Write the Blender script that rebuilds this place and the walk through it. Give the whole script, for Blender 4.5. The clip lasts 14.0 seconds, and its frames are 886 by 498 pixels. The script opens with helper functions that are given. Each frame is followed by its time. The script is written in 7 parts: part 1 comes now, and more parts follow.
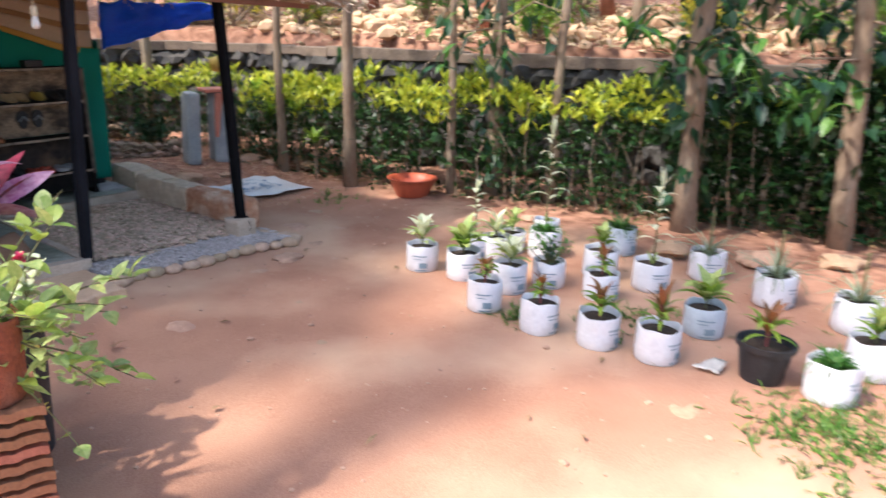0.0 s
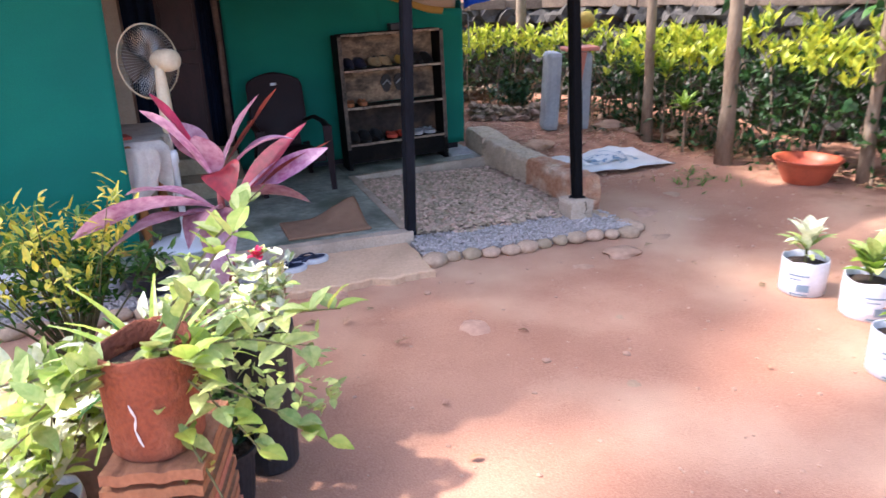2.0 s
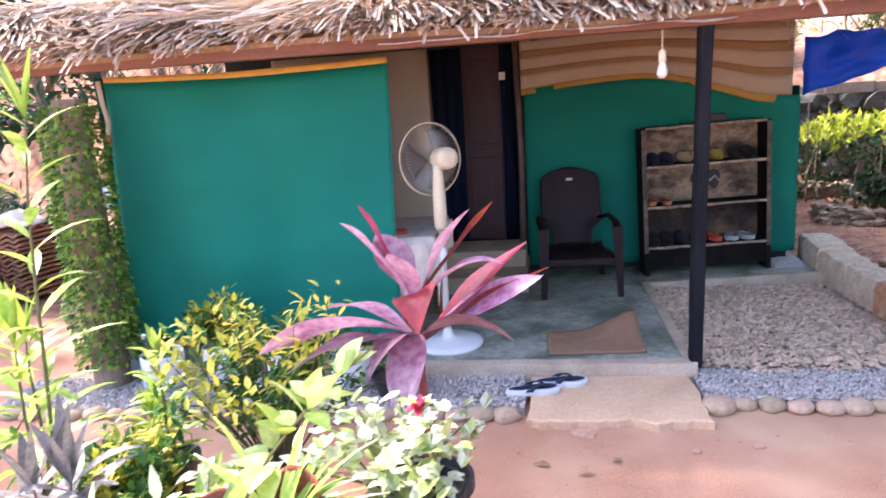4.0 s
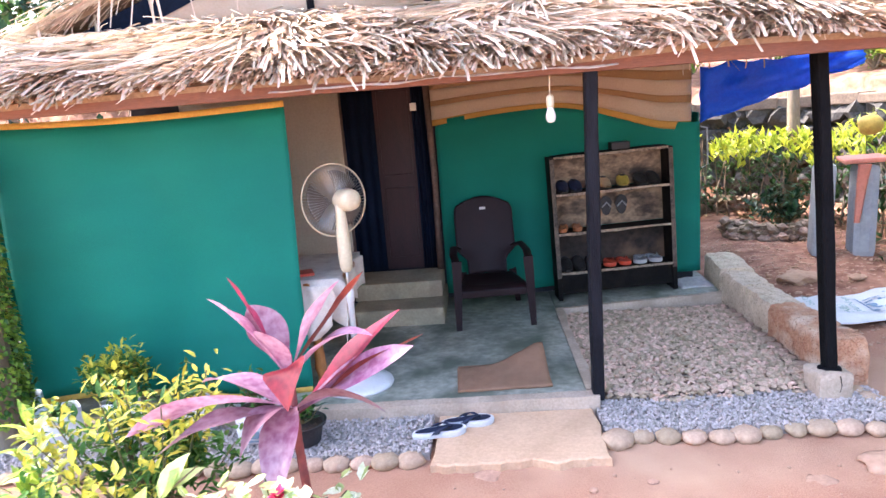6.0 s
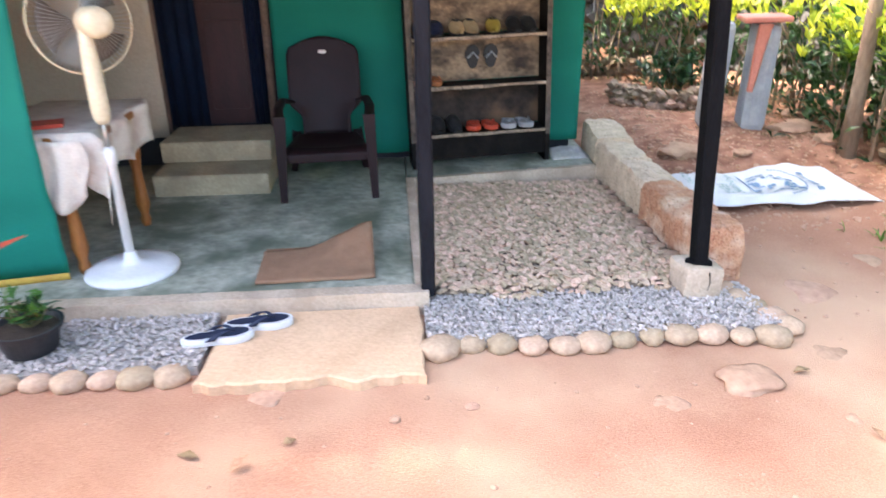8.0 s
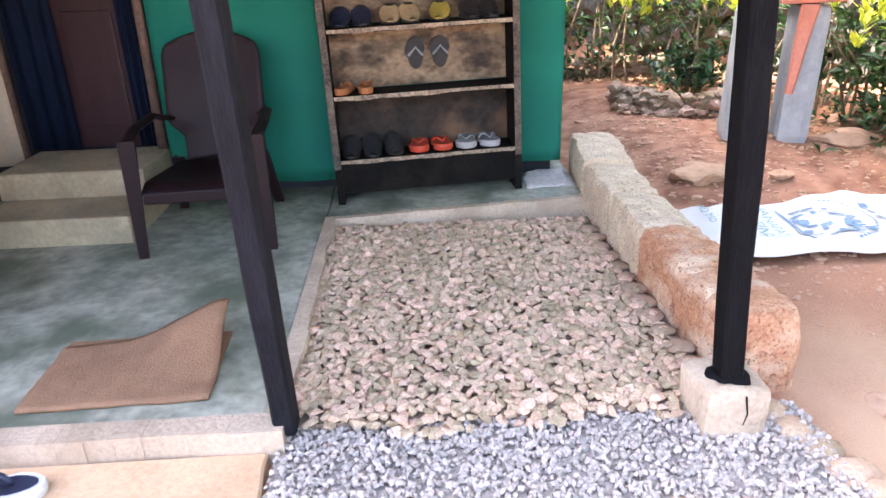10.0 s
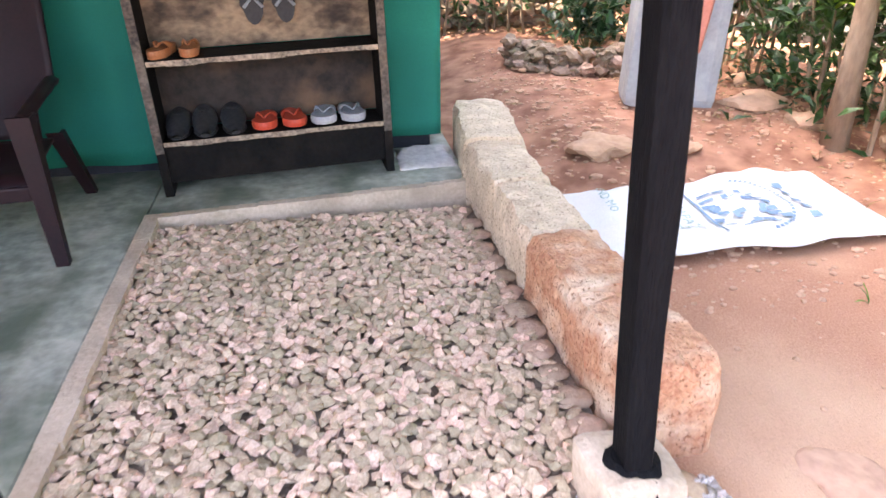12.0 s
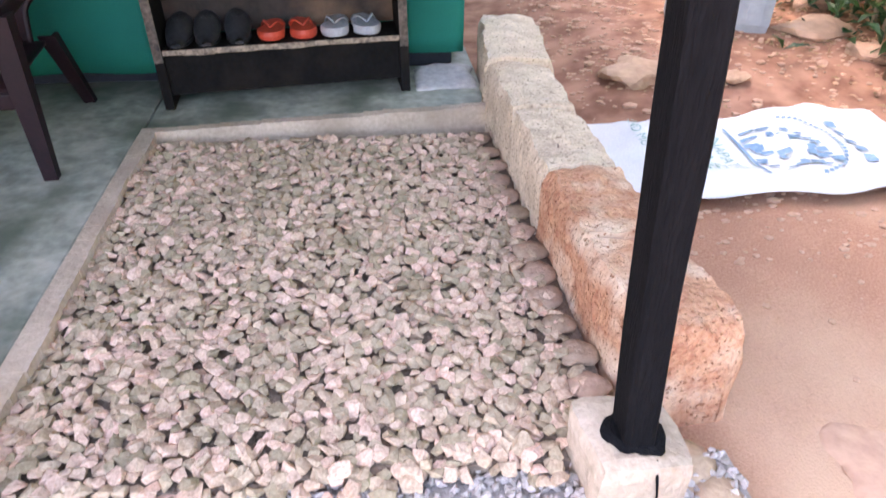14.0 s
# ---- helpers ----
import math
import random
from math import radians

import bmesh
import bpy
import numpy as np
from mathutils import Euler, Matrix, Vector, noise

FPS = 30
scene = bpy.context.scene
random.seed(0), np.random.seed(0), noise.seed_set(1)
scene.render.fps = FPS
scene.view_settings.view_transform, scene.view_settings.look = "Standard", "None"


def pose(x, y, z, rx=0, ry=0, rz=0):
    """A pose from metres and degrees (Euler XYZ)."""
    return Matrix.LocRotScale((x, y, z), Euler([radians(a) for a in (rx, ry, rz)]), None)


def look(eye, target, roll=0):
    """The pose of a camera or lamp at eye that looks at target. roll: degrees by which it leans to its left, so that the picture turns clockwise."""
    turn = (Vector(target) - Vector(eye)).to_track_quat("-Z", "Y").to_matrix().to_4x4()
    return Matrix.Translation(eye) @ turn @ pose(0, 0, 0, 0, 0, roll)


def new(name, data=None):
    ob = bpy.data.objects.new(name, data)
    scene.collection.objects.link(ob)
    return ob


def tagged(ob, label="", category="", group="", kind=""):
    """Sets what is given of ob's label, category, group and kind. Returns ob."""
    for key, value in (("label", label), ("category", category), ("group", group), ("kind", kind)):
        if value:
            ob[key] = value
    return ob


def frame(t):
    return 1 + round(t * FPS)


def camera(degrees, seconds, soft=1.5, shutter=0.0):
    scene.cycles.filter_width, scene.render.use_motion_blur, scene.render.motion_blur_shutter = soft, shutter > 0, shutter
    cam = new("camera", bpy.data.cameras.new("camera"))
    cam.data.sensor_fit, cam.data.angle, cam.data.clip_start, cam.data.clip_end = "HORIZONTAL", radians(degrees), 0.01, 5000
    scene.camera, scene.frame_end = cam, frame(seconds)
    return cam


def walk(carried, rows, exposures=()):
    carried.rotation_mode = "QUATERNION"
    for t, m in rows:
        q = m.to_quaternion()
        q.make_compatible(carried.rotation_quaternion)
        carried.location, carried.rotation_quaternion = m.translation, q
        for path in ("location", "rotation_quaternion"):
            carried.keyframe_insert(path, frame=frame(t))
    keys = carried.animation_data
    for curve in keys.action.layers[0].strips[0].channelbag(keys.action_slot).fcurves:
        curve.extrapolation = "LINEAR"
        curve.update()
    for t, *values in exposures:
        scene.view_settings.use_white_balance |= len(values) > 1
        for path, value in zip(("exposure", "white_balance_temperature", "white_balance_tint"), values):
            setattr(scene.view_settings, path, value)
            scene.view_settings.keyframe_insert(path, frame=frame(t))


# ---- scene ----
cam = camera(65.1, 14.0, shutter=0.4)
PATH = [
    (0, (-1.904, -4.551, 1.531), (-0.416, -3.342, 0.961), 1.9),
    (0.5, (-1.675, -4.377, 1.497), (-0.412, -2.938, 0.916), 1.6),
    (1, (-1.514, -4.273, 1.486), (-0.476, -2.689, 0.842), 1.1),
    (1.5, (-1.322, -4.174, 1.476), (-0.517, -2.473, 0.799), 2.1),
    (2, (-1.188, -3.983, 1.462), (-0.568, -2.207, 0.784), -1.7),
    (2.5, (-1.076, -3.773, 1.432), (-0.683, -1.943, 0.729), -5.7),
    (3, (-0.971, -3.64, 1.409), (-1.141, -1.76, 0.749), -5.3),
    (3.5, (-0.841, -3.564, 1.459), (-1.255, -1.692, 0.887), -5.7),
    (3.7, (-0.808, -3.533, 1.466), (-1.159, -1.62, 1.0), -4.2),
    (5.8, (-0.562, -3.509, 1.641), (-0.687, -1.537, 1.327), -4.3),
    (6, (-0.546, -3.469, 1.641), (-0.67, -1.513, 1.241), -4.6),
    (6.5, (-0.493, -3.321, 1.605), (-0.61, -1.363, 1.218), -4.1),
    (7, (-0.446, -3.153, 1.568), (-0.574, -1.201, 1.154), -4.4),
    (7.5, (-0.312, -2.961, 1.484), (-0.388, -1.057, 0.876), -5.3),
    (8, (-0.129, -2.667, 1.428), (0.0, -0.834, 0.637), -0.7),
    (8.2, (-0.027, -2.53, 1.415), (0.103, -0.715, 0.583), -1.6),
    (10.3, (0.406, -1.459, 1.205), (0.476, 0.385, 0.433), -1.9),
    (10.5, (0.439, -1.42, 1.204), (0.528, 0.394, 0.365), -2.4),
    (11, (0.534, -1.298, 1.213), (0.543, 0.542, 0.43), -2.7),
    (11.5, (0.61, -1.191, 1.195), (0.681, 0.61, 0.328), -1.1),
    (12, (0.62, -0.962, 1.182), (0.932, 0.786, 0.262), -0.3),
    (12.5, (0.603, -0.838, 1.194), (0.919, 0.932, 0.319), 1.0),
    (13, (0.646, -0.811, 1.183), (0.938, 0.948, 0.277), 2.1),
    (13.5, (0.707, -0.796, 1.16), (0.948, 0.918, 0.158), 1.1),
    (14, (0.724, -0.813, 1.131), (0.926, 0.835, 0.016), 0.8),
]
walk(cam, [(t, look(eye, target, roll)) for t, eye, target, roll in PATH],
     [(0, 1.52, 6300, 12), (0.5, 1.78, 6180, 17), (1.0, 1.85, 6050, 19), (1.5, 2.17, 6080, 19), (2.0, 2.12, 6150, 20), (2.5, 2.46, 6050, 22), (3.5, 2.61, 6120, 22), (6, 3.04, 6250, 19), (6.5, 3.22, 6250, 17), (7, 3.47, 6150, 17), (7.5, 3.17, 6550, 13), (8, 3.24, 6880, 12), (10.5, 3.75, 7200, 21), (11, 3.85, 7350, 22), (11.5, 3.94, 7450, 22), (12.5, 3.59, 7400, 22), (14, 3.64, 7200, 22)])


# ---- world, sun ----
SUN_AZ, SUN_EL = math.atan2(0.42, -0.9), radians(54)
sun_way = Vector((math.cos(SUN_EL) * math.cos(SUN_AZ), math.cos(SUN_EL) * math.sin(SUN_AZ), math.sin(SUN_EL)))
world = bpy.data.worlds.new("sky")
scene.world = world
world.use_nodes = True
sky = world.node_tree.nodes.new("ShaderNodeTexSky")
sky.sky_type, sky.sun_disc, sky.sun_elevation, sky.sun_rotation = "NISHITA", False, SUN_EL, math.pi / 2 - SUN_AZ
sky.air_density, sky.dust_density = 1.0, 2.5
world.node_tree.links.new(sky.outputs["Color"], world.node_tree.nodes["Background"].inputs["Color"])
world.node_tree.nodes["Background"].inputs["Strength"].default_value = 0.15
sun = new("sun", bpy.data.lights.new("sun", "SUN"))
sun.data.energy, sun.data.angle, sun.data.color = 2.7, radians(2.0), (1.0, 0.94, 0.83)
sun.matrix_world = look((0, 0, 0), -sun_way)
sun.location = (0, 0, 12)


# ---- materials ----
def mat(name, a, b=None, rough=0.7, scale=6.0, fine=60.0, bump=0.3, rand=0.0, island=False, metal=0.0, spec=0.4, trans=0.0, c=None, cscale=2.0, camount=0.5, stretch=None, pits=None, pscale=60.0, pmin=0.58):
    """Two colours mixed by noise at two scales, relief from the finer one; c: stains; rand: change from piece to piece."""
    m = bpy.data.materials.new(name)
    m.use_nodes = True
    nt = m.node_tree
    N, L = nt.nodes.new, nt.links.new
    bsdf = nt.nodes["Principled BSDF"]
    tc = N("ShaderNodeTexCoord")
    src = tc.outputs["Object"]
    if stretch:
        mp = N("ShaderNodeMapping")
        mp.inputs["Scale"].default_value = stretch
        L(src, mp.inputs["Vector"])
        src = mp.outputs["Vector"]
    n1, n2 = N("ShaderNodeTexNoise"), N("ShaderNodeTexNoise")
    n1.inputs["Scale"].default_value, n1.inputs["Detail"].default_value = scale, 4
    n2.inputs["Scale"].default_value, n2.inputs["Detail"].default_value = fine, 3
    L(src, n1.inputs["Vector"]), L(src, n2.inputs["Vector"])
    add = N("ShaderNodeMath")
    add.operation = "ADD"
    L(n1.outputs["Fac"], add.inputs[0]), L(n2.outputs["Fac"], add.inputs[1])
    mr = N("ShaderNodeMapRange")
    mr.inputs["From Min"].default_value, mr.inputs["From Max"].default_value = 0.72, 1.28
    L(add.outputs[0], mr.inputs["Value"])
    mix = N("ShaderNodeMix")
    mix.data_type = "RGBA"
    b = b or tuple(v * 0.7 for v in a)
    mix.inputs["A"].default_value, mix.inputs["B"].default_value = (*a, 1), (*b, 1)
    L(mr.outputs["Result"], mix.inputs["Factor"])
    col = mix.outputs["Result"]
    if c:
        n3 = N("ShaderNodeTexNoise")
        n3.inputs["Scale"].default_value, n3.inputs["Detail"].default_value = cscale, 6
        L(src, n3.inputs["Vector"])
        mr3 = N("ShaderNodeMapRange")
        mr3.inputs["From Min"].default_value, mr3.inputs["From Max"].default_value = 0.47, 0.66
        mr3.inputs["To Max"].default_value = camount
        L(n3.outputs["Fac"], mr3.inputs["Value"])
        mix3 = N("ShaderNodeMix")
        mix3.data_type = "RGBA"
        mix3.inputs["B"].default_value = (*c, 1)
        L(col, mix3.inputs["A"]), L(mr3.outputs["Result"], mix3.inputs["Factor"])
        col = mix3.outputs["Result"]
    if pits:
        n4 = N("ShaderNodeTexNoise")
        n4.inputs["Scale"].default_value, n4.inputs["Detail"].default_value = pscale, 2
        L(src, n4.inputs["Vector"])
        mr4 = N("ShaderNodeMapRange")
        mr4.inputs["From Min"].default_value, mr4.inputs["From Max"].default_value = pmin, pmin + 0.06
        L(n4.outputs["Fac"], mr4.inputs["Value"])
        mix4 = N("ShaderNodeMix")
        mix4.data_type = "RGBA"
        mix4.inputs["B"].default_value = (*pits, 1)
        L(col, mix4.inputs["A"]), L(mr4.outputs["Result"], mix4.inputs["Factor"])
        col = mix4.outputs["Result"]
        less = N("ShaderNodeMath")
        less.operation = "SUBTRACT"
        L(add.outputs[0], less.inputs[0]), L(mr4.outputs["Result"], less.inputs[1])
        add = less
    if rand:
        if island:
            rnd = N("ShaderNodeNewGeometry").outputs["Random Per Island"]
        else:
            rnd = N("ShaderNodeObjectInfo").outputs["Random"]
        hsv = N("ShaderNodeHueSaturation")
        mv = N("ShaderNodeMapRange")
        mv.inputs["To Min"].default_value, mv.inputs["To Max"].default_value = 1 - rand, 1 + rand
        L(rnd, mv.inputs["Value"]), L(mv.outputs["Result"], hsv.inputs["Value"]), L(col, hsv.inputs["Color"])
        mh = N("ShaderNodeMapRange")
        mh.inputs["To Min"].default_value, mh.inputs["To Max"].default_value = 0.5 + rand * 0.06, 0.5 - rand * 0.06
        L(rnd, mh.inputs["Value"]), L(mh.outputs["Result"], hsv.inputs["Hue"])
        col = hsv.outputs["Color"]
    L(col, bsdf.inputs["Base Color"])
    bsdf.inputs["Roughness"].default_value, bsdf.inputs["Metallic"].default_value = rough, metal
    bsdf.inputs["Specular IOR Level"].default_value = spec
    if bump:
        bp = N("ShaderNodeBump")
        bp.inputs["Strength"].default_value, bp.inputs["Distance"].default_value = bump, 0.01
        L(add.outputs[0], bp.inputs["Height"]), L(bp.outputs["Normal"], bsdf.inputs["Normal"])
    if trans:
        tr, ms = N("ShaderNodeBsdfTranslucent"), N("ShaderNodeMixShader")
        L(col, tr.inputs["Color"])
        ms.inputs["Fac"].default_value = trans
        L(bsdf.outputs[0], ms.inputs[1]), L(tr.outputs[0], ms.inputs[2])
        L(ms.outputs[0], nt.nodes["Material Output"].inputs["Surface"])
    return m


def leaf_mat(name, a, b, rand=0.3, trans=0.3, rough=0.4):
    return mat(name, a, b, rough=rough, scale=9, fine=70, bump=0.15, rand=rand, island=True, trans=trans)


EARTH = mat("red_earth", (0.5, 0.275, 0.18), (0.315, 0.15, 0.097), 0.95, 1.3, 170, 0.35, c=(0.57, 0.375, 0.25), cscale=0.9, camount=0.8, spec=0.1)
def add_darker_soil(m):
    """A darker red tone behind the low wall and along the hedge, mixed into the yard's earth."""
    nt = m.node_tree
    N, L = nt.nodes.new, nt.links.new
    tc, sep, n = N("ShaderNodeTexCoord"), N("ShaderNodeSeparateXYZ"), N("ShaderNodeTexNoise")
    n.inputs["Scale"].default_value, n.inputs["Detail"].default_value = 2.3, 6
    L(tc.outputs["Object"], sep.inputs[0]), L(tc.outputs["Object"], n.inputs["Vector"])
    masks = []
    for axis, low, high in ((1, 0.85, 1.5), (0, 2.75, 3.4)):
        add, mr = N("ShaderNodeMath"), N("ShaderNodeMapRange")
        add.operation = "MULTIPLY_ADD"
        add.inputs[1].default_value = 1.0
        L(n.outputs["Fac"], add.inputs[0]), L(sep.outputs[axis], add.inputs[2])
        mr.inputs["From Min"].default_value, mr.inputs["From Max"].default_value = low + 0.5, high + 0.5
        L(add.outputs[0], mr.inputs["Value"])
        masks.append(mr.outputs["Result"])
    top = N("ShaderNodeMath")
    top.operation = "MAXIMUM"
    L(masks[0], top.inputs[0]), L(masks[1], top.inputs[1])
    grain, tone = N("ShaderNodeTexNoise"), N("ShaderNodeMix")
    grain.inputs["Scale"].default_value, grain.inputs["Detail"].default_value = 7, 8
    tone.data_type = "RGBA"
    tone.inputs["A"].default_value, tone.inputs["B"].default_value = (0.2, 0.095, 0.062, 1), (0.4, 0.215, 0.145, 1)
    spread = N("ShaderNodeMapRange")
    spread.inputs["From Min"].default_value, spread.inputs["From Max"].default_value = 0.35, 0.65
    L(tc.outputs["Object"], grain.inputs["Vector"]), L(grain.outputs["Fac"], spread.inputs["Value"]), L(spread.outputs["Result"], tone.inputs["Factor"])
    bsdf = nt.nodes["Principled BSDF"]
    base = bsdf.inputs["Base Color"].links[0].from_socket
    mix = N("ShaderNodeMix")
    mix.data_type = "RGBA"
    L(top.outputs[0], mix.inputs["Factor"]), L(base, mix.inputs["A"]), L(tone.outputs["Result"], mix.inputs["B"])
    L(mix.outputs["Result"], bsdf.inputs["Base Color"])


add_darker_soil(EARTH)
CEMENT = mat("porch_cement", (0.46, 0.455, 0.375), (0.2, 0.215, 0.165), 0.45, 7.5, 24, 0.2, c=(0.1, 0.122, 0.085), cscale=3.2, camount=0.9, spec=0.3)
CEMENT_EDGE = mat("pale_cement", (0.6, 0.47, 0.36), (0.43, 0.33, 0.24), 0.85, 7, 70, 0.5, c=(0.34, 0.25, 0.18), cscale=5, camount=0.5)
PLASTER = mat("pale_plaster", (0.6, 0.56, 0.53), (0.4, 0.37, 0.35), 0.7, 6, 50, 0.3, c=(0.22, 0.22, 0.25), cscale=5, camount=0.6)
STEP_CEMENT = mat("worn_step_cement", (0.5, 0.42, 0.28), (0.36, 0.29, 0.19), 0.8, 4, 50, 0.3, c=(0.2, 0.17, 0.12), cscale=3, camount=0.6)
SANDSTONE = mat("sandstone_slab", (0.7, 0.47, 0.3), (0.56, 0.355, 0.22), 0.85, 3, 60, 0.4, c=(0.4, 0.25, 0.15), cscale=2, camount=0.5)
GRANITE = mat("pale_granite", (0.82, 0.66, 0.48), (0.5, 0.37, 0.26), 0.9, 13, 110, 0.6, c=(0.55, 0.4, 0.28), cscale=5, camount=0.45, pits=(0.3, 0.2, 0.14), pscale=95, pmin=0.62)
LATERITE = mat("laterite", (0.66, 0.36, 0.21), (0.44, 0.18, 0.1), 0.95, 24, 90, 1.0, c=(0.78, 0.6, 0.44), cscale=7, camount=0.8, pits=(0.34, 0.15, 0.08), pscale=110, pmin=0.63)
PEBBLE = mat("brown_pebbles", (0.64, 0.475, 0.34), (0.42, 0.29, 0.2), 0.9, 0.9, 3.5, 0.15, rand=0.34, spec=0.15)
PEBBLE_I = mat("brown_pebbles_joined", (0.64, 0.475, 0.34), (0.42, 0.29, 0.2), 0.9, 40, 160, 0.3, rand=0.34, island=True, spec=0.15)
GRAVEL_I = mat("grey_gravel", (0.56, 0.49, 0.45), (0.39, 0.335, 0.3), 0.85, 40, 200, 0.25, rand=0.26, island=True)
BED = mat("gravel_dust", (0.3, 0.22, 0.165), (0.17, 0.125, 0.095), 0.95, 30, 150, 0.6)
BED_GREY = mat("grey_gravel_dust", (0.42, 0.37, 0.34), (0.28, 0.245, 0.225), 0.95, 30, 150, 0.6)
COBBLE = mat("river_stone", (0.54, 0.385, 0.26), (0.38, 0.255, 0.17), 0.85, 12, 70, 0.35, rand=0.18)
FLATSTONE = mat("flat_red_stone", (0.48, 0.34, 0.24), (0.33, 0.22, 0.155), 0.9, 10, 80, 0.4, rand=0.2)
YARDSTONE = mat("sunken_yard_stone", (0.5, 0.32, 0.21), (0.36, 0.215, 0.14), 0.9, 5, 60, 0.4, rand=0.15)
ROCK = mat("field_stone", (0.33, 0.24, 0.17), (0.19, 0.135, 0.095), 0.9, 8, 60, 0.6, rand=0.3)
DARKROCK = mat("dark_wall_stone", (0.17, 0.15, 0.14), (0.08, 0.072, 0.068), 0.9, 5, 40, 0.7, rand=0.35)
COPING = mat("weathered_coping", (0.26, 0.19, 0.14), (0.15, 0.11, 0.085), 0.9, 4, 40, 0.5)
BLACKWOOD = mat("black_painted_timber", (0.005, 0.005, 0.0058), (0.01, 0.01, 0.011), 0.8, 9, 60, 0.5, spec=0.06, stretch=(3, 3, 0.5))
# worn black paint of the left post, its sheen lifted into the colour
SHEENBLACK = mat("sheen_black_paint", (0.012, 0.013, 0.018), (0.006, 0.0065, 0.009), 0.75, 9, 60, 0.5, spec=0.15, c=(0.018, 0.019, 0.025), cscale=6, camount=0.5, stretch=(3, 3, 0.5))
BEAMWOOD = mat("brown_beam", (0.24, 0.1, 0.06), (0.16, 0.07, 0.045), 0.75, 8, 60, 0.4, stretch=(0.5, 3, 3))
SHELFWOOD = mat("stained_shelf_wood", (0.009, 0.008, 0.0075), (0.005, 0.0045, 0.0045), 0.75, 8, 60, 0.3, c=(0.03, 0.022, 0.017), cscale=7, camount=0.3, spec=0.1)
SHELFEDGE = mat("worn_shelf_edge", (0.46, 0.35, 0.25), (0.06, 0.045, 0.035), 0.7, 14, 80, 0.3)
SIDEEDGE = mat("dark_worn_edge", (0.16, 0.125, 0.095), (0.025, 0.02, 0.017), 0.75, 14, 80, 0.3)
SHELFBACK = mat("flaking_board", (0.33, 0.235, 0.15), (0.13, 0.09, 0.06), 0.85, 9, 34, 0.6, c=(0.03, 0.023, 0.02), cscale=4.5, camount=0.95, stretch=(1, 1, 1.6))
# lowest back board: near-black with orange-brown patches
DARKBACK = mat("near_black_board", (0.04, 0.028, 0.022), (0.012, 0.01, 0.009), 0.85, 5, 30, 0.5, c=(0.26, 0.15, 0.085), cscale=3.5, camount=0.5)
GREEN = mat("green_net_cloth", (0.004, 0.235, 0.165), (0.003, 0.18, 0.125), 0.75, 1.6, 260, 0.2, trans=0.18, spec=0.25, c=(0.003, 0.15, 0.115), cscale=1.3, camount=0.55, stretch=(0.6, 0.6, 1.5))
YELLOWHEM = mat("yellow_hem", (0.62, 0.42, 0.08), (0.5, 0.28, 0.06), 0.8, 12, 90, 0.2)
CREAM = mat("cream_cloth", (0.55, 0.47, 0.36), (0.46, 0.39, 0.3), 0.85, 3, 60, 0.2)
STRIPE_A = mat("cream_stripe_cloth", (0.6, 0.48, 0.36), (0.52, 0.4, 0.29), 0.85, 4, 90, 0.2, trans=0.2)
STRIPE_B = mat("tan_stripe_cloth", (0.4, 0.24, 0.11), (0.33, 0.19, 0.09), 0.85, 4, 90, 0.2, trans=0.2)
STRIPE_C = mat("ochre_stripe_cloth", (0.55, 0.32, 0.08), (0.45, 0.26, 0.06), 0.85, 4, 90, 0.2, trans=0.2)
DOORWOOD = mat("maroon_door", (0.042, 0.014, 0.018), (0.022, 0.009, 0.012), 0.5, 5, 50, 0.2, stretch=(3, 3, 0.6))
DARKBLUE = mat("dark_blue_curtain", (0.006, 0.014, 0.036), (0.004, 0.009, 0.022), 0.85, 5, 60, 0.2, spec=0.15)
JAMB = mat("door_jamb", (0.2, 0.13, 0.1), (0.1, 0.065, 0.05), 0.7, 8, 60, 0.3)
TARP = mat("blue_tarpaulin", (0.015, 0.17, 0.9), (0.01, 0.11, 0.75), 0.45, 4, 50, 0.3, trans=0.35)
TARP_CYAN = mat("cyan_tarpaulin", (0.05, 0.35, 0.5), (0.03, 0.28, 0.42), 0.45, 4, 50, 0.3, trans=0.3)
WHITE_SHEET = mat("plastic_sheet", (0.75, 0.72, 0.68), (0.6, 0.56, 0.52), 0.4, 5, 40, 0.3, trans=0.3)
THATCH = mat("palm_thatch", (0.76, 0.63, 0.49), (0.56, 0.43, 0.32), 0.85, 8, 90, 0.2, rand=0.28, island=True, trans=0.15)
# darker thatch tone for the bed, the upper slopes and the ceiling
THATCH_DARK = mat("darker_thatch", (0.36, 0.25, 0.16), (0.22, 0.145, 0.09), 0.9, 5, 60, 0.5)
BARK = mat("grey_brown_bark", (0.27, 0.19, 0.13), (0.15, 0.1, 0.068), 0.95, 7, 45, 0.8, c=(0.34, 0.29, 0.22), cscale=5, camount=0.6, stretch=(1, 1, 0.35))
REDBARK = mat("red_bark", (0.38, 0.14, 0.08), (0.22, 0.08, 0.05), 0.95, 6, 45, 0.8)
HEDGE = leaf_mat("hedge_leaf", (0.03, 0.082, 0.02), (0.015, 0.046, 0.012), 0.4, 0.25)
HEDGE_TOP = leaf_mat("young_hedge_leaf", (0.6, 0.58, 0.06), (0.3, 0.42, 0.04), 0.4, 0.4)
DARKLEAF = leaf_mat("dark_leaf", (0.025, 0.075, 0.03), (0.015, 0.045, 0.018), 0.4, 0.2, 0.3)
BRIGHTLIME = leaf_mat("bright_lime_leaf", (0.46, 0.55, 0.12), (0.26, 0.4, 0.06), 0.3, 0.4)
GREENLEAF = leaf_mat("green_leaf", (0.09, 0.22, 0.04), (0.045, 0.13, 0.02), 0.35, 0.35)
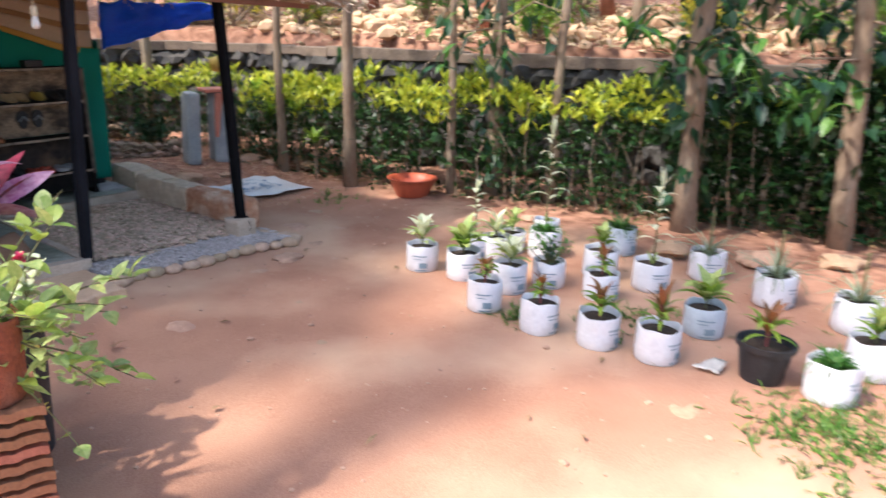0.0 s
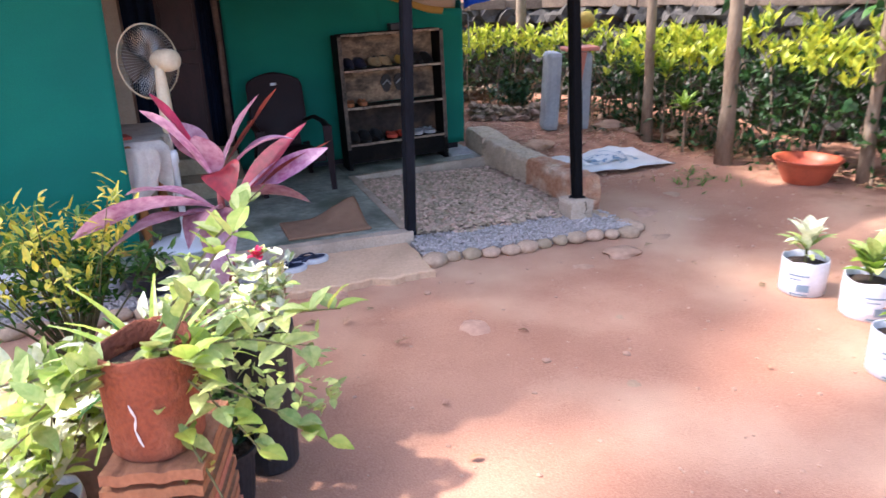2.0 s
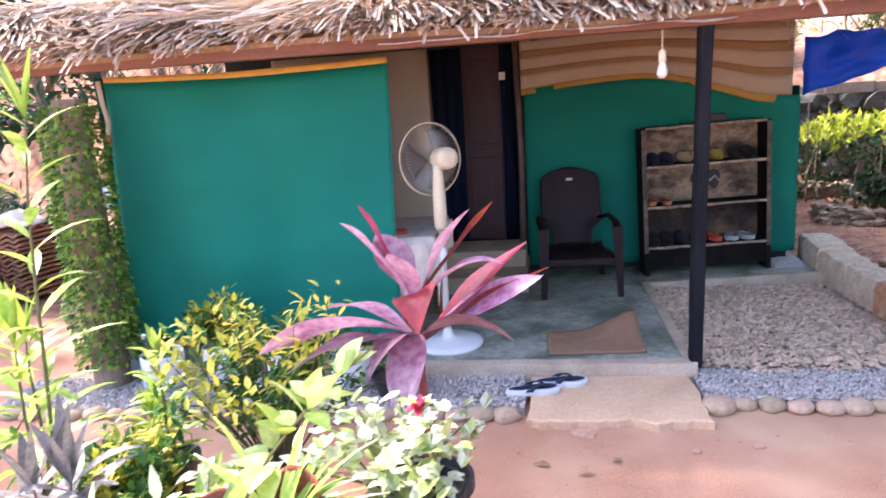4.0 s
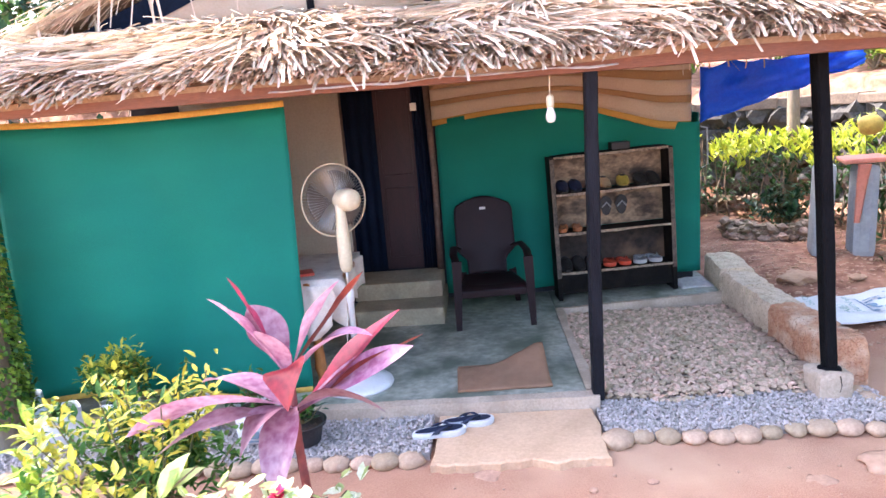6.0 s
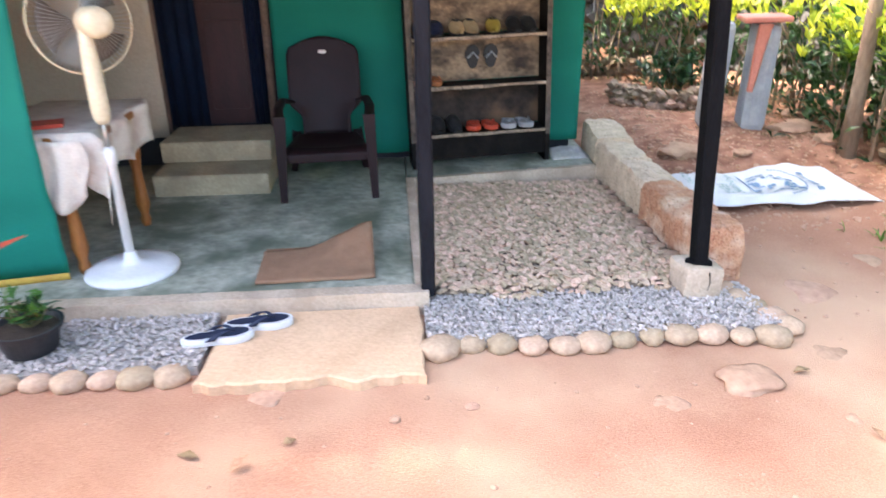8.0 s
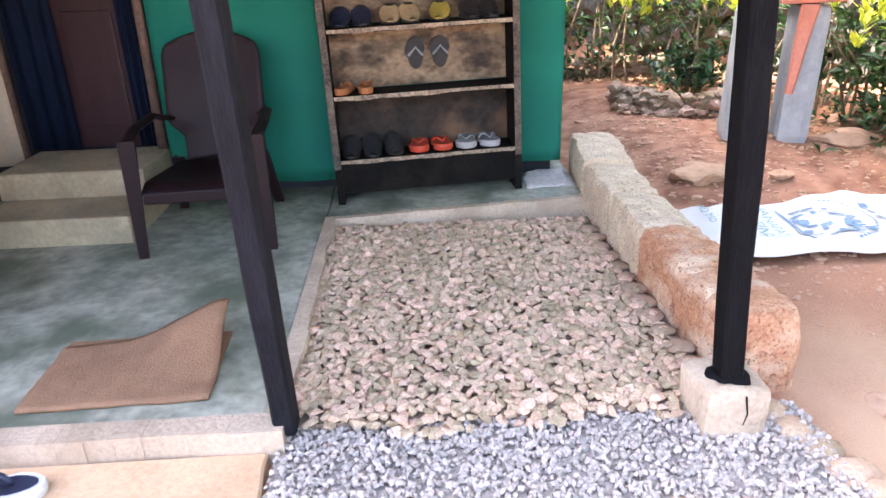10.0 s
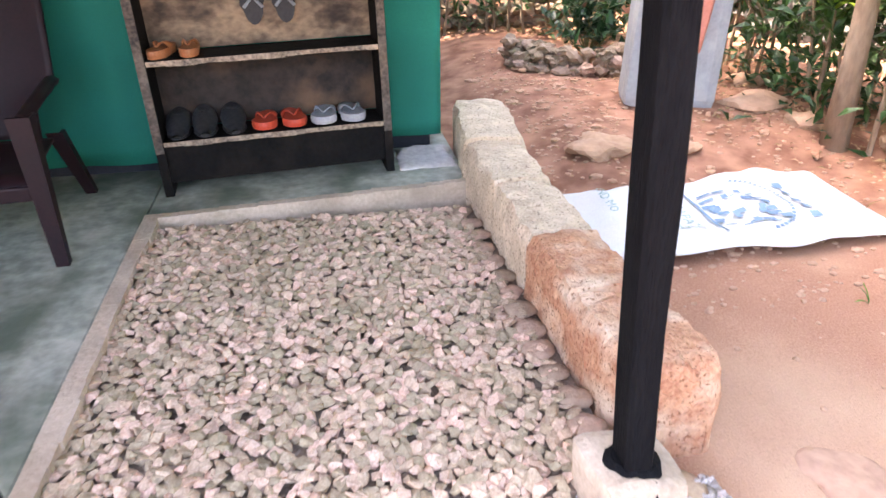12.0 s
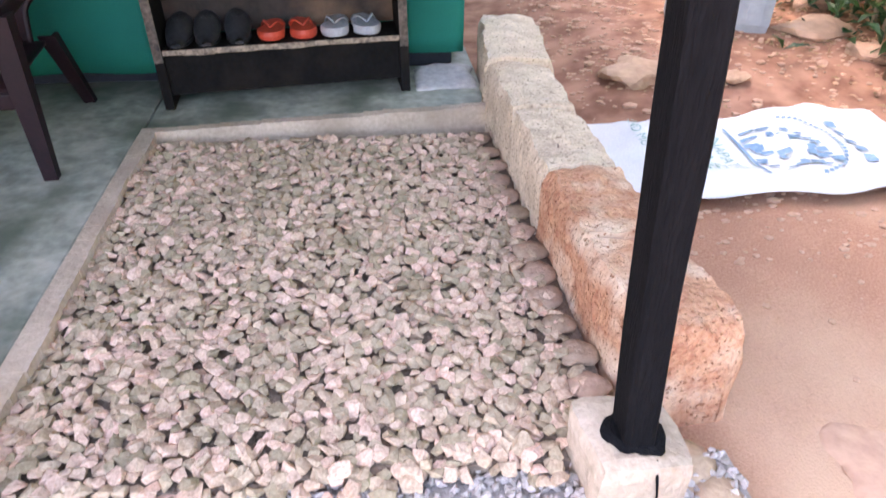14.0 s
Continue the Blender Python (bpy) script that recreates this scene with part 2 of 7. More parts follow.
LIMELEAF = leaf_mat("lime_leaf", (0.3, 0.42, 0.06), (0.14, 0.28, 0.03), 0.35, 0.35)
PALELEAF = leaf_mat("variegated_leaf", (0.56, 0.61, 0.23), (0.28, 0.4, 0.1), 0.3, 0.3)
WHITELEAF = leaf_mat("pale_cream_leaf", (0.8, 0.8, 0.62), (0.56, 0.6, 0.34), 0.2, 0.3)
YELLOWLEAF = leaf_mat("croton_leaf", (0.74, 0.6, 0.07), (0.34, 0.4, 0.05), 0.4, 0.3)
OLIVELEAF = leaf_mat("silver_spider_leaf", (0.3, 0.36, 0.24), (0.16, 0.22, 0.12), 0.3, 0.25)
GREYLEAF = leaf_mat("grey_purple_leaf", (0.3, 0.27, 0.26), (0.13, 0.12, 0.11), 0.3, 0.2)
ORANGELEAF = leaf_mat("orange_leaf", (0.36, 0.16, 0.05), (0.22, 0.07, 0.03), 0.4, 0.3)
# leaf pink, paled towards mauve for highlights and reflected sky
PINKLEAF = mat("sky_sheen_pink_leaf", (0.64, 0.42, 0.5), (0.33, 0.11, 0.2), 0.35, 6, 40, 0.12, rand=0.4, trans=0.3, stretch=(1, 1, 1))
REDLEAF = mat("red_cordyline_leaf", (0.45, 0.045, 0.055), (0.2, 0.025, 0.035), 0.35, 6, 40, 0.12, rand=0.35, trans=0.35)
STEM = mat("green_brown_stem", (0.16, 0.16, 0.06), (0.1, 0.075, 0.04), 0.8, 12, 60, 0.3)
REDSTEM = mat("red_stem", (0.3, 0.07, 0.06), (0.18, 0.05, 0.045), 0.7, 12, 60, 0.3)
# dry litter of the bank, its colour lightened to look sunlit
SUNLIT_LITTER = mat("sunlit_dry_litter", (0.66, 0.52, 0.33), (0.42, 0.3, 0.18), 0.9, 14, 80, 0.2, rand=0.35, island=True, trans=0.15)
DRYLEAF = mat("dry_fallen_leaf", (0.4, 0.26, 0.15), (0.26, 0.15, 0.08), 0.9, 14, 80, 0.2, rand=0.4, island=True, trans=0.1)
BAGWHITE = mat("white_grow_bag", (0.74, 0.74, 0.77), (0.62, 0.62, 0.65), 0.45, 5, 50, 0.35, c=(0.42, 0.34, 0.28), cscale=3.5, camount=0.35)
BAGGREY = mat("pale_blue_grow_bag", (0.5, 0.57, 0.62), (0.4, 0.46, 0.52), 0.45, 5, 50, 0.35)
BAGRED = mat("terracotta_fabric_bag", (0.3, 0.085, 0.04), (0.17, 0.045, 0.024), 0.9, 7, 90, 0.8, c=(0.42, 0.17, 0.1), cscale=7, camount=0.55)
PRINT = mat("bag_print", (0.22, 0.3, 0.35), (0.16, 0.24, 0.3), 0.5, 8, 60, 0)
PRINT_BLUE = mat("blue_print", (0.12, 0.21, 0.32), (0.24, 0.35, 0.45), 0.6, 20, 90, 0)
PRINT_GREEN = mat("green_print", (0.18, 0.32, 0.28), (0.32, 0.45, 0.4), 0.6, 20, 90, 0)
SOIL = mat("potting_soil", (0.035, 0.022, 0.016), (0.07, 0.045, 0.03), 0.95, 30, 120, 0.9)
BLACKPLASTIC = mat("black_plastic", (0.015, 0.015, 0.018), (0.03, 0.03, 0.034), 0.5, 8, 70, 0.15)
TERRACOTTA = mat("roof_tile_clay", (0.42, 0.17, 0.09), (0.28, 0.11, 0.06), 0.9, 9, 70, 0.5, c=(0.2, 0.12, 0.08), cscale=3, camount=0.6, rand=0.2)
TUBRED = mat("red_plastic_tub", (0.52, 0.11, 0.05), (0.4, 0.08, 0.04), 0.45, 6, 60, 0.1)
CHAIRP = mat("dark_maroon_plastic", (0.018, 0.006, 0.008), (0.011, 0.0045, 0.006), 0.55, 6, 90, 0.08, spec=0.25)
FANWHITE = mat("aged_white_plastic", (0.76, 0.66, 0.47), (0.64, 0.53, 0.35), 0.4, 5, 60, 0.06)
FANBASE = mat("white_plastic", (0.78, 0.77, 0.75), (0.7, 0.69, 0.68), 0.35, 5, 60, 0.04)
WIRE = mat("chromed_wire", (0.55, 0.54, 0.5), (0.42, 0.4, 0.36), 0.35, 9, 60, 0, metal=0.7)
BLADE = mat("smoky_fan_blade", (0.26, 0.21, 0.17), (0.2, 0.16, 0.13), 0.3, 5, 40, 0, trans=0.5)
VARNISH = mat("varnished_table_wood", (0.34, 0.13, 0.035), (0.2, 0.07, 0.02), 0.35, 5, 50, 0.1, stretch=(3, 3, 0.5))
CLOTH = mat("pale_printed_cloth", (0.66, 0.6, 0.52), (0.55, 0.47, 0.4), 0.9, 6, 140, 0.3, c=(0.36, 0.26, 0.22), cscale=9, camount=0.5)
MATCLOTH = mat("brown_coir_mat", (0.36, 0.2, 0.12), (0.27, 0.145, 0.085), 0.95, 14, 190, 0.7)
NAVY = mat("navy_rubber", (0.012, 0.018, 0.045), (0.02, 0.028, 0.06), 0.6, 10, 90, 0.15)
PALEGREY = mat("pale_grey_rubber", (0.4, 0.4, 0.4), (0.3, 0.3, 0.31), 0.7, 10, 90, 0.1)
RUBBERWHITE = mat("white_rubber", (0.72, 0.72, 0.72), (0.6, 0.6, 0.61), 0.6, 10, 90, 0.1)
BLACKRUBBER = mat("black_rubber", (0.014, 0.014, 0.016), (0.03, 0.03, 0.03), 0.6, 10, 90, 0.2)
REDRUBBER = mat("red_rubber", (0.55, 0.07, 0.035), (0.42, 0.05, 0.025), 0.5, 10, 90, 0.1)
GREYRUBBER = mat("grey_rubber", (0.32, 0.34, 0.35), (0.22, 0.24, 0.25), 0.6, 10, 90, 0.1)
ORANGELEATHER = mat("orange_leather", (0.42, 0.16, 0.06), (0.3, 0.1, 0.04), 0.6, 10, 90, 0.2)
BEIGE = mat("beige_leather", (0.5, 0.36, 0.2), (0.36, 0.25, 0.13), 0.6, 10, 90, 0.2)
PIPE = mat("grey_cement_pipe", (0.34, 0.36, 0.38), (0.25, 0.27, 0.29), 0.75, 4, 40, 0.3, c=(0.45, 0.46, 0.46), cscale=3, camount=0.5)
SALMON = mat("salmon_plastic", (0.55, 0.2, 0.14), (0.44, 0.15, 0.1), 0.5, 6, 60, 0.1)
COCONUT = mat("yellow_coconut", (0.5, 0.36, 0.07), (0.34, 0.24, 0.05), 0.6, 8, 60, 0.3, c=(0.3, 0.16, 0.06), cscale=5, camount=0.6)
SACK = mat("white_woven_sack", (0.78, 0.77, 0.76), (0.66, 0.65, 0.64), 0.6, 5, 150, 0.35, c=(0.5, 0.42, 0.36), cscale=3, camount=0.3)
PINKFLOWER = mat("pink_petal", (0.7, 0.06, 0.16), (0.55, 0.04, 0.1), 0.5, 9, 60, 0.1, trans=0.3)
YELLOWFLOWER = mat("yellow_petal", (0.8, 0.6, 0.02), (0.7, 0.48, 0.02), 0.5, 9, 60, 0.1, trans=0.3)
ZINC = mat("zinc_sheet", (0.55, 0.56, 0.57), (0.42, 0.42, 0.43), 0.45, 4, 50, 0.2, metal=0.4)
BULBGLASS = mat("white_bulb", (0.8, 0.78, 0.72), (0.76, 0.74, 0.68), 0.25, 5, 50, 0)
# near-black base colour stands in for the shade inside the hut
DARKVOID = mat("unlit_interior_wall", (0.03, 0.034, 0.04), (0.02, 0.022, 0.028), 0.9, 5, 50, 0.2)
GRASSM = leaf_mat("weed_leaf", (0.13, 0.24, 0.04), (0.07, 0.15, 0.025), 0.4, 0.3)


# ---- mesh helpers ----
def part(name, bm, material, parent=None, label="", smooth=False):
    me = bpy.data.meshes.new(name)
    if smooth:
        for f in bm.faces:
            f.smooth = True
    bm.to_mesh(me)
    bm.free()
    me.materials.append(material)
    ob = new(name, me)
    if parent:
        ob.parent = parent
    if label:
        ob["label"] = label
    return ob


def thing(name, x, y, z, rz=0.0, label="", category="", group="", kind=""):
    ob = new(name)
    ob.matrix_world = pose(x, y, z, 0, 0, rz)
    ob.empty_display_size = 0.1
    return tagged(ob, label, category, group, kind)


def box(bm, x0, x1, y0, y1, z0, z1, bevel=0.0, m=None):
    r = bmesh.ops.create_cube(bm, size=1.0)
    vs = r["verts"]
    for v in vs:
        v.co = Vector((x0 + (v.co.x + 0.5) * (x1 - x0), y0 + (v.co.y + 0.5) * (y1 - y0), z0 + (v.co.z + 0.5) * (z1 - z0)))
    if bevel:
        es = list({e for v in vs for e in v.link_edges})
        g = bmesh.ops.bevel(bm, geom=es, offset=bevel, segments=2, affect="EDGES", profile=0.6)
        vs = list({v for f in g["faces"] for v in f.verts} | {v for v in vs if v.is_valid})
    if m:
        bmesh.ops.transform(bm, matrix=m, verts=[v for v in vs if v.is_valid])
    return bm


def tube(bm, pts, radii, n=8, cap=True):
    pts = [Vector(p) for p in pts]
    if not hasattr(radii, "__len__"):
        radii = [radii] * len(pts)
    rings = []
    for i, p in enumerate(pts):
        d = (pts[min(i + 1, len(pts) - 1)] - pts[max(i - 1, 0)]).normalized()
        ref = Vector((0, 0, 1)) if abs(d.z) < 0.9 else Vector((1, 0, 0))
        a = d.cross(ref).normalized()
        b = d.cross(a)
        rings.append([bm.verts.new(p + radii[i] * (math.cos(2 * math.pi * k / n) * a + math.sin(2 * math.pi * k / n) * b)) for k in range(n)])
    for r, s in zip(rings, rings[1:]):
        for k in range(n):
            bm.faces.new((r[k], r[(k + 1) % n], s[(k + 1) % n], s[k]))
    if cap:
        bm.faces.new(rings[0][::-1])
        bm.faces.new(rings[-1])
    return bm


def lathe(bm, profile, n=24, wob=0.0, cx=0.0, cy=0.0, squash=1.0):
    rings = []
    for r, z in profile:
        rings.append([bm.verts.new((cx + r * (1 + wob * noise.noise((k * 0.9, z * 9, r * 3))) * math.cos(2 * math.pi * k / n), cy + squash * r * (1 + wob * noise.noise((k * 0.9, z * 9, r * 3))) * math.sin(2 * math.pi * k / n), z)) for k in range(n)])
    for r, s in zip(rings, rings[1:]):
        for k in range(n):
            bm.faces.new((r[k], r[(k + 1) % n], s[(k + 1) % n], s[k]))
    bm.faces.new(rings[0][::-1])
    bm.faces.new(rings[-1])
    return bm


def blade(bm, base, way, length, width, droop=0.3, fold=0.25, segs=4, tip=0.0, widest=0.4, twist=0.0):
    """One leaf: a folded strip that widens, narrows and droops."""
    base, way = Vector(base), Vector(way).normalized()
    side = way.cross(Vector((0, 0, 1)))
    side = side.normalized() if side.length > 0.05 else Vector((1, 0, 0))
    side = Matrix.Rotation(twist, 3, way) @ side
    p, d, rows = base.copy(), way.copy(), []
    for i in range(segs + 1):
        t = i / segs
        w = width * 0.5 * (math.sin(math.pi * min(1, (t / widest) * 0.5)) if t < widest else math.cos(0.5 * math.pi * (t - widest) / (1 - widest)))
        w = max(w, 0.002 + tip * width)
        up = side.cross(d).normalized()
        rows.append((bm.verts.new(p - side * w + up * w * fold), bm.verts.new(p), bm.verts.new(p + side * w + up * w * fold)))
        d = (d - Vector((0, 0, droop / segs * (0.4 + 1.2 * t)))).normalized()
        p = p + d * (length / segs)
    for a, b in zip(rows, rows[1:]):
        bm.faces.new((a[0], a[1], b[1], b[0]))
        bm.faces.new((a[1], a[2], b[2], b[1]))
    return p


def small_leaf(bm, p, way, length, width, rnd):
    """A four-sided leaf with a crease, for crowns and hedges."""
    way = Vector(way).normalized()
    side = way.cross(Vector((rnd.uniform(-0.6, 0.6), rnd.uniform(-0.6, 0.6), 1)))
    side = side.normalized() if side.length > 0.05 else Vector((1, 0, 0))
    up = side.cross(way)
    p = Vector(p)
    a, c = bm.verts.new(p), bm.verts.new(p + way * length - up * length * 0.12)
    m = bm.verts.new(p + way * length * 0.5 + up * length * 0.05)
    b, d = bm.verts.new(p + way * length * 0.45 + side * width * 0.5 + up * length * 0.1), bm.verts.new(p + way * length * 0.45 - side * width * 0.5 + up * length * 0.1)
    bm.faces.new((a, b, m)), bm.faces.new((b, c, m)), bm.faces.new((a, m, d)), bm.faces.new((m, c, d))


BALLS = {}


def rock(bm, c, size, seed, sub=1, rough=0.25, flat=1.0):
    """A rough stone: a ball pushed in and out by noise, added to bm."""
    if sub not in BALLS:
        b = bmesh.new()
        bmesh.ops.create_icosphere(b, subdivisions=sub, radius=1.0)
        b.verts.index_update()
        BALLS[sub] = ([v.co.copy() for v in b.verts], [[v.index for v in f.verts] for f in b.faces])
        b.free()
    rnd = random.Random(seed)
    rz = Matrix.Rotation(rnd.uniform(0, 6.3), 3, "Z")
    off = Vector((seed * 3.7, seed * 1.9, seed))
    vs = []
    for co in BALLS[sub][0]:
        k = 1 + rough * noise.noise(co * 1.3 + off)
        q = rz @ Vector((co.x * k, co.y * k, co.z * k * flat))
        vs.append(bm.verts.new(Vector(c) + Vector((q.x * size[0], q.y * size[1], q.z * size[2]))))
    for f in BALLS[sub][1]:
        bm.faces.new([vs[i] for i in f])
    return bm


def rnd_dir(rnd, up=0.0):
    a = rnd.uniform(0, 2 * math.pi)
    z = rnd.uniform(-1 + up, 1)
    r = math.sqrt(max(0, 1 - z * z))
    return Vector((r * math.cos(a), r * math.sin(a), z))


def smoothstep(a, b, x):
    t = min(1, max(0, (x - a) / (b - a)))
    return t * t * (3 - 2 * t)


# ---- ground ----
HEDGE_LINE = [(5.6, -6.6), (5.0, -4.6), (4.62, -3.2), (4.2, -1.9), (3.75, -0.3), (3.45, 1.2), (3.4, 2.4), (3.35, 3.6), (2.6, 4.8), (1.6, 5.3), (0.2, 5.7)]


def along(line, s):
    """The point and the way at the length s of a polyline."""
    for (x0, y0), (x1, y1) in zip(line, line[1:]):
        l = math.hypot(x1 - x0, y1 - y0)
        if s <= l:
            return x0 + (x1 - x0) * s / l, y0 + (y1 - y0) * s / l, (x1 - x0) / l, (y1 - y0) / l
        s -= l
    return x1, y1, (x1 - x0) / l, (y1 - y0) / l


def line_len(line):
    return sum(math.hypot(b[0] - a[0], b[1] - a[1]) for a, b in zip(line, line[1:]))


WALL_LINE = [(x + 1.15, y + 0.55) for x, y in HEDGE_LINE]


def side_of(x, y):
    """How far a point lies beyond the retaining wall's line (positive: on the bank)."""
    best, sgn = 1e9, -1
    for (x0, y0), (x1, y1) in zip(WALL_LINE, WALL_LINE[1:]):
        dx, dy = x1 - x0, y1 - y0
        l2 = dx * dx + dy * dy
        t = min(1, max(0, ((x - x0) * dx + (y - y0) * dy) / l2))
        d = math.hypot(x - x0 - t * dx, y - y0 - t * dy)
        if d < best:
            best, sgn = d, (1 if (x - x0) * dy - (y - y0) * dx > 0 else -1)
    return best * sgn


def ground_z(x, y):
    z = 0.12 * smoothstep(1.3, 2.3, y) * smoothstep(1.35, 2.0, x)
    z += 0.012 * noise.noise((x * 1.3, y * 1.3, 0)) + 0.006 * noise.noise((x * 5, y * 5, 3))
    z += 0.05 * smoothstep(2.2, 3.2, x) * (1 - smoothstep(1.0, 2.0, y))
    z += (0.04 * noise.noise((x * 2.6, y * 2.6, 5)) + 0.02 * noise.noise((x * 7, y * 7, 6))) * smoothstep(1.5, 2.0, y) * smoothstep(1.6, 2.1, x)
    if -4.2 < x < 1.2 and 0.0 < y < 6:
        z -= 0.03
    d = side_of(x, y)
    if d > 0:
        z += 1.42 * smoothstep(0.1, 0.35, d) + min(d, 12) * 0.13 + 0.08 * noise.noise((x * 0.7, y * 0.7, 8))
    return z


def ground():
    n = 210
    def warp(u, c):
        return c + 7.5 * u + 1200 * u ** 9
    xs = [warp(-1 + 2 * i / n, 0.6) for i in range(n + 1)]
    ys = [warp(-1 + 2 * i / n, -0.6) for i in range(n + 1)]
    bm = bmesh.new()
    vs = [[bm.verts.new((x, y, ground_z(x, y))) for x in xs] for y in ys]
    for j in range(n):
        for i in range(n):
            bm.faces.new((vs[j][i], vs[j][i + 1], vs[j + 1][i + 1], vs[j + 1][i]))
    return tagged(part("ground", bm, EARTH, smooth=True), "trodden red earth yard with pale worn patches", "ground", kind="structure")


ground()


# ---- porch ----
def porch():
    bm = bmesh.new()
    box(bm, -3.35, -0.06, 0.03, 2.6, -0.06, 0.1, 0.012)
    f = tagged(part("floor", bm, CEMENT, label=""), "smooth grey-green cement porch floor", "floor", kind="structure")
    bm = bmesh.new()
    box(bm, -0.055, 1.19, 1.56, 2.6, -0.06, 0.104, 0.012)
    for v in bm.verts:
        v.co.z += 0.03 * v.co.x if v.co.z > 0.05 else 0.0
        v.co.y += 0.045 * v.co.x if v.co.y < 2 else 0.0
    tagged(part("ledge", bm, CEMENT, label=""), "raised grey cement ledge below the shoe rack", "ledge", kind="structure")
    bm = bmesh.new()
    # rough pale rim of the slab, front and side
    for i in range(46):
        x = -3.35 + i * 0.0727
        box(bm, x, x + 0.0727, -0.045 + 0.012 * noise.noise((x * 4, 0, 0)), 0.034, -0.05, 0.104 + 0.004 * noise.noise((x * 7, 2, 0)))
    for i in range(21):
        y = 0.04 + i * 0.0727
        box(bm, -0.062, -0.01 + 0.014 * noise.noise((0, y * 4, 0)), y, y + 0.0727, -0.05, 0.106 + 0.004 * noise.noise((5, y * 7, 0)))
    for i in range(17):
        x = -0.01 + i * 0.0727
        k = 0.045 * max(0, x)
        box(bm, x, x + 0.0727, 1.525 + k + 0.014 * noise.noise((x * 4, 7, 0)), 1.565 + k, -0.05, 0.107 + 0.03 * max(0, x) + 0.005 * noise.noise((x * 7, 9, 0)))
    tagged(part("trim", bm, CEMENT_EDGE), "rough pale cement rim of the porch floor", "trim", kind="structure")


porch()


def sheet(fn, nu, nv, thick=0.0):
    """A bmesh grid from fn(u, v), with u and v from 0 to 1."""
    bm = bmesh.new()
    g = [[bm.verts.new(fn(i / nu, j / nv)) for i in range(nu + 1)] for j in range(nv + 1)]
    for j in range(nv):
        for i in range(nu):
            bm.faces.new((g[j][i], g[j][i + 1], g[j + 1][i + 1], g[j + 1][i]))
    if thick:
        bmesh.ops.recalc_face_normals(bm, faces=bm.faces)
        bmesh.ops.solidify(bm, geom=list(bm.faces), thickness=thick)
    return bm


# the green net screen that hangs at the front of the porch
def net_screen():
    t = thing("net_screen", -2.4, 0.2, 0.1, 0, "green shade-net screen with yellow hems hanging below the eave", "screen")
    def f(u, v):
        x = -0.82 + 1.63 * u
        z = 0.06 + 0.03 * math.sin(u * 5) * (1 - v) + v * (1.55 - 0.02 * math.sin(math.pi * u))
        x += 0.035 * v
        return (x, 0.02 * math.sin(x * 9 + 2.5 * noise.noise((x, z, 0))) * (1.1 - v * 0.6) + 0.05 * noise.noise((x * 1.6, z * 1.4, 4)) + 0.02 * noise.noise((x * 2, z * 8, 7)) * smoothstep(0.75, 0.1, v), z)
    part("net", sheet(f, 60, 24, 0.003), GREEN, t, smooth=True)
    for nm, v0, v1 in (("top_hem", 1.0, 1.022), ("bottom_hem", -0.022, 0.0)):
        def h(u, v, v0=v0, v1=v1):
            p = f(u, 0.999 if v0 > 0.5 else 0.0)
            return (p[0], p[1] - 0.004, p[2] + ((v0 - 1.0) if v0 > 0.5 else v0) * 1.5 + v * (v1 - v0) * 1.5)
        part(nm, sheet(h, 60, 2, 0.005), YELLOWHEM, t, "yellow hem", smooth=True)


net_screen()


def side_screen():
    def f(u, v):
        return (-3.26 + 0.012 * math.sin(u * 22), 0.22 + 1.75 * u, 0.16 + v * 1.58)
    tagged(part("wall_west", sheet(f, 30, 8, 0.004), GREEN, smooth=True), "green shade-net side wall of the porch", "wall", kind="structure")


side_screen()


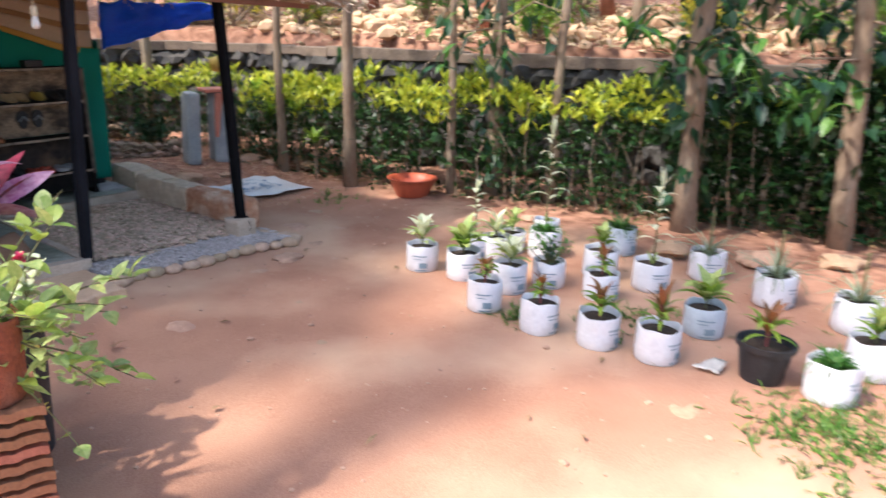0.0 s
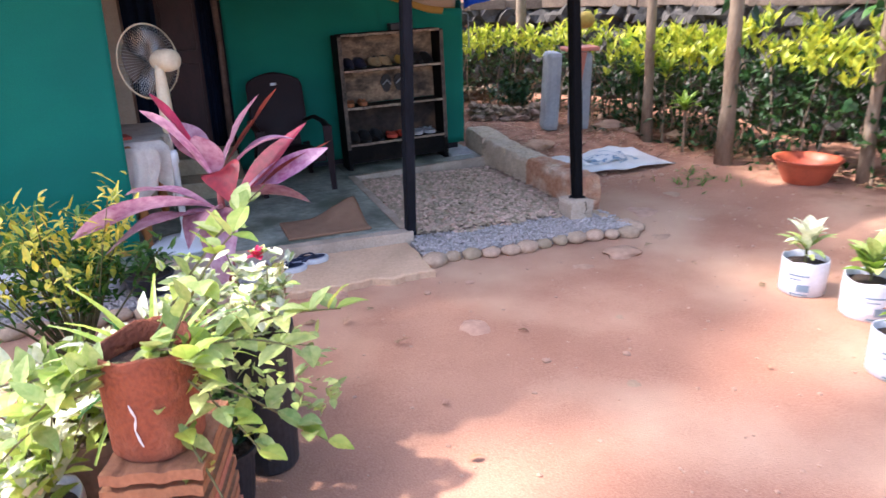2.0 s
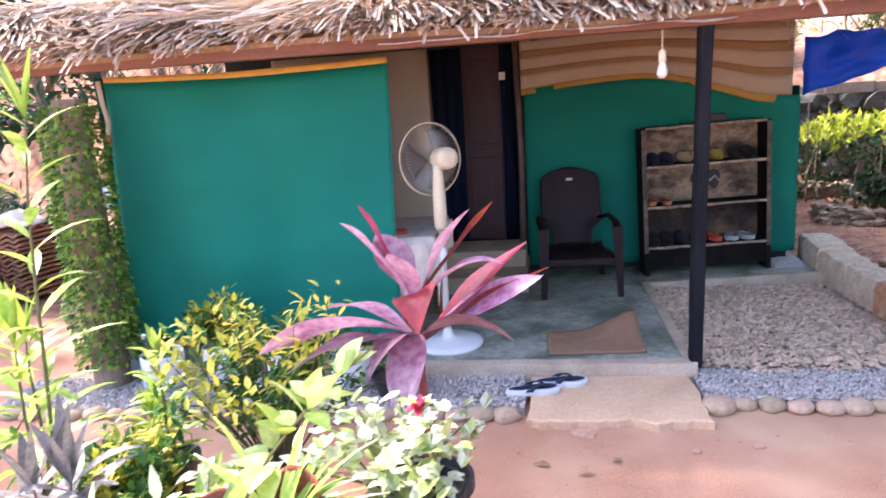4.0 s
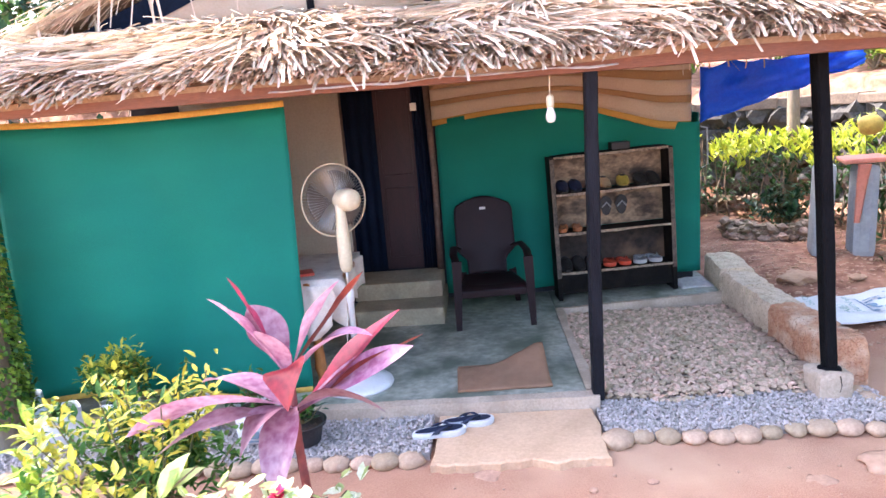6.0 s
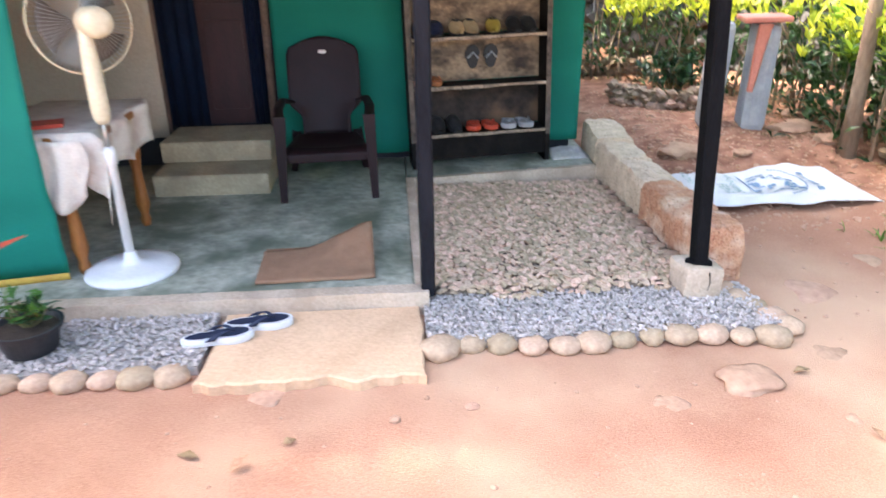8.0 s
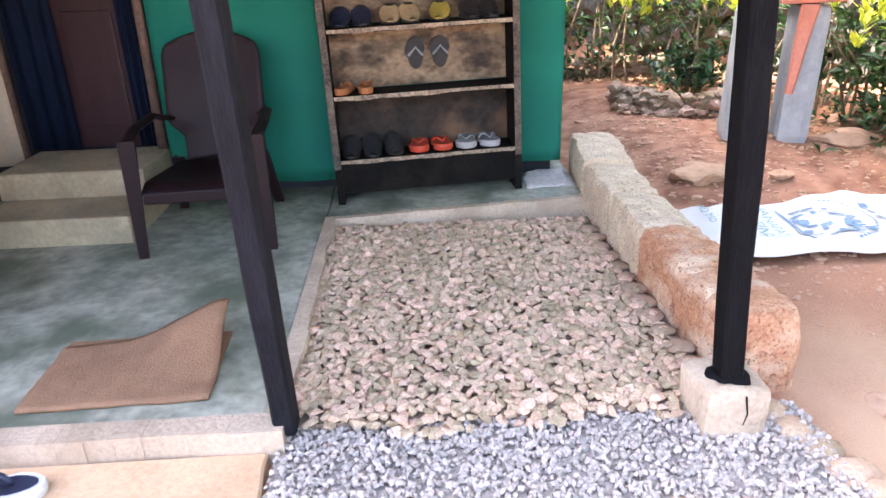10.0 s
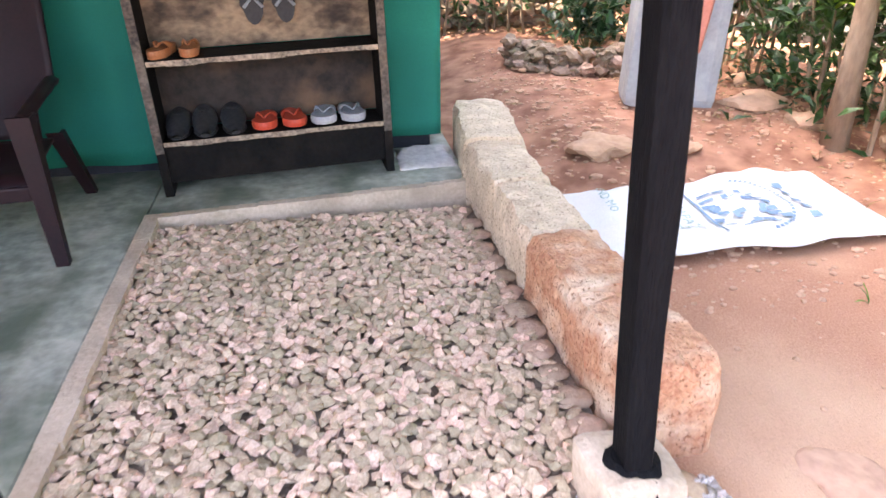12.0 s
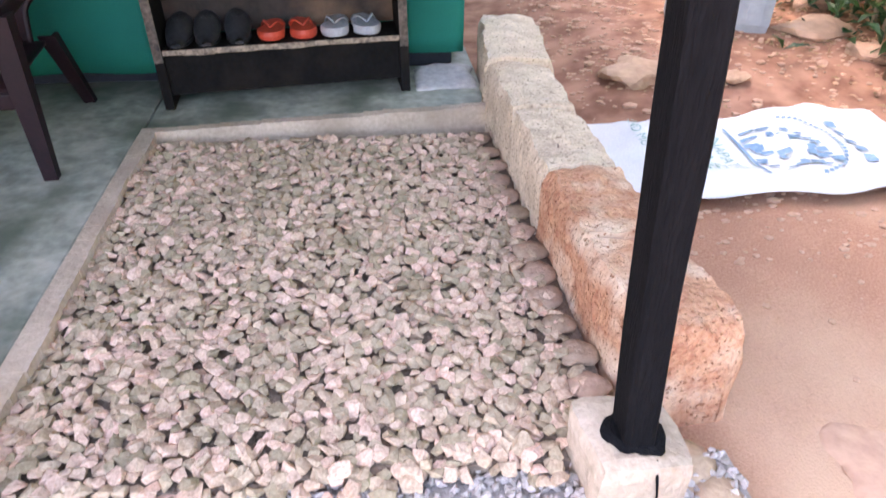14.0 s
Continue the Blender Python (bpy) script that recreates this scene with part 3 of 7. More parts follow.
def back_wall():
    # body of the hut behind the cloth, with the door opening through it
    bm = bmesh.new()
    box(bm, -0.9, 1.1, 2.06, 2.2, 0.1, 2.3)
    box(bm, -3.3, -1.62, 2.06, 2.2, 0.1, 2.3)
    box(bm, -1.62, -0.9, 2.06, 2.2, 1.9, 2.3)
    tagged(part("wall_north", bm, DARKVOID), "hut wall behind the hanging cloths, coloured near-black as unlit", "wall", kind="structure")
    bm = bmesh.new()
    box(bm, 0.96, 1.1, 2.2, 5.0, 0.1, 2.3)
    box(bm, -3.3, -3.16, 2.2, 5.0, 0.1, 2.3)
    box(bm, -3.3, 1.1, 5.0, 5.14, 0.1, 2.3)
    box(bm, -3.16, 0.96, 2.2, 5.0, 0.06, 0.35)
    tagged(part("wall_hut", bm, DARKVOID), "walls and floor of the hut, coloured near-black as unlit", "wall", kind="structure")
    # green cloth on the right of the door, wrapped round the corner
    def f(u, v):
        x = -0.88 + 2.02 * u
        bottom = 0.15 + 0.06 * smoothstep(0.3, 1.0, u)
        top = 1.52 + 0.06 * math.sin(math.pi * min(1, u * 1.1)) - 0.16 * smoothstep(0.45, 1.0, u)
        z = bottom + v * (top + 0.02 - bottom)
        y = 2.02 + 0.016 * math.sin(x * 11 + noise.noise((x * 2, z, 1))) - 0.02 * smoothstep(0.9, 1, u)
        return (x, y, z)
    t = thing("cloth_wall", 0, 0, 0, 0, "green shade-net cloth stretched over the hut wall", "cloth wall")
    part("net", sheet(f, 60, 18, 0.003), GREEN, t, smooth=True)
    def g(u, v):
        return (1.14 + 0.01 * math.sin(u * 15), 2.015 + 2.9 * u, 0.21 + v * 1.24)
    part("side_net", sheet(g, 40, 8, 0.003), GREEN, t, smooth=True)
    # striped cloth above it, in bands
    bands = [(0.0, 0.09, STRIPE_C), (0.09, 0.3, STRIPE_A), (0.3, 0.38, STRIPE_B), (0.38, 0.55, STRIPE_A), (0.55, 0.66, STRIPE_B), (0.66, 0.8, STRIPE_A), (0.8, 0.86, STRIPE_B), (0.86, 1.0, STRIPE_A)]
    s = thing("striped_cloth", 0, 0, 0, 0, "cream and tan striped cloth hung above the green net", "cloth")
    for v0, v1, m in bands:
        def h(u, v, v0=v0, v1=v1):
            w = v0 + (v1 - v0) * v
            x = -0.9 + 1.98 * u
            low = 1.5 + 0.07 * math.sin(math.pi * min(1, u * 1.15)) - 0.17 * smoothstep(0.45, 1.0, u)
            return (x, 2.0 - 0.03 * w + 0.015 * math.sin(x * 7) + 0.01 * noise.noise((x * 3, w * 3, 0)), low + w * (2.0 - low))
        part("stripe", sheet(h, 40, 3, 0.004), m, s, smooth=True)
    # cream cloth left of the door
    def c(u, v):
        x = -2.9 + 1.28 * u
        return (x, 2.03 + 0.02 * math.sin(x * 8), 0.3 + v * 1.6)
    tagged(part("cream_cloth", sheet(c, 30, 6, 0.004), CREAM, smooth=True), "cream cloth panel hung beside the doorway", "cloth")


back_wall()


def doorway():
    t = tagged(thing("door_1", -1.26, 2.1, 0.35), "dark maroon wooden door standing ajar between dark curtains", "door", kind="structure")
    bm = bmesh.new()
    box(bm, -0.13, 0.22, 0.06, 0.1, 0.0, 1.55, 0.004)
    for z0, z1 in ((0.1, 0.68), (0.78, 1.45)):
        box(bm, -0.08, 0.17, 0.045, 0.062, z0, z1, 0.008)
    part("door_leaf", bm, DOORWOOD, t)
    for x in (-0.37, 0.335):
        bm = bmesh.new()
        tube(bm, [(x, -0.05, -0.02), (x + 0.008, -0.055, 0.8), (x - 0.01, -0.05, 1.6)], [0.027, 0.024, 0.026], 8)
        part("jamb", bm, JAMB, t, "rough wooden pole jamb", smooth=True)
    for x0, x1, nm in ((-0.36, -0.11, "curtain"), (0.2, 0.33, "curtain")):
        def f(u, v, x0=x0, x1=x1):
            x = x0 + (x1 - x0) * u
            return (x, 0.03 + 0.014 * math.sin(u * 19), v * 1.58)
        part(nm, sheet(f, 24, 3, 0.004), DARKBLUE, t, "dark blue curtain", smooth=True)
    bm = bmesh.new()
    box(bm, 0.19, 0.24, -0.03, -0.015, 1.28, 1.34, 0.004)
    part("door_charm", bm, BULBGLASS, t, "small white charm")
    # two cement steps
    bm = bmesh.new()
    box(bm, -1.56, -0.88, 1.36, 2.06, 0.09, 0.225, 0.014)
    box(bm, -1.58, -0.9, 1.66, 2.1, 0.22, 0.35, 0.014)
    for v in bm.verts:
        v.co += Vector((0.008 * noise.noise(v.co * 6), 0.012 * noise.noise(v.co * 5 + Vector((3, 0, 0))), 0.004 * noise.noise(v.co * 8)))
    tagged(part("steps", bm, STEP_CEMENT), "two worn cement steps up to the doorway", "steps", kind="structure")


doorway()


# ---- posts and beam ----
def post(x, y, z0, z1, label, material, lean=0.0, forward=0.0):
    bm = bmesh.new()
    n = 14
    for i in range(n + 1):
        z = z0 + (z1 - z0) * i / n
        w = 1 + 0.09 * noise.noise((x, z * 3, 0))
        cx, cy = x + lean * i / n + 0.006 * noise.noise((x * 3, z * 2, 4)), y - forward * i / n + 0.006 * noise.noise((x * 3, z * 2, 9))
        ring = [bm.verts.new((cx + sx * w * 0.03, cy + sy * w * 0.042, z)) for sx, sy in ((-1, -0.75), (-0.75, -1), (0.75, -1), (1, -0.75), (1, 0.75), (0.75, 1), (-0.75, 1), (-1, 0.75))]
        if i:
            for k in range(8):
                bm.faces.new((last[k], last[(k + 1) % 8], ring[(k + 1) % 8], ring[k]))
        else:
            bm.faces.new(ring[::-1])
        last = ring
    bm.faces.new(last)
    return tagged(part("porch_post", bm, material), label, "post", group="porch posts")


post(-0.008, 0.015, 0.07, 1.78, "black timber post, sheen put in its paint colour, leaning forward on the porch corner", SHEENBLACK, -0.01, 0.17)
post(1.168, -0.02, 0.15, 1.78, "black painted timber post set in a stone block", BLACKWOOD, -0.085, -0.03)


def post_block():
    bm = bmesh.new()
    box(bm, 1.082, 1.262, -0.1, 0.085, -0.04, 0.172, 0.03)
    bmesh.ops.subdivide_edges(bm, edges=bm.edges[:], cuts=2, use_grid_fill=True)
    for v in bm.verts:
        v.co += 0.018 * Vector((noise.noise(v.co * 9), noise.noise(v.co * 9 + Vector((5, 0, 0))), noise.noise(v.co * 9 + Vector((0, 5, 0)))))
    t = tagged(part("post_footing", bm, CEMENT_EDGE), "pale cracked cement block round the foot of a post", "footing")
    bm = bmesh.new()
    last = None
    for r, z in ((1.2, 0.162), (1.15, 0.179), (0.85, 0.189), (0.5, 0.191)):
        ring = []
        for k in range(24):
            a = k * 2 * math.pi / 24
            q = r * (0.05 + 0.014 * noise.noise((math.cos(a) * 2, math.sin(a) * 2, 4)))
            ring.append(bm.verts.new((1.165 + q * math.cos(a), -0.02 + q * math.sin(a), z)))
        if last:
            for k in range(24):
                bm.faces.new((last[k], last[(k + 1) % 24], ring[(k + 1) % 24], ring[k]))
        last = ring
    part("dark_collar", bm, BLACKWOOD, t, "uneven black collar round the post")
    bm = bmesh.new()
    tube(bm, [(1.18, -0.06, 0.179), (1.187, -0.082, 0.177), (1.18, -0.105, 0.16), (1.187, -0.108, 0.115), (1.18, -0.106, 0.08)], [0.002, 0.003, 0.003, 0.002, 0.001], 5)
    part("crack", bm, BLACKWOOD, t, "dark crack in the cement")


post_block()


def beams():
    bm = bmesh.new()
    box(bm, -3.5, 1.75, -0.2, -0.12, 1.745, 1.84, 0.006)
    tagged(part("eave_beam", bm, BEAMWOOD), "reddish-brown timber beam along the eave", "beam", kind="structure")
    bm = bmesh.new()
    for i in range(9):
        x = -3.3 + i * 0.6
        tube(bm, [(x, -0.14, 1.85), (x, 0.62, 2.16), (x, 1.9, 2.35)], 0.022, 6)
    tagged(part("rafters", bm, BEAMWOOD), "thin round rafters below the thatch", "rafters", kind="structure")


beams()


# ---- roof ----
def skirt_point(x, s):
    """A point of the front roof slope: s runs from the eave to the top."""
    sag = 0.03 * noise.noise((x * 0.8, 0, 0))
    return Vector((x, -0.22 + 0.86 * s, 1.83 + 0.33 * s + sag + 0.05 * math.sin(s * math.pi)))


def roof():
    rnd = random.Random(5)
    t = thing("thatch_roof", -0.8, 0.3, 1.9, 0, "dry palm-leaf thatch roof with ragged eave", "roof", kind="structure")
    inv = Vector((-0.8, 0.3, 1.9))
    def f(u, v):
        p = skirt_point(-3.85 + 5.95 * u, v) - inv
        return (p.x, p.y, p.z - 0.015)
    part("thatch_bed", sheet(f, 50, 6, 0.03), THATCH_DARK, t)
    bm = bmesh.new()
    for i in range(13000):
        x, s = rnd.uniform(-3.9, 2.1), rnd.uniform(-0.06, 1.0) ** 1.0
        if rnd.random() < 0.25:
            s = rnd.uniform(-0.05, 0.12)
        p = skirt_point(x, s) - inv + Vector((0, 0, rnd.uniform(0.0, 0.05) + 0.02 * noise.noise((x * 4, s * 6, 2))))
        lean = 2.1 * noise.noise((x * 0.9, s * 1.4, 11)) + rnd.gauss(0, 0.17)
        way = Vector((lean, -0.86, -0.3 + rnd.uniform(-0.05, 0.3)))
        blade(bm, p + Vector((0, 0.1, 0.04)), way, rnd.uniform(0.14, 0.22) if s < 0.14 else rnd.uniform(0.28, 0.55), rnd.uniform(0.01, 0.026), rnd.uniform(-0.2, 0.5) if s < 0.2 else rnd.uniform(0.0, 0.4), 0.4, 5, 0.25, 0.4, rnd.gauss(0, 0.4))
    part("palm_leaves", bm, THATCH, t)["kind"] = "stuff"
    # upper roof: gable towards the yard, thatch along both rakes
    bm = bmesh.new()
    apex = Vector((-1.1, 0.62, 2.95)) - inv
    for sx, foot in ((-1, Vector((-3.6, 0.62, 2.02))), (1, Vector((1.1, 0.62, 1.98)))):
        foot = foot - inv
        for i in range(1500):
            k = rnd.random()
            p = apex.lerp(foot, k) + Vector((0, rnd.uniform(-0.12, 3.0) if rnd.random() < 0.6 else rnd.uniform(-0.14, 0.05), rnd.uniform(-0.02, 0.07)))
            way = (foot - apex).normalized() + Vector((0, rnd.uniform(-0.35, 0.2), rnd.gauss(0, 0.12)))
            if rnd.random() < 0.06:
                way = Vector((rnd.uniform(-0.3, 0.3), -0.3, -0.9))
            blade(bm, p, way, rnd.uniform(0.2, 0.45), rnd.uniform(0.008, 0.02), rnd.uniform(0.0, 0.5), 0.5, 3, 0.15)
    part("rake_leaves", bm, THATCH, t)["kind"] = "stuff"
    for sx, foot in ((-1, Vector((-3.6, 0.62, 2.02))), (1, Vector((1.1, 0.62, 1.98)))):
        foot = foot - inv
        def f(u, v, foot=foot):
            p = apex.lerp(foot, u)
            return (p.x, p.y - 0.05 + v * 4.6, p.z)
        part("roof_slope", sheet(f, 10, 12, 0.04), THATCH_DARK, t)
    # dark blue plastic lining that shows under the rakes
    for foot in (Vector((-3.4, 0.6, 2.0)), Vector((0.95, 0.6, 1.96))):
        foot = foot - inv
        def f(u, v, foot=foot):
            p = (apex - Vector((0, 0, 0.05))).lerp(foot, u)
            return (p.x, p.y + 0.02 + 0.05 * v, p.z - 0.01 - v * 0.13)
        part("plastic_lining", sheet(f, 12, 2, 0.004), DARKBLUE, t, "dark blue plastic lining")
    # striped cloth in the gable
    bands = [(0, 0.14, STRIPE_A), (0.14, 0.24, STRIPE_C), (0.24, 0.42, STRIPE_A), (0.42, 0.5, STRIPE_B), (0.5, 0.66, STRIPE_C), (0.66, 0.8, STRIPE_A), (0.8, 1.0, STRIPE_B)]
    gb = thing("gable_cloth", -1.1, 0.68, 2.0, 0, "cream and ochre striped cloth closing the gable", "cloth")
    for v0, v1, m in bands:
        def f(u, v, v0=v0, v1=v1):
            w = v0 + (v1 - v0) * v
            half = 2.1 * (1 - w * 0.98)
            x = -half + 2 * half * u
            return (x, 0.015 * math.sin(x * 5) + 0.01 * noise.noise((x * 2, w * 4, 2)), 0.02 + w * 0.88 + 0.02 * math.sin(x * 1.7))
        part("stripe", sheet(f, 24, 2, 0.003), m, gb, smooth=True)
    for x in (-0.35, 0.32):
        bm = bmesh.new()
        tube(bm, [(x, -0.03, -0.2), (x, -0.03, 0.75)], 0.022, 8)
        part("gable_pole", bm, BLACKWOOD, gb, "dark wooden pole", smooth=True)


roof()


def ceiling():
    def f(u, v):
        return (-3.3 + 4.9 * u, 0.0 + 2.3 * v, 1.9 + 0.3 * v + 0.02 * math.sin(u * 30))
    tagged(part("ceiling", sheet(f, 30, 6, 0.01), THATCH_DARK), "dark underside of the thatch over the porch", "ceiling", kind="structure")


ceiling()


def tarps():
    t = thing("blue_tarpaulin", 1.1, 1.9, 1.5, 0, "crumpled bright blue tarpaulin hanging from the eave corner", "tarpaulin")
    def f(u, v):
        x = 0.0 + 0.9 * u
        return (x, -0.05 - 0.5 * u + 0.07 * noise.noise((u * 7, v * 5, 1)), -0.12 + 0.33 * u + v * (0.4 - 0.3 * u) + 0.035 * noise.noise((u * 7, v * 3, 3)))
    part("tarpaulin_sheet", sheet(f, 24, 8, 0.003), TARP, t, smooth=True)
    bm = bmesh.new()
    tube(bm, [f(i / 24, 0) for i in range(25)], 0.006, 6)
    part("hem", bm, TARP, t, "rolled blue hem", smooth=True)
    c = thing("cyan_tarpaulin", 1.6, 0.1, 1.8, 0, "strip of cyan tarpaulin below the thatch edge", "tarpaulin")
    def g(u, v):
        return (-0.6 + 1.1 * u, -0.2 + 0.7 * v, -0.0 + 0.07 * v + 0.02 * noise.noise((u * 5, v * 5, 7)))
    part("tarpaulin_sheet", sheet(g, 20, 6, 0.003), TARP_CYAN, c, smooth=True)
    w = thing("plastic_sheet", -0.6, -0.2, 1.8, 0, "white plastic sheet edge showing under the thatch", "plastic sheet")
    def h(u, v):
        return (-0.9 + 1.6 * u, -0.03 + 0.5 * v, -0.035 + 0.1 * v + 0.02 * noise.noise((u * 7, v * 4, 2)))
    part("sheet", sheet(h, 24, 4, 0.003), WHITE_SHEET, w, smooth=True)


tarps()


# ---- hedge ----
def hedge():
    rnd = random.Random(11)
    t = thing("hedge", 3.6, 0, 0.05, 0, "dense clipped hedge, dark below with yellow-green young tops", "hedge", kind="stuff")
    o = Vector((3.6, 0, 0.05))
    low, top, twigs = bmesh.new(), bmesh.new(), bmesh.new()
    total = line_len(HEDGE_LINE)
    for i in range(19000):
        s = rnd.uniform(0, total) if i < 15000 else rnd.uniform(0, 5.2)
        x, y, dx, dy = along(HEDGE_LINE, s)
        off = rnd.gauss(0, 0.2)
        hmax = 1.06 + 0.2 * noise.noise((s * 1.1, 0, 0)) + 0.24 * noise.noise((s * 3.3, off * 3, 0)) - abs(off) * 0.3 + 0.08 * smoothstep(9.0, 7.0, s) + 0.34 * smoothstep(4.9, 2.4, s)
        z = hmax * (rnd.random() ** 0.75)
        if noise.noise((x * 2.2, y * 2.2, z * 2.6)) < -0.32 - 0.5 * smoothstep(5.2, 4.0, s):
            continue
        if y > 3.0 and rnd.random() < 0.5:
            continue
        p = Vector((x - dy * off, y + dx * off, z)) - o
        d = rnd_dir(rnd, 0.5) + Vector((-0.5, 0, 0.3))
        big = 1 + 0.5 * smoothstep(5.0, 3.0, s)
        if z > hmax - 0.2 - 0.15 * noise.noise((s * 2.5, off * 2, 7)) and rnd.random() < 0.72 - 0.67 * smoothstep(5.6, 4.2, s):
            for k in range(3):
                small_leaf(top, p, rnd_dir(rnd, 0.9) + Vector((0, 0, 0.7)), rnd.uniform(0.1, 0.185), rnd.uniform(0.032, 0.055), rnd)
        else:
            small_leaf(low, p, d, big * rnd.uniform(0.07, 0.14), big * rnd.uniform(0.03, 0.055), rnd)
            if rnd.random() < 0.4:
                small_leaf(low, p, rnd_dir(rnd, 0.4), rnd.uniform(0.06, 0.12), rnd.uniform(0.03, 0.05), rnd)
    for i in range(150):
        s = rnd.uniform(0, total)
        x, y, dx, dy = along(HEDGE_LINE, s)
        off = rnd.gauss(0, 0.14)
        p = Vector((x - dy * off, y + dx * off, 0)) - o
        tube(twigs, [p, p + Vector((rnd.gauss(0, 0.05), rnd.gauss(0, 0.05), 0.45)), p + Vector((rnd.gauss(0, 0.12), rnd.gauss(0, 0.12), rnd.uniform(0.8, 1.05)))], [0.014, 0.01, 0.005], 5)
    for nm, bm, m in (("leaves", low, HEDGE), ("young_leaves", top, HEDGE_TOP), ("stems", twigs, BARK)):
        part(nm, bm, m, t)["kind"] = "stuff"


hedge()


def retaining_wall():
    """Dark dry-stone wall that holds the bank behind the hedge."""
    rnd = random.Random(21)
    t = thing("wall_bank", 4.7, 0, 0, 0, "dark rubble retaining wall with earthy coping behind the hedge", "wall", kind="structure")
    o = Vector((4.7, 0, 0))
    total = line_len(WALL_LINE)
    bm = bmesh.new()
    s = 0
    while s < total - 0.2:
        x, y, dx, dy = along(WALL_LINE, s)
        l = 0.5
        m = Matrix.Translation(Vector((x, y, 0)) - o) @ Matrix.Rotation(math.atan2(dy, dx), 4, "Z")
        box(bm, 0, l + 0.02, -0.2, 0.16 + rnd.uniform(-0.02, 0.02), 1.3 + rnd.uniform(-0.015, 0.015), 1.43 + rnd.uniform(-0.02, 0.02), 0.015, m)
        s += l
    part("coping", bm, COPING, t, "brown earth-stained coping")
    stones = bmesh.new()
    for i in range(int(total / 0.24)):
        for j in range(5):
            x, y, dx, dy = along(WALL_LINE, i * 0.24 + (j % 2) * 0.12)
            rock(stones, Vector((x - dy * 0.02, y + dx * 0.02, 0.17 + j * 0.26 + 0.05 * noise.noise((i, j, 0)))) - o, (0.17 + 0.07 * noise.noise((i, j, 3)), 0.15, 0.15 + 0.05 * noise.noise((i, j, 9))), i * 7 + j, 2, 0.9)
    part("rubble", stones, DARKROCK, t)["kind"] = "stuff"


retaining_wall()


# ---- trees ----
def heart_leaf(bm, p, way, size, rnd):
    way = Vector(way).normalized()
    side = way.cross(rnd_dir(rnd))
    side = side.normalized() if side.length > 0.1 else Vector((1, 0, 0))
    up = side.cross(way)
    p = Vector(p)
    pts = [p, p + side * size * 0.32 - way * size * 0.12, p + side * size * 0.42 + way * size * 0.25, p + way * size, p - side * size * 0.42 + way * size * 0.25, p - side * size * 0.32 - way * size * 0.12]
    vs = [bm.verts.new(q + up * size * 0.08 * (1 if k in (1, 2, 4, 5) else 0)) for k, q in enumerate(pts)]
    bm.faces.new((vs[0], vs[1], vs[2], vs[3]))
    bm.faces.new((vs[0], vs[3], vs[4], vs[5]))


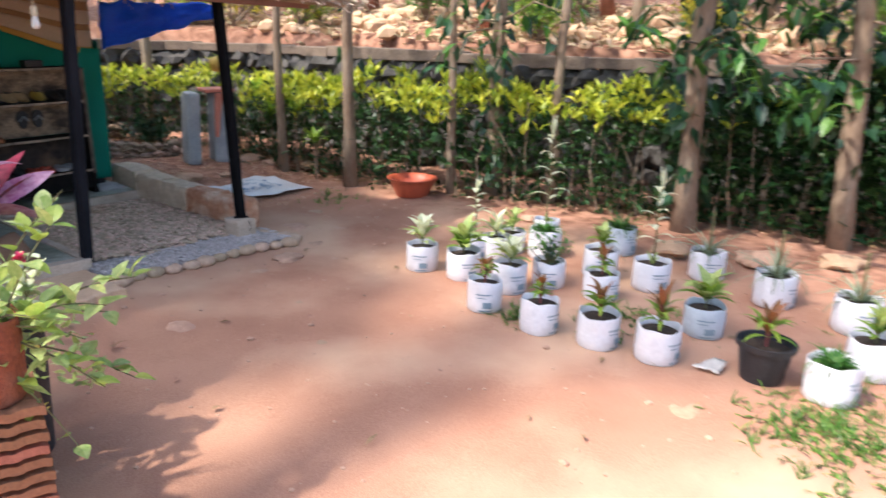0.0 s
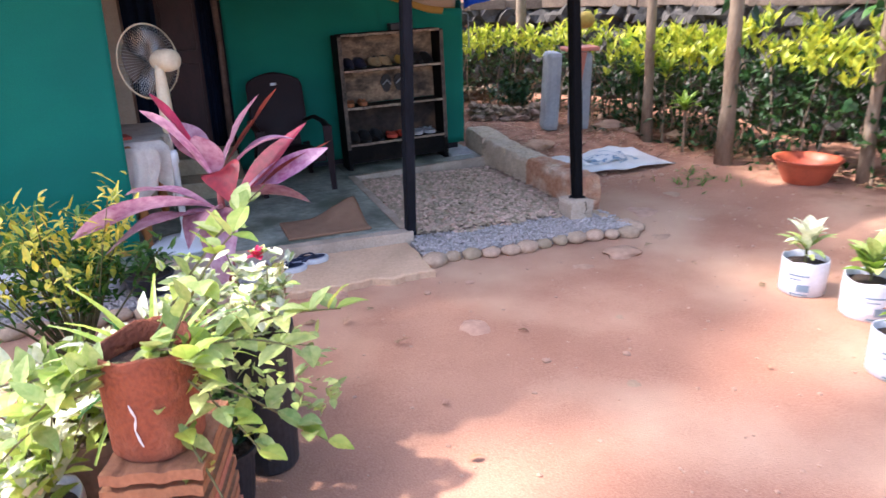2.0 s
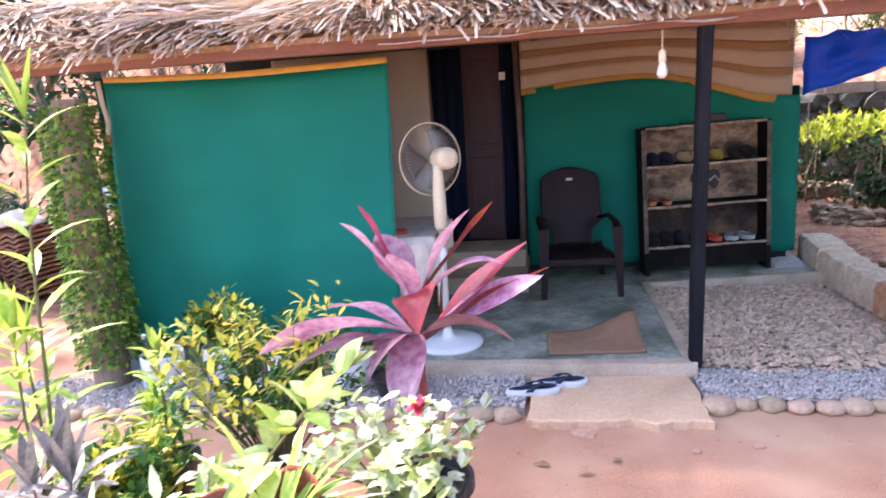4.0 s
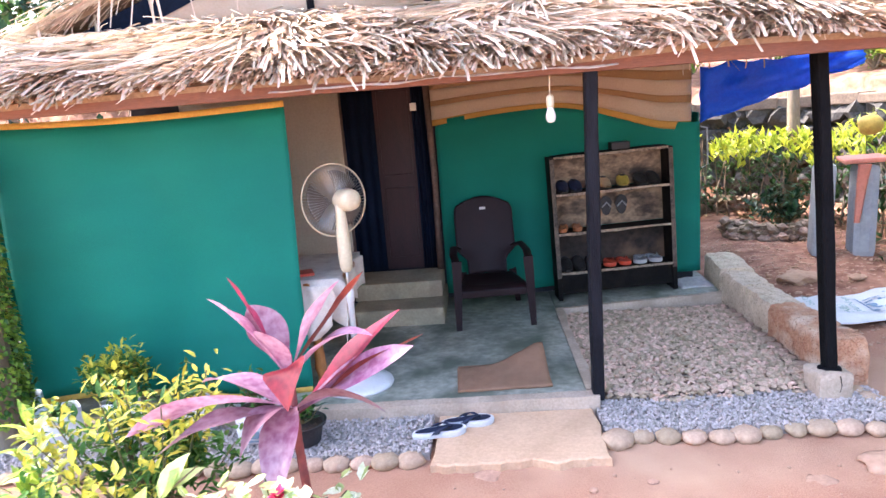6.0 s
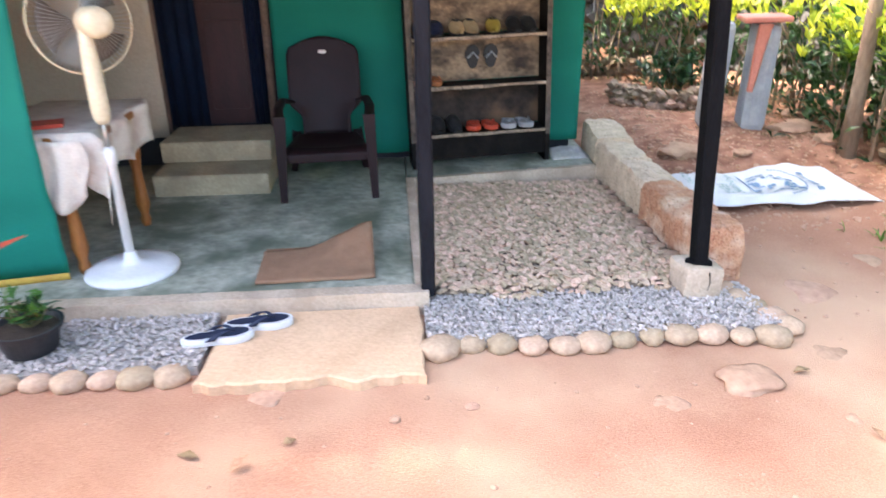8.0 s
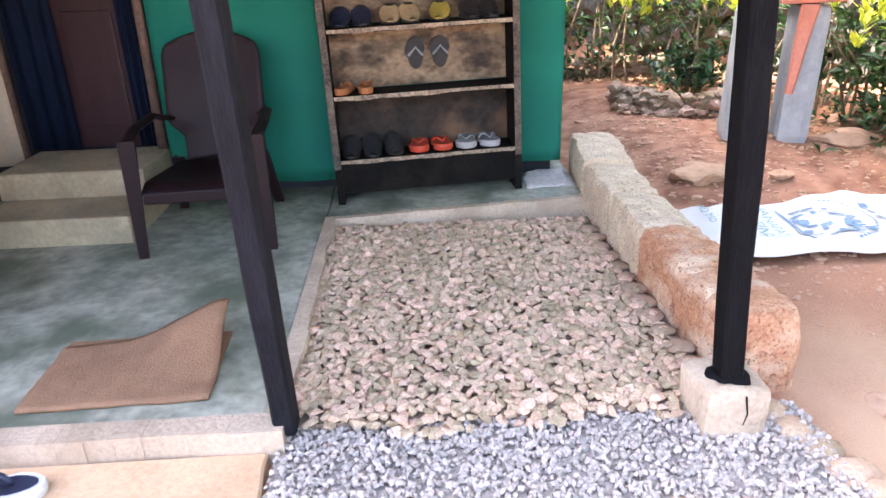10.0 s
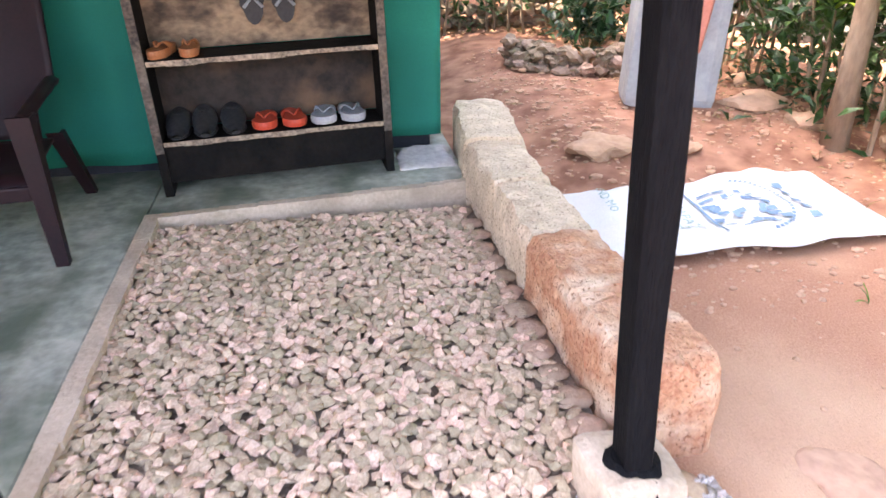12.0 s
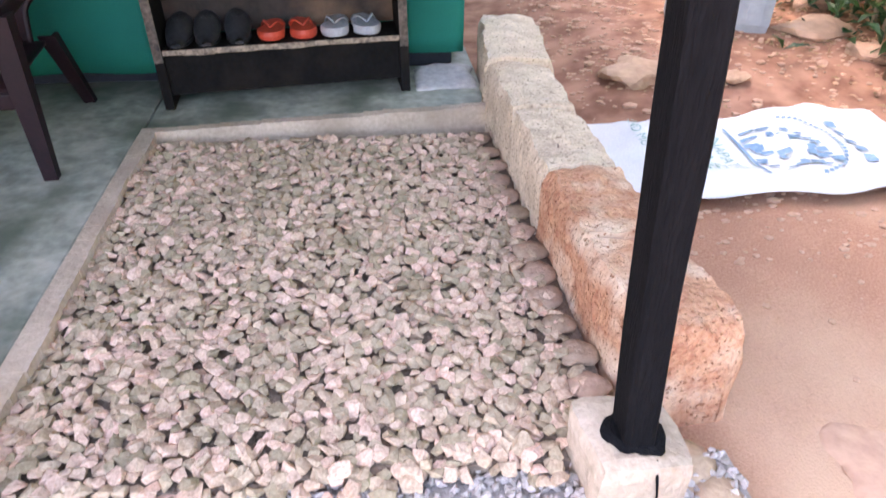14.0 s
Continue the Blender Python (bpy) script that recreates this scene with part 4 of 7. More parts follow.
def tree(x, y, r, lean, height, label, crown=True, vine=0, seed=0, bark=None, crown_r=1.6, leaves=900, leaf=0.13, z=None, material=None, low=0):
    rnd = random.Random(seed)
    z = ground_z(x, y) - 0.03 if z is None else z
    t = thing("tree", x, y, z, 0, label, "tree", group="trees of the yard")
    n = 9
    pts = [Vector((lean[0] * i / n * height + 0.05 * noise.noise((seed, i * 0.6, 0)), lean[1] * i / n * height + 0.05 * noise.noise((seed, i * 0.6, 5)), height * i / n)) for i in range(n + 1)]
    bm = bmesh.new()
    tube(bm, pts, [r * (1.25 if i == 0 else 1.0) * (1 - 0.45 * i / n) * (1 + 0.12 * noise.noise((seed, i * 1.7, 9))) for i in range(n + 1)], 10)
    part("trunk", bm, bark or BARK, t, smooth=True)
    if crown:
        bml = bmesh.new()
        ends = []
        for k in range(9):
            d = rnd_dir(rnd, 0.75)
            st = pts[rnd.randint(5, n)]
            e = st + d * crown_r * rnd.uniform(0.6, 1.0)
            mid = st.lerp(e, 0.5) + Vector((0, 0, 0.12))
            limb = bmesh.new()
            tube(limb, [st, mid, e], [r * 0.4, r * 0.25, r * 0.08], 5)
            part("limb", limb, bark or BARK, t, smooth=True)
            ends += [mid, e, st.lerp(e, 0.75), e + rnd_dir(rnd) * 0.3]
        for k in range(leaves):
            c = rnd.choice(ends)
            p = c + rnd_dir(rnd) * abs(rnd.gauss(0, 0.3)) * crown_r / 1.4
            small_leaf(bml, p, rnd_dir(rnd) + Vector((0, 0, -0.4)), leaf * rnd.uniform(0.7, 1.2), leaf * rnd.uniform(0.35, 0.5), rnd)
        part("crown", bml, material or GREENLEAF, t)["kind"] = "stuff"
    if low:
        bmv = bmesh.new()
        bmp = bmesh.new()
        for k in range(11):
            a = rnd.uniform(0, 6.28)
            h = rnd.uniform(1.45, 2.5)
            s = Vector((lean[0] * h, lean[1] * h, h))
            e = s + Vector((math.cos(a) * rnd.uniform(0.5, 1.1), math.sin(a) * rnd.uniform(0.5, 1.1), rnd.uniform(-0.55, 0.15)))
            twig = bmesh.new()
            tube(twig, [s, s.lerp(e, 0.5) + Vector((0, 0, 0.15)), e], [0.012, 0.008, 0.003], 5)
            part("twig", twig, bark or BARK, t)
            for i in range(low):
                p = s.lerp(e, rnd.uniform(0.3, 1.05)) + 0.12 * rnd_dir(rnd)
                blade(bmv if rnd.random() < 0.6 else bmp, p, rnd_dir(rnd) + Vector((0, 0, -0.5)), rnd.uniform(0.14, 0.26), rnd.uniform(0.055, 0.09), 0.5, 0.2, 4)
        part("hanging_leaves", bmv, DARKLEAF, t, "drooping dark green leaves")
        part("pale_hanging_leaves", bmp, GREENLEAF, t, "drooping mid-green leaves")
    if vine:
        bmv = bmesh.new()
        for k in range(vine):
            h = rnd.uniform(0.25, min(height, 3.2))
            i = min(n - 1, int(h / height * n))
            c = pts[i].lerp(pts[i + 1], h / height * n - i)
            a = rnd.uniform(0, 6.28)
            d = Vector((math.cos(a), math.sin(a), 0))
            heart_leaf(bmv, c + d * (r * 0.9 + rnd.uniform(0, 0.12)), d * 0.6 + Vector((0, 0, -0.9)), rnd.uniform(0.08, 0.16), rnd)
        part("pepper_vine", bmv, DARKLEAF, t, "climbing vine with heart-shaped leaves")
    return t


tree(3.05, 1.87, 0.055, (-0.02, 0.0), 4.2, "slim grey-brown tree trunk in the hedge", seed=1, crown_r=1.1, leaves=500)
tree(3.07, 0.78, 0.065, (-0.012, 0.005), 4.6, "grey-brown tree trunk with a few vine leaves", seed=2, vine=18, crown_r=1.2, leaves=500)
tree(2.98, 4.62, 0.075, (0.0, 0.0), 4.4, "grey tree trunk ringed by field stones", seed=3, crown_r=1.2, leaves=500)
tree(3.55, -0.2, 0.045, (-0.03, 0.0), 4.0, "twin thin trunk with pale leaves", seed=4, vine=22, crown_r=1.0, leaves=400)
tree(3.85, -0.5, 0.075, (0.0, 0.0), 4.8, "brown tree trunk climbed by a pepper vine", low=10, seed=5, vine=80, crown_r=1.3, leaves=600)
tree(3.95, -1.12, 0.05, (0.012, -0.012), 4.6, "slender leaning tree trunk", seed=6, vine=8, crown_r=1.2, leaves=500)
tree(3.87, -2.5, 0.095, (0.005, 0.03), 4.8, "thick knotty tree trunk climbed by a pepper vine", low=30, seed=7, vine=130, crown_r=1.5, leaves=800)
tree(4.3, -3.62, 0.085, (0.006, 0.075), 4.8, "pale brown tree trunk at the end of the hedge", low=34, seed=8, vine=30, crown_r=1.5, leaves=800)


# ---- plants in pots and bags ----
def bag_mesh(r, h, seed, flare=0.0):
    bm = bmesh.new()
    n = 28
    prof = [(0.9 * r, 0.0), (r * 0.99, 0.012), (r * 1.0, h * 0.3), (r * (1.01 + flare * 0.5), h * 0.65), (r * (1.0 + flare), h * 0.97), (r * (0.985 + flare), h), (r * (0.95 + flare), h * 0.985), (r * 0.92, h * 0.86), (r * 0.9, h * 0.8)]
    rings = []
    for j, (q, z) in enumerate(prof):
        ring = []
        for k in range(n):
            a = 2 * math.pi * k / n
            w = 1 + 0.05 * noise.noise((math.cos(a) * 1.6 + seed * 3, math.sin(a) * 1.6, z * 7)) + 0.025 * noise.noise((math.cos(a) * 5 + seed, math.sin(a) * 5, z * 16))
            ring.append(bm.verts.new((q * w * math.cos(a), q * w * math.sin(a), z + (0.02 * noise.noise((math.cos(a) * 1.5, math.sin(a) * 1.5, seed * 2.3)) if z > h * 0.6 else 0))))
        if rings:
            for k in range(n):
                bm.faces.new((rings[-1][k], rings[-1][(k + 1) % n], ring[(k + 1) % n], ring[k]))
        else:
            bm.faces.new(ring[::-1])
        rings.append(ring)
    return bm


def soil_mesh(r, z, seed):
    bm = bmesh.new()
    c = bm.verts.new((0, 0, z + 0.008))
    n = 20
    ring = [bm.verts.new((r * math.cos(2 * math.pi * k / n), r * math.sin(2 * math.pi * k / n), z + 0.006 * noise.noise((k, seed, 0)))) for k in range(n)]
    for k in range(n):
        bm.faces.new((c, ring[k], ring[(k + 1) % n]))
    return bm


def print_mesh(r, h, face, seed, line):
    """The printed lines on a bag: plain bars that follow its side."""
    bm = bmesh.new()
    rnd = random.Random(seed)
    for k, (z0, z1, a0, a1) in enumerate((((0.62, 0.66, -0.35, 0.5), (0.52, 0.545, -0.3, 0.2), (0.2, 0.4, 0.05, 0.55), (0.1, 0.14, -0.2, 0.5))[line],)):
        m = 6
        pts = []
        for i in range(m + 1):
            a = face + a0 + (a1 - a0) * i / m
            q = r * 1.045
            pts.append((bm.verts.new((q * math.cos(a), q * math.sin(a), h * z0)), bm.verts.new((q * math.cos(a), q * math.sin(a), h * z1))))
        for (p, q), (s, u) in zip(pts, pts[1:]):
            bm.faces.new((p, s, u, q))
    return bm


def broad_leaves(bm, rnd, c, n, length, width, spread=0.8, droop=0.7, rise=0.0):
    for k in range(n):
        a = k * 2.4 + rnd.uniform(-0.3, 0.3)
        el = rnd.uniform(0.15, 1.0)
        way = Vector((math.cos(a) * spread * (1.1 - 0.6 * el), math.sin(a) * spread * (1.1 - 0.6 * el), 0.35 + el))
        blade(bm, Vector(c) + Vector((0, 0, rise * rnd.random())), way, length * rnd.uniform(0.75, 1.15), width * rnd.uniform(0.8, 1.2), droop * rnd.uniform(0.6, 1.3), 0.3, 5)


def strap_leaves(bm, rnd, c, n, length, width, droop=1.3):
    for k in range(n):
        a = k * 2.4 + rnd.uniform(-0.4, 0.4)
        el = rnd.uniform(0.3, 1.6)
        blade(bm, Vector(c) + 0.012 * rnd_dir(rnd), (math.cos(a), math.sin(a), el), length * rnd.uniform(0.6, 1.1), width, droop * rnd.uniform(0.4, 1.3), 0.4, 6, 0.05, 0.3)


def stalk_plant(stem, leaves, rnd, c, height, n, length, width, lean=(0, 0), droop=0.8, start=0.25):
    pts = [Vector(c) + Vector((lean[0] * (i / 5) ** 1.5, lean[1] * (i / 5) ** 1.5, height * i / 5)) + 0.006 * rnd_dir(rnd) for i in range(6)]
    tube(stem, pts, [0.007, 0.0065, 0.006, 0.005, 0.004, 0.003], 6)
    for k in range(n):
        f = start + (1 - start) * (k + 0.5) / n
        i = min(4, int(f * 5))
        p = pts[i].lerp(pts[i + 1], f * 5 - i)
        a = k * 2.4 + rnd.uniform(-0.3, 0.3)
        blade(leaves, p, (math.cos(a), math.sin(a), 0.25 + 0.7 * f), length * (1.1 - 0.4 * f) * rnd.uniform(0.85, 1.1), width * rnd.uniform(0.85, 1.1), droop * rnd.uniform(0.6, 1.2), 0.3, 5)
    broad_leaves(leaves, rnd, pts[-1], 5, length * 0.75, width * 0.8, 0.35, 0.3)
    return pts


def bush(stem, leaves, rnd, c, height, spread, n, length, width, limbs=9, tuft=-0.2):
    tips = []
    for k in range(limbs):
        e = Vector(c) + Vector((rnd.gauss(0, spread * 0.5), rnd.gauss(0, spread * 0.5), height * rnd.uniform(0.55, 1.0)))
        m = Vector(c).lerp(e, 0.5) + 0.02 * rnd_dir(rnd)
        tube(stem, [c, m, e], [0.006, 0.004, 0.002], 5)
        tips += [(m, e)]
    for k in range(n):
        m, e = rnd.choice(tips)
        p = m.lerp(e, rnd.uniform(tuft, 1.05)) + (0.03 if tuft < 0 else 0.05) * rnd_dir(rnd)
        blade(leaves, p, rnd_dir(rnd, 0.7) + Vector((0, 0, 0.3)), length * rnd.uniform(0.6, 1.2), width * rnd.uniform(0.7, 1.2), rnd.uniform(0.1, 0.9), 0.25, 3)


KINDS = {
    "pale": ("broad cream-and-green variegated leaves", WHITELEAF, PALELEAF),
    "pale_green": ("pale green variegated leaves", PALELEAF, LIMELEAF),
    "tuft": ("a tuft of narrow bright green leaves", GREENLEAF, GREENLEAF),
    "spider": ("arching silvery strap leaves", OLIVELEAF, OLIVELEAF),
    "tall": ("a tall stem of pale narrow leaves", WHITELEAF, PALELEAF),
    "orange": ("orange and green croton leaves", ORANGELEAF, LIMELEAF),
    "green": ("small dark green leaves", GREENLEAF, DARKLEAF),
    "croton": ("dense yellow and green croton leaves", YELLOWLEAF, GREENLEAF),
    "pink": ("narrow grey-purple leaves on a red stem", GREYLEAF, GREYLEAF),
    "lily": ("a leafy lime-green stem", BRIGHTLIME, BRIGHTLIME),
    "strap": ("long glossy lime strap leaves", BRIGHTLIME, GREENLEAF),
    "mixed": ("many small cream and lime leaves", WHITELEAF, BRIGHTLIME),
    "fern": ("a dense dome of fine lime fern leaves", LIMELEAF, GREENLEAF),
}


def potted(x, y, z, r, h, kind, seed, size=1.0, pot="bag", material=None, group="potted plants in grow bags", lean=(0, 0), face=-2.3, name=None, extra=""):
    rnd = random.Random(seed)
    words, m1, m2 = KINDS[kind]
    material = material or BAGWHITE
    vessel = {"bag": "white printed grow bag", "pot": "black plastic pot", "red": "terracotta-coloured fabric bag", "old": "old stained clay pot"}[pot]
    t = thing(name or "potted_plant", x, y, z, 0, vessel + " with " + words + extra, "potted plant", group)
    if pot in ("bag", "red"):
        holder = part("grow_bag", bag_mesh(r, h, seed), material, t, smooth=True)
    else:
        bm = bmesh.new()
        lathe(bm, [(r * 0.72, 0), (r * 0.76, 0.004), (r * 0.95, h * 0.86), (r * 1.06, h * 0.87), (r * 1.08, h), (r * 0.98, h), (r * 0.92, h * 0.84), (r * 0.9, h * 0.8)], 28)
        part("pot", bm, material, t, smooth=False)
    part("soil", soil_mesh(r * 0.915, h * 0.82, seed), SOIL, t)
    if pot == "bag":
        face += rnd.uniform(-0.5, 0.5)
        for line in range(4):
            part("print", print_mesh(r, h, face, seed, line), PRINT, holder, "faded printed bar")
    la, lb, st = bmesh.new(), bmesh.new(), bmesh.new()
    c = Vector((0, 0, h * 0.82))
    s = size
    if kind in ("pale", "pale_green"):
        broad_leaves(la, rnd, c + Vector((0, 0, 0.05)), 10, 0.15 * s, 0.062 * s, 0.9, 1.0, 0.1)
        broad_leaves(lb, rnd, c + Vector((0, 0, 0.03)), 12, 0.16 * s, 0.05 * s, 1.2, 1.0, 0.06)
        tube(st, [c, c + Vector((0, 0, 0.09 * s))], 0.007, 6)
    elif kind == "tuft":
        strap_leaves(la, rnd, c, 60, 0.17 * s, 0.014, 1.4)
        strap_leaves(lb, rnd, c, 25, 0.15 * s, 0.016, 1.8)
    elif kind == "strap":
        strap_leaves(la, rnd, c, 26, 0.2 * s, 0.026, 1.2)
        strap_leaves(lb, rnd, c, 18, 0.17 * s, 0.026, 1.5)
    elif kind == "spider":
        strap_leaves(la, rnd, c, 22, 0.26 * s, 0.014, 1.2)
        strap_leaves(lb, rnd, c, 12, 0.22 * s, 0.014, 2.0)
        tube(st, [c, c + Vector((0.01, 0, 0.26 * s))], [0.012, 0.006], 6)
    elif kind == "tall":
        stalk_plant(st, la, rnd, c, 0.42 * s, 13, 0.125 * s, 0.036, lean, 1.3)
        broad_leaves(lb, rnd, c, 6, 0.1, 0.03, 1.0, 0.8)
    elif kind == "orange":
        broad_leaves(la, rnd, c + Vector((0, 0, 0.05)), 7, 0.11 * s, 0.036, 0.7, 0.9, 0.09)
        broad_leaves(lb, rnd, c + Vector((0, 0, 0.03)), 13, 0.12 * s, 0.036, 1.3, 1.6, 0.08)
        tube(st, [c, c + Vector((0, 0, 0.12 * s))], 0.008, 6)
    elif kind == "green":
        bush(st, la, rnd, c, 0.2 * s, 0.12 * s, 60, 0.05, 0.026, 7)
        bush(st, lb, rnd, c, 0.16 * s, 0.14 * s, 40, 0.05, 0.026, 5)
    elif kind == "croton":
        bush(st, la, rnd, c, 0.5 * s, 0.24 * s, 560, 0.05, 0.02, 20, 0.45)
        bush(st, lb, rnd, c, 0.42 * s, 0.24 * s, 1050, 0.05, 0.02, 18, 0.3)
    elif kind == "mixed":
        bush(st, la, rnd, c, 0.34 * s, 0.22 * s, 170, 0.085, 0.034, 12)
        bush(st, lb, rnd, c, 0.3 * s, 0.24 * s, 150, 0.085, 0.034, 12)
    elif kind == "pink":
        for k, (dx, dy) in enumerate(((0, 0), (0.04, 0.02))):
            stalk_plant(st, la if k == 0 else lb, rnd, c + Vector((dx, dy, 0)), 0.3 * s, 17, 0.24 * s, 0.055, (dx, dy), 1.0, 0.2)
    elif kind == "lily":
        for k in range(3):
            a = k * 2.1
            stalk_plant(st, la if k else lb, rnd, c + Vector((0.03 * math.cos(a), 0.03 * math.sin(a), 0)), (0.75 if k == 0 else 0.35) * s, 26 if k == 0 else 14, 0.21 * s ** 0.5, 0.04, (lean[0] * (k == 0), lean[1] * (k == 0)), 0.8, 0.15)
    elif kind == "fern":
        for k in range(900):
            d = rnd_dir(rnd, 0.9)
            blade(la if k % 3 else lb, c + Vector((d.x * 0.05, d.y * 0.05, 0.03 + d.z * 0.05)), d + Vector((0, 0, 0.15)), 0.12 * s * rnd.uniform(0.5, 1), 0.008, 0.6, 0.3, 3)
    if len(st.verts):
        part("stem", st, REDSTEM if kind in ("pink", "orange") else STEM, t)
    else:
        st.free()
    part("leaves", la, m1, t)
    if len(lb.verts):
        part("lower_leaves", lb, m2, t)
    else:
        lb.free()
    return t


BAGS_FRONT = [
    (1.62, -1.5, "pale", 0.19, 0.11, 1.0), (1.67, -1.83, "pale_green", 0.2, 0.115, 1.15), (1.3, -2.28, "orange", 0.19, 0.105, 0.8), (1.26, -2.69, "orange", 0.19, 0.108, 0.75),
    (1.31, -3.03, "orange", 0.19, 0.11, 1.15), (1.36, -3.34, "orange", 0.19, 0.112, 1.2), (1.68, -2.2, "pale", 0.2, 0.11, 1.1), (2.47, -1.98, "tuft", 0.22, 0.12, 1.1),
    (1.97, -2.32, "green", 0.18, 0.11, 0.9), (2.36, -2.5, "pale_green", 0.21, 0.12, 0.8), (1.98, -2.7, "orange", 0.18, 0.11, 0.9), (2.9, -2.38, "tuft", 0.21, 0.12, 1.3),
]
BAGS_BACK = [
    (2.38, -2.86, "tall", 0.2, 0.12, 1.25), (1.86, -3.4, "pale_green", 0.18, 0.11, 1.1), (2.8, -3.08, "spider", 0.2, 0.12, 1.2), (2.62, -3.57, "spider", 0.21, 0.125, 1.2),
    (1.5, -4.12, "tuft", 0.2, 0.115, 0.9), (2.5, -4.05, "spider", 0.21, 0.125, 1.15), (1.92, -4.22, "pale_green", 0.2, 0.12, 0.8), (2.2, -1.72, "pale", 0.18, 0.11, 0.9),
    (2.1, -1.6, "tall", 0.17, 0.1, 0.9), (2.42, -1.72, "pale_green", 0.17, 0.1, 0.8),
]
for k, (x, y, kind, h, r, size) in enumerate(BAGS_FRONT + BAGS_BACK):
    potted(x, y, ground_z(x, y) - 0.004, r, h, kind, 100 + k, size, material=BAGGREY if k in (11, 13) else BAGWHITE)
# the tall pale stems in the second row
potted(2.68, -1.86, 0.04, 0.1, 0.2, "tall", 131, 1.6)
potted(1.5, -3.82, 0.0, 0.13, 0.2, "orange", 132, 1.3, pot="pot", material=BLACKPLASTIC, group="pots by the hedge")

# bags in the gravel strip before the net screen
for k, (x, y, kind, h, r, size, m) in enumerate([
        (-2.86, -0.16, "tuft", 0.19, 0.115, 0.7, BAGWHITE), (-2.55, -0.08, "croton", 0.2, 0.1, 0.6, BAGWHITE), (-2.15, -0.14, "green", 0.19, 0.11, 0.9, BAGWHITE),
        (-1.78, -0.18, "green", 0.18, 0.115, 1.0, BAGWHITE), (-3.2, 0.02, "green", 0.2, 0.13, 0.9, BAGGREY), (-3.4, 0.28, "tuft", 0.2, 0.12, 0.7, BAGGREY)]):
    potted(x, y, 0.05, r, h, kind, 150 + k, size, material=m, group="bags along the porch")
potted(-1.53, -0.28, 0.05, 0.12, 0.11, "green", 160, 0.7, pot="pot", material=BLACKPLASTIC, group="bags along the porch")

# ---- foreground plants ----
potted(-2.12, -2.02, 0.0, 0.12, 0.22, "pink", 170, 1.2, group="plants at the path")
potted(-2.52, -2.12, 0.0, 0.13, 0.24, "green", 171, 1.0, group="plants at the path")
potted(-2.44, -1.6, 0.0, 0.13, 0.24, "lily", 172, 1.75, pot="old", material=COPING, group="plants at the path", lean=(0.12, 0.0))
potted(-2.2, -1.3, 0.0, 0.12, 0.24, "lily", 173, 0.6, pot="pot", material=BLACKPLASTIC, group="plants at the path")
potted(-1.69, -1.46, 0.0, 0.14, 0.3, "croton", 174, 1.35, pot="old", material=COPING, group="plants at the path")
potted(-2.05, -1.72, 0.0, 0.11, 0.22, "croton", 175, 0.75, pot="pot", material=BLACKPLASTIC, group="plants at the path")
potted(-1.72, -2.28, 0.0, 0.13, 0.3, "mixed", 176, 1.1, group="plants at the path")
potted(-1.6, -2.02, 0.0, 0.12, 0.34, "mixed", 177, 1.0, pot="old", material=COPING, group="plants at the path")
potted(-1.37, -2.2, 0.0, 0.1, 0.66, "strap", 178, 1.6, pot="red", material=BAGRED, group="plants at the path")
potted(-1.24, -2.06, 0.0, 0.09, 0.2, "green", 179, 1.1, pot="pot", material=BLACKPLASTIC, group="plants at the path")
potted(-2.85, -2.05, 0.0, 0.12, 0.24, "tuft", 180, 1.2, group="plants at the path")
potted(-2.72, -1.78, 0.0, 0.12, 0.22, "green", 181, 1.9, group="plants at the path")
potted(-3.0, -1.55, 0.0, 0.13, 0.24, "fern", 182, 1.7, pot="pot", material=BLACKPLASTIC, group="plants at the path")
potted(-2.4, -1.9, 0.0, 0.1, 0.14, "green", 183, 1.5, pot="pot", material=BLACKPLASTIC, group="plants at the path")


